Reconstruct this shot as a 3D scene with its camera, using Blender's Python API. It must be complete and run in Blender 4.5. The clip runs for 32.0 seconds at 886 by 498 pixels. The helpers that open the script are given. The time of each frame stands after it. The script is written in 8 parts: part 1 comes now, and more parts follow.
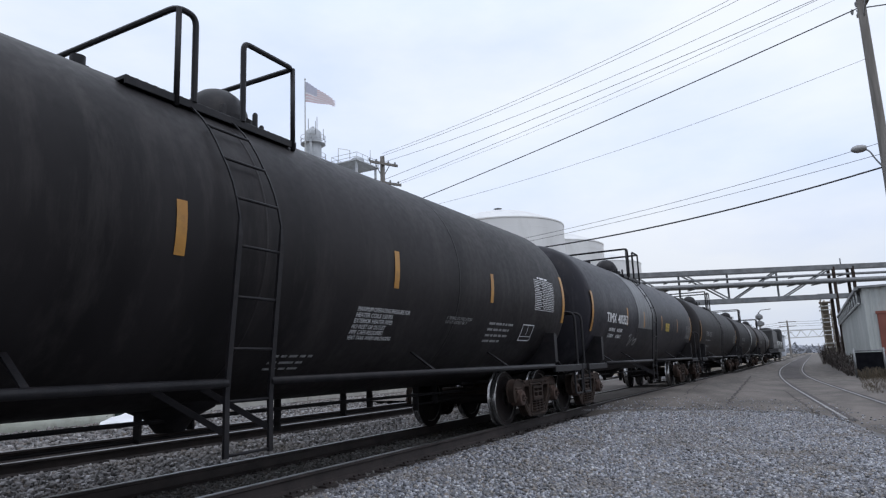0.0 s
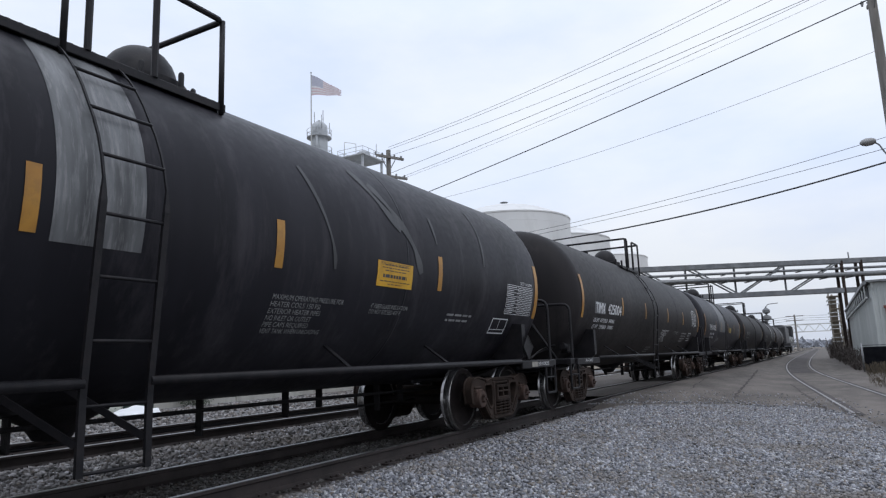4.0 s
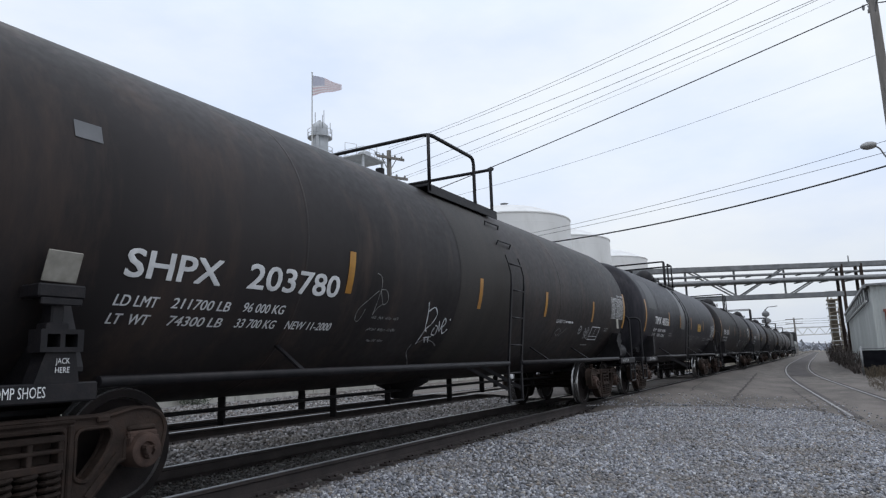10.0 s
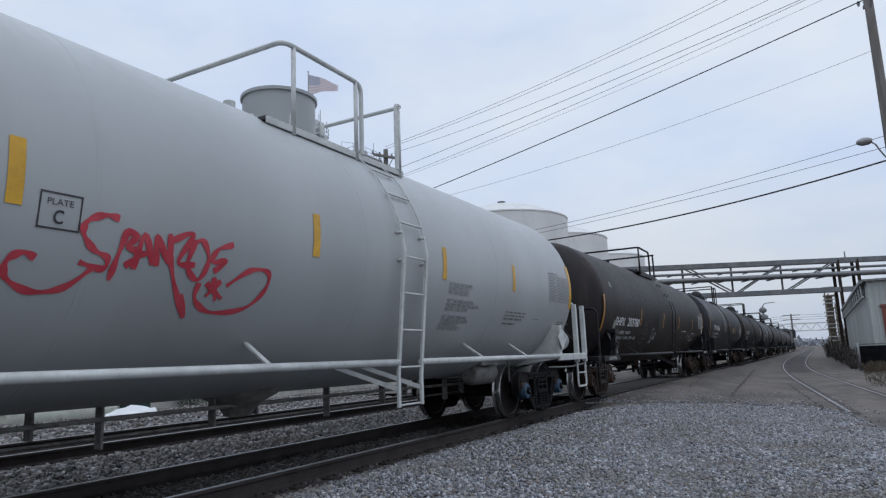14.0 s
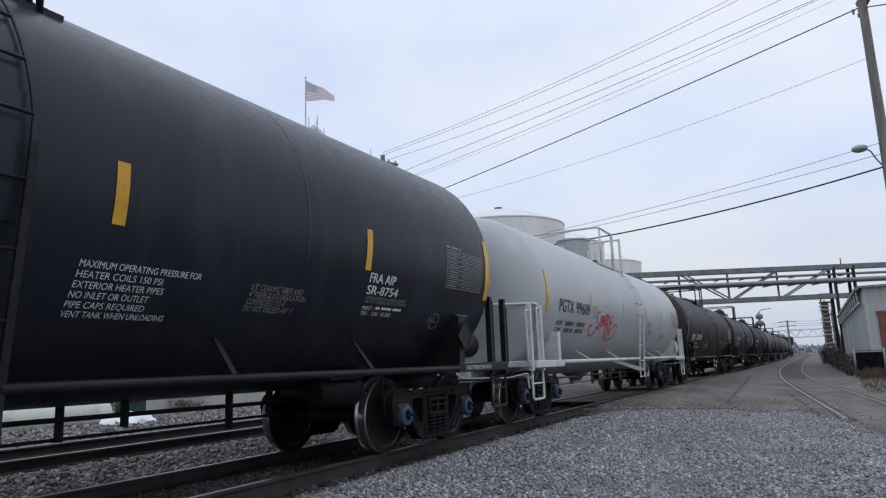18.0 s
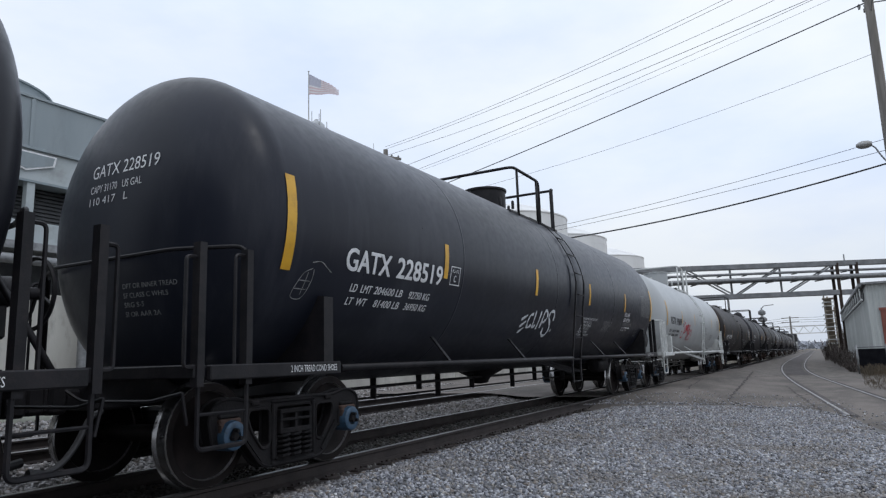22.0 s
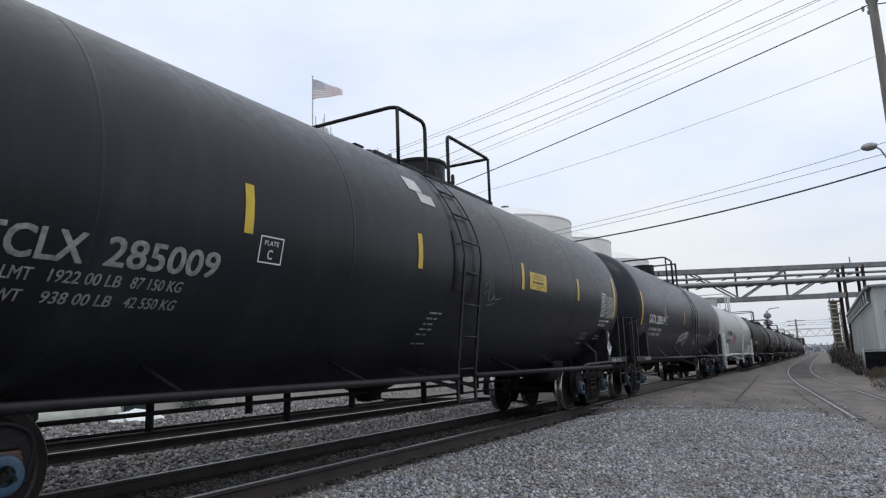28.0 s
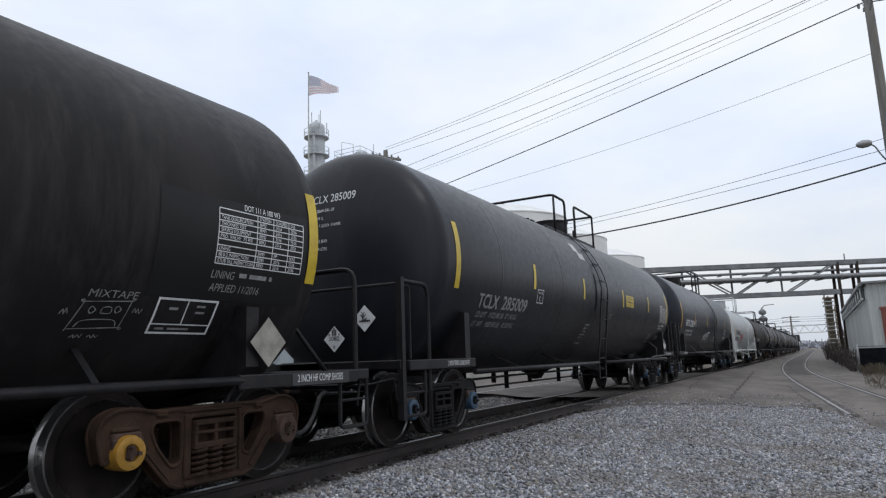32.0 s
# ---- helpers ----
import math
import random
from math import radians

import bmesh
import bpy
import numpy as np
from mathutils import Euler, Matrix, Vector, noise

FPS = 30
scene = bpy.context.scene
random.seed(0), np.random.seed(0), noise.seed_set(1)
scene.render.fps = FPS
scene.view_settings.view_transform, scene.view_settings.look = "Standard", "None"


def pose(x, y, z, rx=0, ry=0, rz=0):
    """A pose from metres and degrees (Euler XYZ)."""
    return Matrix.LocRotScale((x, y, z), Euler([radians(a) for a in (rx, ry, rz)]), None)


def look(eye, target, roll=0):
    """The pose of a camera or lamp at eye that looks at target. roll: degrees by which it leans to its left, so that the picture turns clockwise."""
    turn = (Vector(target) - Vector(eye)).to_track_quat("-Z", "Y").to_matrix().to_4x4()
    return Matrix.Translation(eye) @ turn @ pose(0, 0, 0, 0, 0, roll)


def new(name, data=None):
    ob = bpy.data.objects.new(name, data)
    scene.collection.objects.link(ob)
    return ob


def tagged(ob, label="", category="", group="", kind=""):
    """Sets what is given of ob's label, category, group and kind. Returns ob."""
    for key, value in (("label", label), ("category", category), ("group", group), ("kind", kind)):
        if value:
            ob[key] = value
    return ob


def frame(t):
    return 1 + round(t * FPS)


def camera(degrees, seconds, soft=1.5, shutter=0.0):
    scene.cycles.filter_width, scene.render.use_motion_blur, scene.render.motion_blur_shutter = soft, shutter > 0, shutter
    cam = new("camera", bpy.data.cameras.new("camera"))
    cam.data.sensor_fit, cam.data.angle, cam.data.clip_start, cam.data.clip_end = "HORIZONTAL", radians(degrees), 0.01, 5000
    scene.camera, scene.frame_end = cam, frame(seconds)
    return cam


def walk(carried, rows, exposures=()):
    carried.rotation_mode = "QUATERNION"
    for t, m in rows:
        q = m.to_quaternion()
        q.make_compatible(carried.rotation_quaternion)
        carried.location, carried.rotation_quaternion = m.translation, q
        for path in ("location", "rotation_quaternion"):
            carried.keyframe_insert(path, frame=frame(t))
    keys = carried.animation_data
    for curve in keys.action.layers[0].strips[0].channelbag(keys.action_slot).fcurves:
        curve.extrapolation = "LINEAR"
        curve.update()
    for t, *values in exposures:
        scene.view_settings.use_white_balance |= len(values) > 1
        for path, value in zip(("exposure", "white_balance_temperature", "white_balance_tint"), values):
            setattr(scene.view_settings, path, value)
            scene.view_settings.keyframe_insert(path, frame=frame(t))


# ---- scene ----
EYE = (0.0, 0.0, 1.04)
cam = camera(67.2, 32.0, soft=1.25)
CAMERA_ROWS = [
    (0, 28.51, 10.01, -2.32), (0.5, 28.60, 9.95, -2.11), (1, 28.69, 9.90, -2.12), (1.5, 28.80, 9.79, -1.97),
    (2, 28.93, 9.69, -1.87), (2.5, 29.00, 9.66, -1.76), (3, 29.02, 9.65, -1.92), (3.5, 28.99, 9.50, -2.14),
    (5.5, 29.40, 9.71, -2.14), (6, 29.63, 9.69, -2.01), (6.5, 29.46, 9.69, -1.97), (7, 29.27, 9.63, -1.86),
    (7.5, 29.17, 9.56, -1.92), (8, 29.19, 9.56, -1.91), (8.5, 29.23, 9.66, -1.92), (9, 29.22, 9.73, -1.84),
    (9.5, 29.16, 9.65, -1.79), (10, 29.05, 9.56, -1.83), (10.5, 28.99, 9.52, -1.96), (11, 29.01, 9.57, -2.12),
    (11.5, 29.00, 9.55, -2.15), (12, 28.94, 9.49, -2.16), (12.5, 28.92, 9.54, -2.17), (13, 28.88, 9.51, -2.17),
    (13.5, 28.86, 9.46, -2.21), (14, 28.83, 9.43, -2.25), (14.5, 28.82, 9.35, -2.26), (16.5, 29.35, 9.45, -1.82),
    (17, 29.03, 9.69, -2.01), (17.5, 28.72, 9.74, -1.92), (18, 28.54, 9.92, -2.19), (18.5, 28.47, 9.94, -2.16),
    (19, 28.47, 10.02, -2.17), (19.5, 28.44, 9.95, -1.94), (20, 28.41, 9.81, -1.79), (20.5, 28.42, 9.67, -1.80),
    (21, 28.52, 9.56, -1.97), (21.5, 28.64, 9.49, -1.97), (22, 28.78, 9.47, -1.91), (22.5, 28.89, 9.48, -1.92),
    (23, 28.88, 9.45, -1.90), (23.5, 28.92, 9.42, -1.81), (24, 28.94, 9.42, -1.87), (24.5, 29.02, 9.39, -2.08),
    (25, 29.29, 9.35, -1.80), (25.5, 29.53, 9.44, -1.70), (27.5, 29.20, 9.78, -1.98), (28, 29.13, 9.83, -2.08),
    (28.5, 29.07, 9.82, -2.07), (29, 29.09, 9.77, -2.04), (29.5, 28.99, 9.63, -2.09), (30, 28.82, 9.52, -2.12),
    (30.5, 28.65, 9.48, -1.99), (31, 28.52, 9.46, -1.93), (31.5, 28.41, 9.46, -2.00), (32, 28.80, 9.52, -2.09),
]
TRAIN_ROWS = [
    (0, 0.02), (0.5, 1.94), (1, 3.85), (1.5, 5.76), (2, 7.67), (2.5, 9.59),
    (3, 11.51), (3.5, 13.44), (4, 15.37), (4.5, 17.29), (5, 19.20), (5.5, 21.08),
    (6, 22.94), (6.5, 24.78), (7, 26.60), (7.5, 28.40), (8, 30.18), (8.5, 31.95),
    (9, 33.70), (9.5, 35.43), (10, 37.15), (10.5, 38.84), (11, 40.52), (11.5, 42.18),
    (12, 43.83), (12.5, 45.47), (13, 47.08), (13.5, 48.68), (14, 50.25), (14.5, 51.79),
    (15, 53.32), (15.5, 54.83), (16, 56.32), (16.5, 57.81), (17, 59.28), (17.5, 60.75),
    (18, 62.19), (18.5, 63.62), (19, 65.03), (19.5, 66.41), (20, 67.77), (20.5, 69.11),
    (21, 70.42), (21.5, 71.71), (22, 72.98), (22.5, 74.22), (23, 75.43), (23.5, 76.63),
    (24, 77.80), (24.5, 78.96), (25, 80.09), (25.5, 81.20), (26, 82.29), (26.5, 83.35),
    (27, 84.38), (27.5, 85.39), (28, 86.37), (28.5, 87.32), (29, 88.23), (29.5, 89.11),
    (30, 89.94), (30.5, 90.73), (31, 91.49), (31.5, 92.21), (32, 92.91),
]
walk(cam, [(t, Matrix.Translation(EYE) @ pose(0, 0, 0, 90 + p, 0, a - 90) @ pose(0, 0, 0, 0, 0, r)) for t, a, p, r in CAMERA_ROWS],
     exposures=[(0.0, 0.0, 6200, 13), (3.5, 0.0, 6250, 13), (5.5, 0.0, 6350, 11), (10.5, 0.0, 6350, 11), (11.8, -0.12, 6250, 11), (13.0, -0.24, 6050, 11), (14.5, -0.3, 6050, 11), (17.0, -0.26, 6000, 13),
                (18.0, -0.16, 6150, 13), (19.5, -0.05, 6250, 12), (20.5, 0.0, 6250, 11), (24.0, 0.0, 6400, 11), (32.0, 0.0, 6500, 11)])

# ---- world and sun ----
world = bpy.data.worlds.new("overcast")
scene.world = world
world.use_nodes = True
wn, wl = world.node_tree.nodes, world.node_tree.links
wn.clear()
w_out = wn.new("ShaderNodeOutputWorld")
w_bg = wn.new("ShaderNodeBackground")
w_sky = wn.new("ShaderNodeTexSky")
w_sky.sky_type, w_sky.sun_disc = "NISHITA", False
w_sky.sun_elevation, w_sky.sun_rotation = radians(38), radians(150)
w_gain = wn.new("ShaderNodeMix")
w_gain.data_type, w_gain.blend_type = "RGBA", "MULTIPLY"
w_gain.inputs[0].default_value = 1.0
w_gain.inputs[7].default_value = (0.10, 0.10, 0.10, 1)
w_co = wn.new("ShaderNodeTexCoord")
w_map = wn.new("ShaderNodeMapping")
w_map.inputs["Scale"].default_value = (1.0, 1.0, 2.6)
w_noise = wn.new("ShaderNodeTexNoise")
w_noise.inputs["Scale"].default_value, w_noise.inputs["Detail"].default_value = 2.3, 6
w_noise.inputs["Roughness"].default_value = 0.55
w_ramp = wn.new("ShaderNodeValToRGB")
w_ramp.color_ramp.elements[0].position, w_ramp.color_ramp.elements[0].color = 0.30, (0.73, 0.825, 0.99, 1)
w_ramp.color_ramp.elements[1].position, w_ramp.color_ramp.elements[1].color = 0.66, (0.935, 0.975, 1.0, 1)
w_mix = wn.new("ShaderNodeMix")
w_mix.data_type = "RGBA"
w_mix.inputs[0].default_value = 0.93
wl.new(w_co.outputs["Generated"], w_map.inputs[0])
wl.new(w_map.outputs[0], w_noise.inputs[0])
wl.new(w_noise.outputs[0], w_ramp.inputs[0])
wl.new(w_sky.outputs[0], w_gain.inputs[6])
wl.new(w_gain.outputs[2], w_mix.inputs[6])
wl.new(w_ramp.outputs[0], w_mix.inputs[7])
w_sep = wn.new("ShaderNodeSeparateXYZ")
w_high = wn.new("ShaderNodeMapRange")
w_high.inputs["From Min"].default_value, w_high.inputs["From Max"].default_value = 0.45, 1.0
w_high.inputs["To Min"].default_value, w_high.inputs["To Max"].default_value = 1.0, 1.6
w_over = wn.new("ShaderNodeMix")
w_over.data_type, w_over.blend_type = "RGBA", "MULTIPLY"
w_over.inputs[0].default_value = 1.0
w_low = wn.new("ShaderNodeMapRange")
w_low.inputs["From Min"].default_value, w_low.inputs["From Max"].default_value = 0.0, 0.26
w_low.inputs["To Min"].default_value, w_low.inputs["To Max"].default_value = 0.76, 1.0
w_both = wn.new("ShaderNodeMath")
w_both.operation = "MULTIPLY"
wl.new(w_co.outputs["Generated"], w_sep.inputs[0])
wl.new(w_sep.outputs["Z"], w_low.inputs[0])
wl.new(w_low.outputs[0], w_both.inputs[0])
wl.new(w_high.outputs[0], w_both.inputs[1])
wl.new(w_sep.outputs["Z"], w_high.inputs[0])
wl.new(w_mix.outputs[2], w_over.inputs[6])
wl.new(w_both.outputs[0], w_over.inputs[7])
wl.new(w_over.outputs[2], w_bg.inputs[0])
w_bg.inputs[1].default_value = 1.05
wl.new(w_bg.outputs[0], w_out.inputs[0])

sun = new("sun", bpy.data.lights.new("sun", "SUN"))
sun.data.energy, sun.data.angle, sun.data.color = 0.5, radians(14), (1.0, 0.97, 0.93)
sun.matrix_basis = look((0, 0, 50), (12, 18, 14))


# ---- materials ----
def surf(name, c0, c1, rough=0.6, metal=0.0, scale=3.0, bump=0.15, grain=60.0, stretch=(1, 1, 1), dirt=None, dirt_amount=0.5, island=0.0, spec=0.5):
    """Two colours mixed by a large noise, a fine grain that bumps and varies the gloss, and optional dirt patches."""
    m = bpy.data.materials.new(name)
    m.use_nodes = True
    n, l = m.node_tree.nodes, m.node_tree.links
    bsdf = n["Principled BSDF"]
    bsdf.inputs["Metallic"].default_value = metal
    bsdf.inputs["Specular IOR Level"].default_value = spec
    co = n.new("ShaderNodeTexCoord")
    mp = n.new("ShaderNodeMapping")
    mp.inputs["Scale"].default_value = stretch
    l.new(co.outputs["Object"], mp.inputs[0])
    big = n.new("ShaderNodeTexNoise")
    big.inputs["Scale"].default_value, big.inputs["Detail"].default_value = scale, 5
    l.new(mp.outputs[0], big.inputs[0])
    fine = n.new("ShaderNodeTexNoise")
    fine.inputs["Scale"].default_value, fine.inputs["Detail"].default_value = grain, 3
    l.new(co.outputs["Object"], fine.inputs[0])
    ramp = n.new("ShaderNodeValToRGB")
    ramp.color_ramp.elements[0].position, ramp.color_ramp.elements[0].color = 0.35, (*c0, 1)
    ramp.color_ramp.elements[1].position, ramp.color_ramp.elements[1].color = 0.68, (*c1, 1)
    l.new(big.outputs[0], ramp.inputs[0])
    colour = ramp.outputs[0]
    if dirt:
        d_noise = n.new("ShaderNodeTexNoise")
        d_noise.inputs["Scale"].default_value, d_noise.inputs["Detail"].default_value = scale * 2.7, 8
        d_noise.inputs["Roughness"].default_value = 0.7
        l.new(mp.outputs[0], d_noise.inputs[0])
        d_ramp = n.new("ShaderNodeValToRGB")
        d_ramp.color_ramp.elements[0].position, d_ramp.color_ramp.elements[0].color = 0.5, (0, 0, 0, 1)
        d_ramp.color_ramp.elements[1].position, d_ramp.color_ramp.elements[1].color = 0.72, (dirt_amount,) * 3 + (1,)
        l.new(d_noise.outputs[0], d_ramp.inputs[0])
        mix = n.new("ShaderNodeMix")
        mix.data_type = "RGBA"
        mix.inputs[7].default_value = (*dirt, 1)
        l.new(d_ramp.outputs[0], mix.inputs[0])
        l.new(colour, mix.inputs[6])
        colour = mix.outputs[2]
    if island:
        geo = n.new("ShaderNodeNewGeometry")
        hsv = n.new("ShaderNodeHueSaturation")
        mr = n.new("ShaderNodeMapRange")
        mr.inputs["To Min"].default_value, mr.inputs["To Max"].default_value = 1 - island, 1 + island
        l.new(geo.outputs["Random Per Island"], mr.inputs[0])
        l.new(mr.outputs[0], hsv.inputs["Value"])
        l.new(colour, hsv.inputs["Color"])
        colour = hsv.outputs[0]
    l.new(colour, bsdf.inputs["Base Color"])
    rr = n.new("ShaderNodeMapRange")
    rr.inputs["To Min"].default_value, rr.inputs["To Max"].default_value = max(0.05, rough - 0.12), min(1, rough + 0.12)
    l.new(fine.outputs[0], rr.inputs[0])
    l.new(rr.outputs[0], bsdf.inputs["Roughness"])
    if bump:
        bp = n.new("ShaderNodeBump")
        bp.inputs["Strength"].default_value, bp.inputs["Distance"].default_value = bump, 0.01
        l.new(fine.outputs[0], bp.inputs["Height"])
        l.new(bp.outputs[0], bsdf.inputs["Normal"])
    return m


M = {}
M["gravel"] = surf("gravel", (0.085, 0.085, 0.08755), (0.17, 0.17, 0.1726), 0.9, scale=1.6, bump=0.5, grain=45, dirt=(0.1275, 0.102, 0.0765), dirt_amount=0.5)


def mixed_stone(name, ramp_stops, rough=0.85, dusty=(0.165, 0.142, 0.118)):
    """Crushed stone whose pieces take their colour one by one."""
    m = surf(name, (0.75, 0.75, 0.75), (1.0, 1.0, 1.0), rough, scale=9, bump=0.4, grain=80)
    n, l = m.node_tree.nodes, m.node_tree.links
    bsdf = n["Principled BSDF"]
    shade = bsdf.inputs["Base Color"].links[0].from_socket
    geo = n.new("ShaderNodeNewGeometry")
    ramp = n.new("ShaderNodeValToRGB")
    ramp.color_ramp.interpolation = "CONSTANT"
    while len(ramp.color_ramp.elements) < len(ramp_stops):
        ramp.color_ramp.elements.new(0.5)
    for e, (p, c) in zip(ramp.color_ramp.elements, ramp_stops):
        e.position, e.color = p, (*c, 1)
    l.new(geo.outputs["Random Per Island"], ramp.inputs[0])
    mul = n.new("ShaderNodeMix")
    mul.data_type, mul.blend_type = "RGBA", "MULTIPLY"
    mul.inputs[0].default_value = 1.0
    l.new(shade, mul.inputs[6])
    l.new(ramp.outputs[0], mul.inputs[7])
    dust = n.new("ShaderNodeTexNoise")
    dust.inputs["Scale"].default_value, dust.inputs["Detail"].default_value = 0.7, 6
    dust.inputs["Roughness"].default_value = 0.65
    l.new(n["Texture Coordinate"].outputs["Object"], dust.inputs[0])
    reach = n.new("ShaderNodeMapRange")
    reach.inputs["From Min"].default_value, reach.inputs["From Max"].default_value = 0.5, 0.72
    reach.inputs["To Max"].default_value = 0.7
    l.new(dust.outputs[0], reach.inputs[0])
    coat = n.new("ShaderNodeMix")
    coat.data_type = "RGBA"
    coat.inputs[7].default_value = (*dusty, 1)
    l.new(reach.outputs[0], coat.inputs[0])
    l.new(mul.outputs[2], coat.inputs[6])
    l.new(coat.outputs[2], bsdf.inputs["Base Color"])
    return m


M["stone"] = mixed_stone("crushed_stone", ((0.0, (0.1094, 0.1099, 0.1193)), (0.12, (0.1861, 0.1924, 0.2166)), (0.3, (0.2628, 0.2695, 0.2956)), (0.48, (0.3281, 0.3351, 0.3644)), (0.62, (0.2955, 0.2748, 0.2561)), (0.72, (0.4048, 0.4122, 0.4443)), (0.84, (0.2293, 0.1977, 0.1707)), (0.90, (0.5468, 0.5496, 0.5692)), (0.96, (0.3607, 0.3404, 0.3185))))
M["stone_dirty"] = mixed_stone("oily_stone", ((0.0, (0.025, 0.023, 0.021)), (0.2, (0.05, 0.0465, 0.0425)), (0.45, (0.08, 0.075, 0.069)), (0.65, (0.105, 0.1, 0.0935)), (0.8, (0.065, 0.0525, 0.0425)), (0.92, (0.16, 0.155, 0.1475))), dusty=(0.03, 0.026, 0.023))
M["stone_tan"] = mixed_stone("track_ballast_stone", ((0.0, (0.0765, 0.07117, 0.06936)), (0.15, (0.1615, 0.1507, 0.1457)), (0.35, (0.2295, 0.216, 0.2098)), (0.58, (0.289, 0.2738, 0.2688)), (0.74, (0.187, 0.1591, 0.1387)), (0.84, (0.357, 0.3433, 0.3425)), (0.94, (0.4675, 0.4521, 0.4552))))
M["oily_bed"] = surf("oil_soaked_track_bed", (0.022, 0.01786, 0.01664), (0.06, 0.04888, 0.04576), 0.85, scale=1.1, bump=0.5, grain=40, dirt=(0.11, 0.094, 0.09152), dirt_amount=0.45)
M["asphalt"] = surf("old_asphalt", (0.0595, 0.0505, 0.0438), (0.1260, 0.1080, 0.0950), 0.92, scale=0.55, bump=0.5, grain=45, stretch=(0.6, 1.3, 1), dirt=(0.1790, 0.1560, 0.1380), dirt_amount=0.55)
M["lane"] = surf("cinder_lane", (0.072, 0.0625, 0.0545), (0.128, 0.112, 0.099), 0.95, scale=1.7, bump=0.8, grain=16, stretch=(0.35, 1.2, 1), dirt=(0.044, 0.04, 0.0368), dirt_amount=0.7)
M["earth"] = surf("trodden_earth", (0.12, 0.10, 0.075), (0.21, 0.18, 0.14), 0.95, scale=0.3, bump=0.6, grain=14)
M["rail"] = surf("rail_steel", (0.016, 0.01222, 0.01144), (0.034, 0.02538, 0.02392), 0.75, 0.1, scale=4, bump=0.2)
M["rail_top"] = surf("worn_rail_head", (0.17, 0.165, 0.165), (0.27, 0.265, 0.265), 0.33, 0.9, scale=6, bump=0.05)
M["street_rail"] = surf("scuffed_street_rail", (0.14, 0.133, 0.128), (0.25, 0.24, 0.23), 0.45, 0.5, scale=0.8, bump=0.05, dirt=(0.05, 0.044, 0.04), dirt_amount=0.9)
M["tie"] = surf("creosoted_wood", (0.0144, 0.01053, 0.009152), (0.04, 0.03008, 0.02579), 0.9, scale=3, bump=0.6, grain=25, stretch=(6, 1, 6))
M["black"] = surf("black_tank_paint", (0.01302, 0.01277, 0.01586), (0.02418, 0.0236, 0.02902), 0.42, scale=0.9, bump=0.012, grain=12, stretch=(1.5, 1, 0.22), dirt=(0.05524, 0.05149, 0.05775), dirt_amount=0.75, spec=0.1)
M["black_old"] = surf("faded_black_tank_paint", (0.0116, 0.01063, 0.01146), (0.0232, 0.02072, 0.02172), 0.5, scale=0.8, bump=0.012, grain=12, stretch=(1.5, 1, 0.22), dirt=(0.04228, 0.03805, 0.03735), dirt_amount=0.75, spec=0.12)
M["brownblack"] = surf("sooty_black_tank_paint", (0.01665, 0.0149, 0.01547), (0.03132, 0.02742, 0.02768), 0.5, scale=0.7, bump=0.012, grain=12, stretch=(1.2, 1, 0.2), dirt=(0.06342, 0.04471, 0.03711), dirt_amount=0.8, spec=0.14)
M["stain"] = surf("rusty_product_stain", (0.0088, 0.0066, 0.00495), (0.0187, 0.01375, 0.01045), 0.65, scale=1.5, bump=0.1, stretch=(3, 1, 0.3))
M["blue_black"] = surf("blue_black_tank_paint", (0.01051, 0.01249, 0.01899), (0.01659, 0.01869, 0.02766), 0.34, scale=0.6, bump=0.012, grain=10, stretch=(1.5, 1, 0.22), dirt=(0.03438, 0.03663, 0.0456), dirt_amount=0.75, spec=0.2)
M["grey_black"] = surf("grey_black_tank_paint", (0.01063, 0.01116, 0.01495), (0.01641, 0.01733, 0.02243), 0.36, scale=0.6, bump=0.012, grain=10, stretch=(1.5, 1, 0.22), dirt=(0.02969, 0.03125, 0.03671), dirt_amount=0.75, spec=0.2)
M["white"] = surf("white_tank_paint", (0.3182, 0.3325, 0.3391), (0.38, 0.3961, 0.4028), 0.4, scale=0.6, bump=0.012, grain=10, stretch=(1.0, 1, 0.25), dirt=(0.323, 0.3277, 0.3182), dirt_amount=0.5)
M["frame_black"] = surf("black_steel", (0.0063, 0.006176, 0.007956), (0.0144, 0.01337, 0.01544), 0.5, 0.05, scale=5, bump=0.15, dirt=(0.0306, 0.02369, 0.0234), dirt_amount=0.45, spec=0.25)
M["frame_white"] = surf("white_steel", (0.46, 0.475, 0.47), (0.57, 0.585, 0.575), 0.5, scale=5, bump=0.1, dirt=(0.27, 0.24, 0.21), dirt_amount=0.5)
M["frame_grey"] = surf("grimy_white_steel", (0.10, 0.096, 0.09), (0.22, 0.212, 0.20), 0.7, scale=5, bump=0.15, dirt=(0.05, 0.042, 0.036), dirt_amount=0.8)
M["truck_brown"] = surf("rusty_cast_steel", (0.023, 0.01667, 0.0138), (0.0483, 0.0345, 0.02875), 0.8, 0.05, scale=4, bump=0.4, dirt=(0.06325, 0.03565, 0.0253), dirt_amount=0.55, spec=0.2)
M["repaint"] = surf("fresh_black_repaint", (0.0105, 0.0105, 0.0112), (0.0135, 0.0135, 0.0145), 0.4, scale=2, bump=0.01, spec=0.2)
M["truck_rust"] = surf("rust_red_cast_steel", (0.026, 0.0165, 0.0125), (0.052, 0.032, 0.023), 0.85, 0.0, scale=4, bump=0.4, dirt=(0.075, 0.036, 0.021), dirt_amount=0.6, spec=0.15)
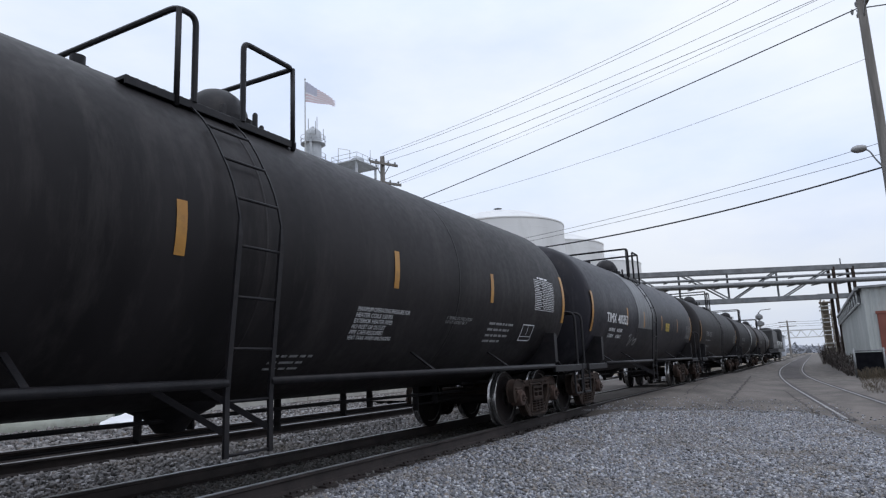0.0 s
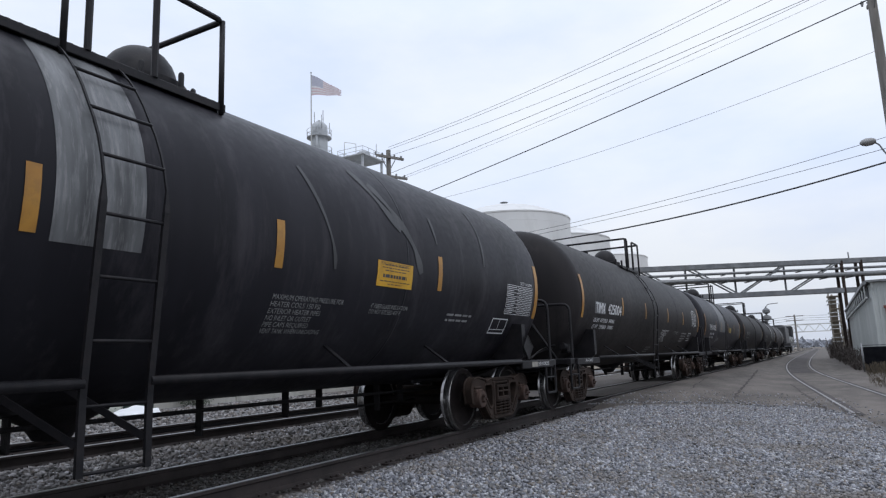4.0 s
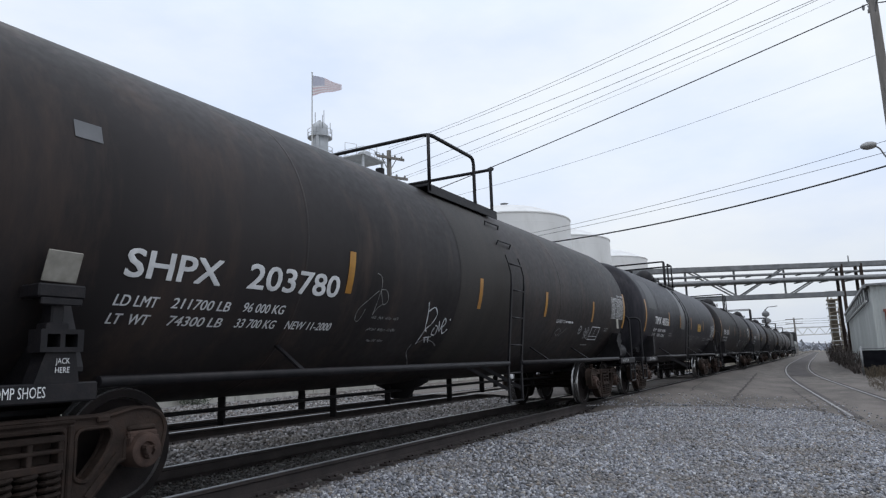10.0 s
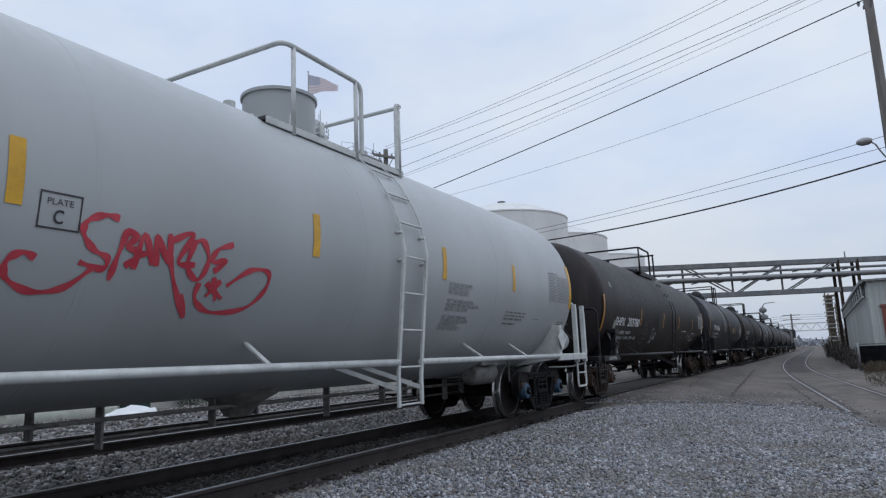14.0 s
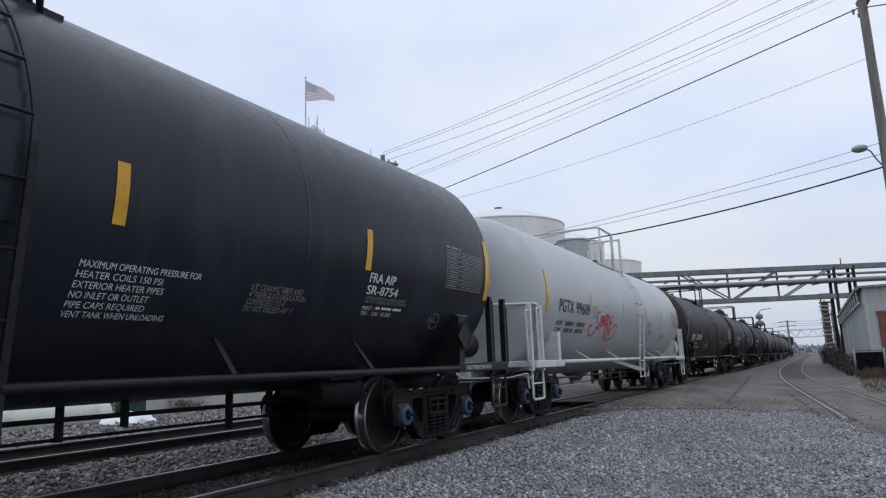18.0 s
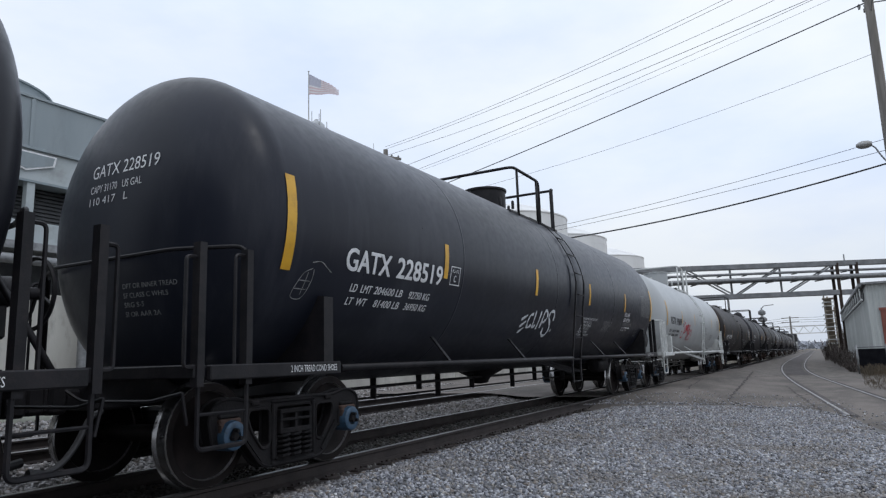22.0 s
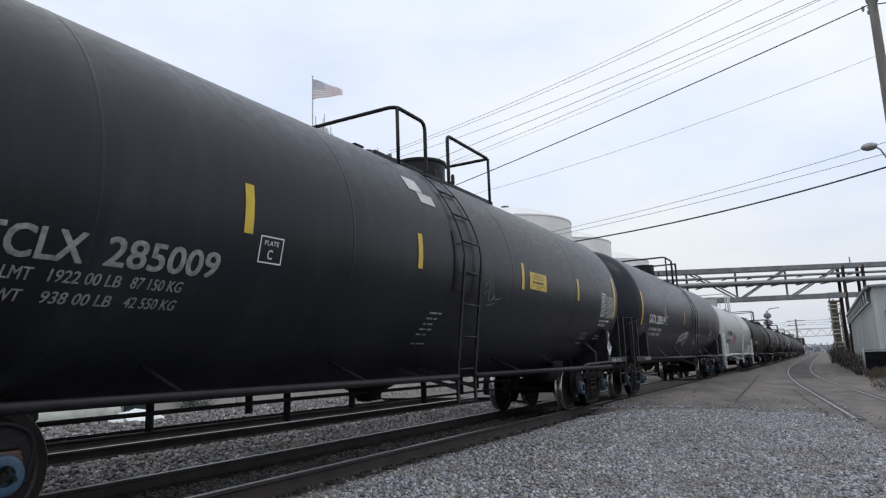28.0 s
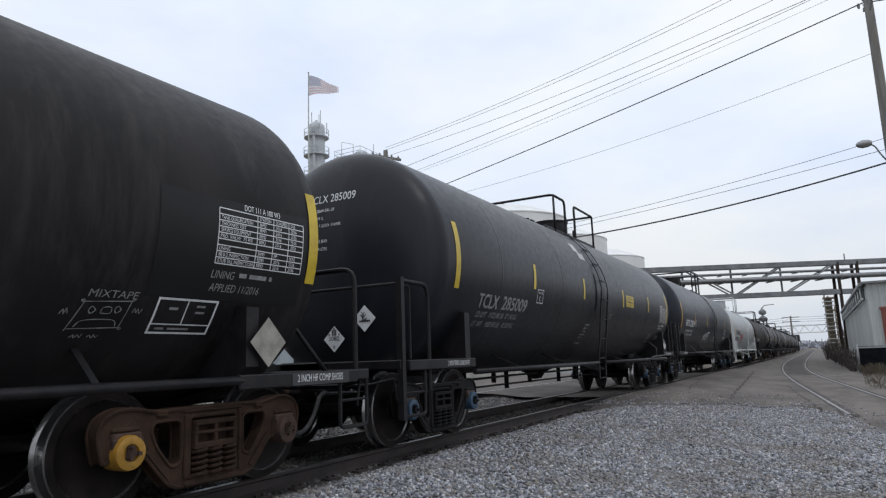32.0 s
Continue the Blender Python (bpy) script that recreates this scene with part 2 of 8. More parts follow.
M["beige"] = surf("beige_painted_steel", (0.27, 0.238, 0.194), (0.36, 0.322, 0.266), 0.7, scale=1.5, bump=0.1, dirt=(0.096, 0.072, 0.054), dirt_amount=0.6)
M["grating"] = surf("dark_deck_grating", (0.022, 0.022, 0.024), (0.05, 0.05, 0.052), 0.8, scale=8, bump=0.3)
M["truck_black"] = surf("dark_cast_steel", (0.0052, 0.004888, 0.005824), (0.012, 0.0109, 0.01206), 0.65, 0.05, scale=4, bump=0.4, dirt=(0.0256, 0.0188, 0.01747), dirt_amount=0.45, spec=0.2)
M["wheel"] = surf("wheel_steel", (0.0085, 0.007031, 0.007072), (0.0204, 0.01558, 0.01503), 0.6, 0.1, scale=5, bump=0.2, spec=0.12)
M["tread"] = surf("worn_tread", (0.24, 0.235, 0.235), (0.36, 0.355, 0.355), 0.2, 0.9, scale=8, bump=0.05)
# polished outer edge, and highlight arcs put into the colour of the rim
M["rim_edge"] = surf("polished_rim_highlight", (0.35, 0.34, 0.33), (0.5, 0.49, 0.48), 0.3, 0.85, scale=6, bump=0.05)
M["cap_blue"] = surf("blue_bearing_cap", (0.0175, 0.049, 0.091), (0.0385, 0.084, 0.14), 0.5, scale=14, bump=0.15, dirt=(0.0084, 0.0084, 0.0091), dirt_amount=0.9)
M["cap_yellow"] = surf("yellow_bearing_cap", (0.315, 0.1575, 0.015), (0.4125, 0.225, 0.03), 0.55, scale=9, bump=0.15, dirt=(0.045, 0.03, 0.015), dirt_amount=0.7)
M["cap_rust"] = surf("rusty_bearing_cap", (0.035, 0.02, 0.015), (0.075, 0.043, 0.032), 0.8, scale=9, bump=0.3)
M["yellow"] = surf("yellow_reflective_tape", (0.44, 0.31, 0.012), (0.55, 0.395, 0.022), 0.35, scale=4, bump=0.03, dirt=(0.26, 0.175, 0.03), dirt_amount=0.5)
M["gold"] = surf("golden_reflective_tape", (0.52, 0.275, 0.010), (0.64, 0.355, 0.018), 0.35, scale=4, bump=0.03, dirt=(0.26, 0.15, 0.02), dirt_amount=0.5)
M["orange"] = surf("aged_reflective_tape", (0.30, 0.135, 0.014), (0.40, 0.20, 0.024), 0.4, scale=4, bump=0.03, dirt=(0.16, 0.085, 0.02), dirt_amount=0.6)
M["decal_white"] = surf("white_stencil_paint", (0.55, 0.56, 0.57), (0.72, 0.73, 0.74), 0.5, scale=9, bump=0.03)
M["decal_faint"] = surf("worn_stencil_paint", (0.16, 0.16, 0.16), (0.30, 0.30, 0.30), 0.6, scale=20, bump=0.03)
M["decal_black"] = surf("black_stencil_paint", (0.02, 0.02, 0.022), (0.05, 0.05, 0.055), 0.5, scale=9, bump=0.03)
M["decal_grey"] = surf("thin_black_stencil_paint", (0.11, 0.115, 0.12), (0.19, 0.195, 0.20), 0.5, scale=15, bump=0.03)
# bluish grey with far haze put into the wall colour
M["far_wall"] = surf("haze_tinted_wall", (0.30, 0.32, 0.35), (0.38, 0.40, 0.43), 0.9, scale=0.1, bump=0)
M["spray_white"] = surf("white_spray_paint", (0.5, 0.52, 0.54), (0.72, 0.74, 0.76), 0.6, scale=7, bump=0.03)
M["spray_red"] = surf("red_spray_paint", (0.40, 0.025, 0.045), (0.52, 0.06, 0.08), 0.5, scale=7, bump=0.03)
M["galv"] = surf("galvanised_steel", (0.16, 0.165, 0.17), (0.26, 0.265, 0.27), 0.5, 0.5, scale=6, bump=0.1)
M["bridge"] = surf("grey_painted_steel", (0.1275, 0.135, 0.1425), (0.2025, 0.21, 0.2175), 0.6, 0.2, scale=1.2, bump=0.1, dirt=(0.1125, 0.075, 0.0525), dirt_amount=0.4)
M["concrete"] = surf("weathered_concrete", (0.34, 0.33, 0.30), (0.48, 0.47, 0.43), 0.9, scale=0.8, bump=0.3, grain=20, stretch=(1, 1, 0.4), dirt=(0.15, 0.15, 0.13), dirt_amount=0.7)
M["tankwhite"] = surf("white_storage_tank_paint", (0.60, 0.60, 0.595), (0.72, 0.72, 0.71), 0.7, scale=0.15, bump=0.05, stretch=(1, 1, 0.3), dirt=(0.46, 0.455, 0.44), dirt_amount=0.6)
M["panel"] = surf("grey_cladding_panel", (0.20, 0.24, 0.26), (0.28, 0.32, 0.34), 0.6, scale=0.4, bump=0.05, stretch=(1, 1, 0.3), dirt=(0.15, 0.16, 0.16), dirt_amount=0.6)
M["panel_light"] = surf("light_grey_cladding", (0.33, 0.37, 0.38), (0.42, 0.46, 0.47), 0.6, scale=0.5, bump=0.05, dirt=(0.2, 0.2, 0.19), dirt_amount=0.6)
M["dark"] = surf("dark_louvre", (0.02, 0.022, 0.024), (0.05, 0.052, 0.055), 0.7, scale=2, bump=0.1)
M["shed"] = surf("corrugated_cream_metal", (0.36, 0.38, 0.37), (0.46, 0.48, 0.47), 0.6, scale=0.5, bump=0.05, stretch=(1, 1, 0.3), dirt=(0.28, 0.25, 0.22), dirt_amount=0.6)
M["red_door"] = surf("rust_red_door_paint", (0.16, 0.045, 0.03), (0.22, 0.07, 0.05), 0.6, scale=1, bump=0.1)
M["wood"] = surf("weathered_pole_wood", (0.136, 0.128, 0.1168), (0.232, 0.216, 0.2), 0.9, scale=3, bump=0.5, grain=30, stretch=(3, 3, 0.3))
M["cable"] = surf("black_cable", (0.02, 0.02, 0.022), (0.03, 0.03, 0.033), 0.6, scale=3, bump=0)
M["wire"] = surf("weathered_wire", (0.10, 0.10, 0.105), (0.16, 0.16, 0.165), 0.6, 0.2, scale=3, bump=0)
# plant steel paled: the washed-out look of backlit steam is put into its colour
M["hazed_steel"] = surf("haze_paled_steel", (0.36, 0.38, 0.40), (0.48, 0.50, 0.52), 0.6, scale=1, bump=0.05, dirt=(0.25, 0.24, 0.23), dirt_amount=0.5)
M["weeds"] = surf("dry_weeds", (0.048, 0.0384, 0.0264), (0.104, 0.08, 0.052), 0.9, scale=2, bump=0, island=0.35)
M["leaf"] = surf("dark_evergreen_leaf", (0.018, 0.028, 0.014), (0.04, 0.055, 0.03), 0.7, scale=3, bump=0, island=0.4)
M["twigs"] = surf("bare_twigs", (0.06, 0.05, 0.045), (0.12, 0.10, 0.09), 0.9, scale=2, bump=0, island=0.3)
# pale blue-grey puts the distance haze into the woods' colour
M["far"] = surf("haze_tinted_woods", (0.22, 0.235, 0.27), (0.30, 0.315, 0.35), 1.0, scale=0.05, bump=0)
M["fence"] = surf("dark_fence_fabric", (0.005, 0.0052, 0.007), (0.012, 0.0125, 0.015), 0.9, scale=3, bump=0.2, spec=0.05)
M["snow"] = surf("white_plastic_sheet", (0.7, 0.71, 0.72), (0.8, 0.81, 0.82), 0.5, scale=3, bump=0.1)
M["green"] = surf("green_painted_metal", (0.012, 0.04, 0.034), (0.025, 0.06, 0.05), 0.6, scale=2, bump=0.1)
M["teal"] = surf("teal_plastic", (0.05, 0.16, 0.15), (0.10, 0.25, 0.24), 0.5, scale=6, bump=0.1)
M["cream"] = surf("cream_painted_steel", (0.45, 0.47, 0.40), (0.55, 0.57, 0.5), 0.6, scale=0.7, bump=0.08, dirt=(0.25, 0.24, 0.2), dirt_amount=0.7)
M["loco"] = surf("dark_locomotive_paint", (0.016, 0.016, 0.018), (0.03, 0.03, 0.032), 0.5, scale=1, bump=0.05)
M["band_white"] = surf("dull_white_band", (0.36, 0.36, 0.35), (0.46, 0.46, 0.45), 0.5, scale=2, bump=0.05)
M["band_grey"] = surf("worn_grey_band", (0.05, 0.052, 0.055), (0.14, 0.145, 0.15), 0.45, scale=2.2, bump=0.05, stretch=(4, 1, 0.5), dirt=(0.22, 0.22, 0.225), dirt_amount=0.9)
M["faded"] = surf("rubbed_faded_paint", (0.014, 0.0145, 0.016), (0.034, 0.035, 0.038), 0.5, scale=3, bump=0.01, stretch=(3, 1, 0.4), dirt=(0.05, 0.05, 0.053), dirt_amount=0.6)
M["lamp_head"] = surf("grey_lamp_housing", (0.25, 0.25, 0.25), (0.35, 0.35, 0.35), 0.5, 0.3, scale=5, bump=0.05)
M["placard"] = surf("white_placard", (0.62, 0.63, 0.64), (0.72, 0.73, 0.74), 0.45, scale=5, bump=0.02, dirt=(0.4, 0.39, 0.36), dirt_amount=0.5)
M["note"] = surf("dirty_card", (0.20, 0.19, 0.165), (0.30, 0.285, 0.25), 0.7, scale=12, bump=0.02)
M["grey_patch"] = surf("grey_repaint_patch", (0.085, 0.088, 0.095), (0.125, 0.13, 0.138), 0.5, scale=3, bump=0.02)
# faded cloth; the steam's veil is also put into these pale colours
M["flag_red"] = surf("flag_red_cloth", (0.56, 0.42, 0.45), (0.62, 0.48, 0.51), 0.8, scale=3, bump=0)
M["flag_white"] = surf("flag_white_cloth", (0.6, 0.6, 0.62), (0.7, 0.7, 0.72), 0.8, scale=3, bump=0)
M["flag_blue"] = surf("flag_blue_cloth", (0.40, 0.41, 0.49), (0.46, 0.47, 0.55), 0.8, scale=3, bump=0)


# ---- mesh helpers ----
def box(bm, x0, x1, y0, y1, z0, z1, bevel=0.0):
    v = [bm.verts.new((x, y, z)) for z in (z0, z1) for y in (y0, y1) for x in (x0, x1)]
    fs = [bm.faces.new([v[i] for i in q]) for q in ((0, 2, 3, 1), (4, 5, 7, 6), (0, 1, 5, 4), (2, 6, 7, 3), (0, 4, 6, 2), (1, 3, 7, 5))]
    if bevel:
        es = {e for f in fs for e in f.edges}
        bmesh.ops.bevel(bm, geom=list(es), offset=bevel, segments=1, affect="EDGES", profile=0.5)


def fillet(pts, r, n=4):
    """A polyline with its inner corners rounded."""
    pts = [Vector(p) for p in pts]
    out = [pts[0]]
    for a, b, c in zip(pts, pts[1:], pts[2:]):
        d0, d1 = (a - b), (c - b)
        k = min(r, d0.length * 0.45, d1.length * 0.45)
        p0, p1 = b + d0.normalized() * k, b + d1.normalized() * k
        for i in range(n + 1):
            u = i / n
            out.append(p0 * (1 - u) ** 2 + b * 2 * u * (1 - u) + p1 * u * u)
    out.append(pts[-1])
    return out


def pipe(bm, pts, r, n=8, bend=0.0, cap=True):
    pts = fillet(pts, bend) if bend else [Vector(p) for p in pts]
    clean = [pts[0]]
    for p in pts[1:]:
        if (p - clean[-1]).length > 1e-5:
            clean.append(p)
    pts = clean
    rings = []
    side = None
    for i, p in enumerate(pts):
        d = (pts[min(i + 1, len(pts) - 1)] - pts[max(i - 1, 0)]).normalized()
        if side is None:
            side = d.orthogonal().normalized()
        side = (side - d * side.dot(d)).normalized()
        up = d.cross(side)
        rings.append([bm.verts.new(p + (side * math.cos(a) + up * math.sin(a)) * r) for a in (2 * math.pi * k / n for k in range(n))])
    for a, b in zip(rings, rings[1:]):
        for k in range(n):
            f = bm.faces.new((a[k], a[(k + 1) % n], b[(k + 1) % n], b[k]))
            f.smooth = True
    if cap:
        bm.faces.new(rings[0][::-1])
        bm.faces.new(rings[-1])


def lathe(bm, profile, n=32, axis="x", at=(0, 0, 0), smooth=True):
    """A profile of (along, radius) turned round an axis."""
    rings = []
    c = Vector(at)
    for u, r in profile:
        ring = []
        for k in range(n if r > 1e-6 else 1):
            a = 2 * math.pi * k / n
            p = (u, r * math.cos(a), r * math.sin(a))
            p = {"x": p, "y": (p[1], p[0], -p[2]), "z": (p[1], p[2], p[0])}[axis]
            ring.append(bm.verts.new(c + Vector(p)))
        rings.append(ring)
    for a, b in zip(rings, rings[1:]):
        for k in range(n):
            q = [a[k % len(a)], a[(k + 1) % len(a)], b[(k + 1) % len(b)], b[k % len(b)]]
            q = [v for i, v in enumerate(q) if v not in q[:i]]
            if len(q) > 2:
                bm.faces.new(q).smooth = smooth
    if len(rings[0]) > 1:
        bm.faces.new(rings[0][::-1])
    if len(rings[-1]) > 1:
        bm.faces.new(rings[-1])


def plate(bm, outer, holes, y0, y1):
    """A flat casting in the xz plane, with holes, between y0 and y1."""
    edges = []
    for loop in [outer] + holes:
        vs = [bm.verts.new((x, y0, z)) for x, z in loop]
        edges += [bm.edges.new((vs[i], vs[(i + 1) % len(vs)])) for i in range(len(vs))]
    made = bmesh.ops.triangle_fill(bm, edges=edges, use_beauty=True)
    faces = [g for g in made["geom"] if isinstance(g, bmesh.types.BMFace)]
    ext = bmesh.ops.extrude_face_region(bm, geom=faces)
    for v in ext["geom"]:
        if isinstance(v, bmesh.types.BMVert):
            v.co.y += y1 - y0
    bmesh.ops.recalc_face_normals(bm, faces=bm.faces)


def to_mesh(bm, name, materials):
    me = bpy.data.meshes.new(name)
    bmesh.ops.recalc_face_normals(bm, faces=bm.faces)
    for e in bm.edges:
        if len(e.link_faces) == 2 and e.calc_face_angle(0.0) > 0.7:
            e.smooth = False
    bm.to_mesh(me)
    bm.free()
    for m in materials if isinstance(materials, (list, tuple)) else [materials]:
        me.materials.append(m)
    return me


def part(name, bm, material, parent, label="", at=None, kind=""):
    """Links a bmesh, or a mesh already made, as one mesh object under a thing or a part."""
    me = bm if isinstance(bm, bpy.types.Mesh) else to_mesh(bm, name, material)
    ob = new(name, me)
    ob.parent = parent
    if at is not None:
        ob.matrix_basis = at if isinstance(at, Matrix) else Matrix.Translation(at)
    return tagged(ob, label, kind=kind)


def thing(name, bm, material, label, category, group="", at=None, kind=""):
    """A top-level thing of one mesh, or an Empty when bm is None."""
    ob = new(name, None if bm is None else (bm if isinstance(bm, bpy.types.Mesh) else to_mesh(bm, name, material)))
    if at is not None:
        ob.matrix_basis = at if isinstance(at, Matrix) else Matrix.Translation(at)
    return tagged(ob, label, category, group, kind)


def B():
    return bmesh.new()



# ---- ground and tracks ----
TRACK_Y, TRACK2_Y, TRACK2_Z = 5.62, 9.42, 0.11


def smooth(a, b, x):
    u = min(1, max(0, (x - a) / (b - a)))
    return u * u * (3 - 2 * u)


def ground_z(x, y):
    """Street level, the rise to the track bed, and the two beds sunk below their rails."""
    z = -0.46 + 0.33 * smooth(1.2, 4.1, y)
    for c in (TRACK_Y, TRACK2_Y):
        d = abs(y - c)
        z -= (0.05 if c == TRACK_Y else 0.055) * (1 - smooth(1.05, 1.5, d))
    z += TRACK2_Z * smooth(7.0, 8.1, y)
    if y > 11.3:
        z += 0.10 * smooth(11.3, 13, y)
    return z


def ground():
    xs = sorted(set([-400, -150, -60, -30, -15, -8] + [-4 + 0.5 * i for i in range(60)] + [28, 32, 38, 45, 55, 70, 90, 120, 160, 220, 300, 450, 700, 1200, 2500]))
    ys = sorted(set([-2500, -800, -300, -120, -60, -30, -15, -10] + [-8 + 0.4 * i for i in range(28)] + [3.2 + 0.2 * i for i in range(60)] + [16, 18, 22, 30, 45, 70, 120, 300, 800, 2500]))
    bm = B()
    g = [[bm.verts.new((x, y, ground_z(x, y) + 0.012 * noise.noise((x * 1.3, y * 1.3, 0)))) for y in ys] for x in xs]
    for i in range(len(xs) - 1):
        for j in range(len(ys) - 1):
            f = bm.faces.new((g[i][j], g[i + 1][j], g[i + 1][j + 1], g[i][j + 1]))
            f.smooth = True
            f.material_index = 2 if 4.3 < ys[j] < 7.0 and xs[i] < 70 else (1 if xs[i] >= 45 or ys[j] < -7 or ys[j] > 16 else 0)
    thing("ground", bm, [M["gravel"], M["earth"], M["oily_bed"]], "pale grey gravel and trodden earth beside the tracks", "ground", kind="structure")


def strip(bm, x_list, y0, y1, lift, ny=8):
    """A sheet over the ground between two edges given as functions of x."""
    rows = []
    for x in x_list:
        a, b = y0(x), y1(x)
        rows.append([bm.verts.new((x, a + (b - a) * k / ny, lift(x, a + (b - a) * k / ny))) for k in range(ny + 1)])
    for p, q in zip(rows, rows[1:]):
        for k in range(ny):
            bm.faces.new((p[k], q[k], q[k + 1], p[k + 1])).smooth = True


def road_z(x, y):
    return -0.44 + 0.42 * smooth(0.8, 4.5, y)


def road_edge(y):
    """Where the asphalt begins, along the line of sight down the track."""
    pts = ((-9, 9.5), (-0.8, 13.4), (-0.4, 17.0), (0.6, 19.2), (2.15, 18.9), (3.3, 16.2), (4.3, 14.7), (4.72, 14.3))
    for (y0, e0), (y1, e1) in zip(pts, pts[1:]):
        if y <= y1:
            return e0 + (e1 - e0) * (y - y0) / (y1 - y0)
    return pts[-1][1]


def siding_y(x):
    pts = ((-30, -5.6), (20, -0.95), (29, -0.12), (37.8, 0.69), (44, 1.17), (50.5, 1.52), (60, 1.83), (69, 1.99), (95, 2.17), (160, 2.2), (400, 2.25))
    for (x0, y0), (x1, y1) in zip(pts, pts[1:]):
        if x <= x1:
            return y0 + (y1 - y0) * (x - x0) / (x1 - x0)
    return 2.25


def siding_s(x):
    return sum(siding_y(x + d) for d in (-4, -2, 0, 2, 4)) / 5


def rail_profile():
    return [(-0.07, -0.17), (0.07, -0.17), (0.07, -0.155), (0.012, -0.13), (0.012, -0.045), (0.036, -0.032), (0.036, -0.006), (0.028, 0.0), (-0.028, 0.0), (-0.036, -0.006), (-0.036, -0.032), (-0.012, -0.045), (-0.012, -0.13), (-0.07, -0.155)]


def rail(path, name, parent, label, head="rail_top"):
    """A flat-bottomed rail along a list of (x, y, z of its head)."""
    bm = B()
    prof = rail_profile()
    rings = []
    for i, p in enumerate(path):
        a, b = Vector(path[max(0, i - 1)]), Vector(path[min(len(path) - 1, i + 1)])
        d = (b - a).normalized()
        side = Vector((-d.y, d.x, 0)).normalized()
        rings.append([bm.verts.new(Vector(p) + side * u + Vector((0, 0, w))) for u, w in prof])
    n = len(prof)
    for r0, r1 in zip(rings, rings[1:]):
        for k in range(n):
            f = bm.faces.new((r0[k], r0[(k + 1) % n], r1[(k + 1) % n], r1[k]))
            f.material_index = 1 if k in (6, 7, 8) else 0
    bm.faces.new(rings[0])
    bm.faces.new(rings[-1][::-1])
    return part(name, bm, [M["rail"], M[head]], parent, label)


def tracks():
    for nm, yc, up, lab in (("track_main", TRACK_Y, 0.0, "main railway track of steel rails on dark wooden ties"), ("track_far", TRACK2_Y, TRACK2_Z, "second railway track of steel rails behind the train")):
        root = thing(nm, None, None, lab, "railway track", kind="structure")
        for side in (-0.753, 0.753):
            xs = [-40, 0, 20, 40, 80, 150, 300, 600]
            rail([(x, yc + side, up) for x in xs], "rail", root, "dark rail with a polished head")
        bm = B()
        box(bm, -0.115, 0.115, -1.3, 1.3, -0.18, 0, 0.012)
        me = to_mesh(bm, "tie", M["tie"])
        bm = B()
        box(bm, -0.1, 0.1, -0.17, 0.17, -0.012, 0.012, 0.004)
        for sy in (-0.11, 0.11):
            for sx in (-0.05, 0.05):
                box(bm, sx - 0.014, sx + 0.014, sy - 0.014, sy + 0.014, 0.012, 0.035)
        plate_me = to_mesh(bm, "tie_plate", M["rail"])
        rnd = random.Random(5)
        for i in range(110):
            x = -2 + i * 0.53
            if 17.6 < x < 36:
                continue
            for q in (-0.753, 0.753):
                part("tie_plate", plate_me, None, root, at=(x, yc + q, up - 0.17))
            part("tie", me, None, root, at=pose(x, yc + rnd.uniform(-0.06, 0.06), up - 0.172, 0, 0, rnd.uniform(-1.5, 1.5)))
    root = thing("track_siding", None, None, "curved siding track set flush in the street", "railway track", kind="structure")
    xs = [17.5 + 1.5 * i for i in range(60)] + [110, 140, 200, 400]
    for side in (-0.753, 0.753):
        path = []
        for x in xs:
            d = siding_s(x + 0.5) - siding_s(x - 0.5)
            q = math.hypot(1, d)
            y = siding_s(x) + side / q
            xx = x - side * d / q
            path.append((xx, y, max(road_z(xx, y), -0.44) + 0.012))
        rail(path, "rail", root, "worn street rail with a bright head", "street_rail")


def siding_bed():
    """Dark worn strips along the street rails, and cinders between them further on."""
    bm = B()
    xs = [17.0 + 1.5 * i for i in range(60)] + [110, 140, 200, 400]
    for side in (-0.753, 0.753):
        for a, b in ((-0.17, -0.036), (0.036, 0.11)):
            strip(bm, xs, lambda x: siding_s(x) + side + a, lambda x: siding_s(x) + side + b, lambda x, y: max(road_z(x, y), -0.44) + 0.005, 1)
    thing("flangeway", bm, M["oily_bed"], "dirt-filled flangeways beside the street rails", "flangeway", kind="structure")
    bm = B()
    strip(bm, [43 + 2.0 * i for i in range(30)] + [110, 140, 200, 400], lambda x: siding_s(x) - 0.57, lambda x: siding_s(x) + 0.57, lambda x, y: max(road_z(x, y), -0.44) + 0.004, 2)
    thing("siding_cinders", bm, M["oily_bed"], "dark cinders between the siding rails", "cinders", kind="structure")


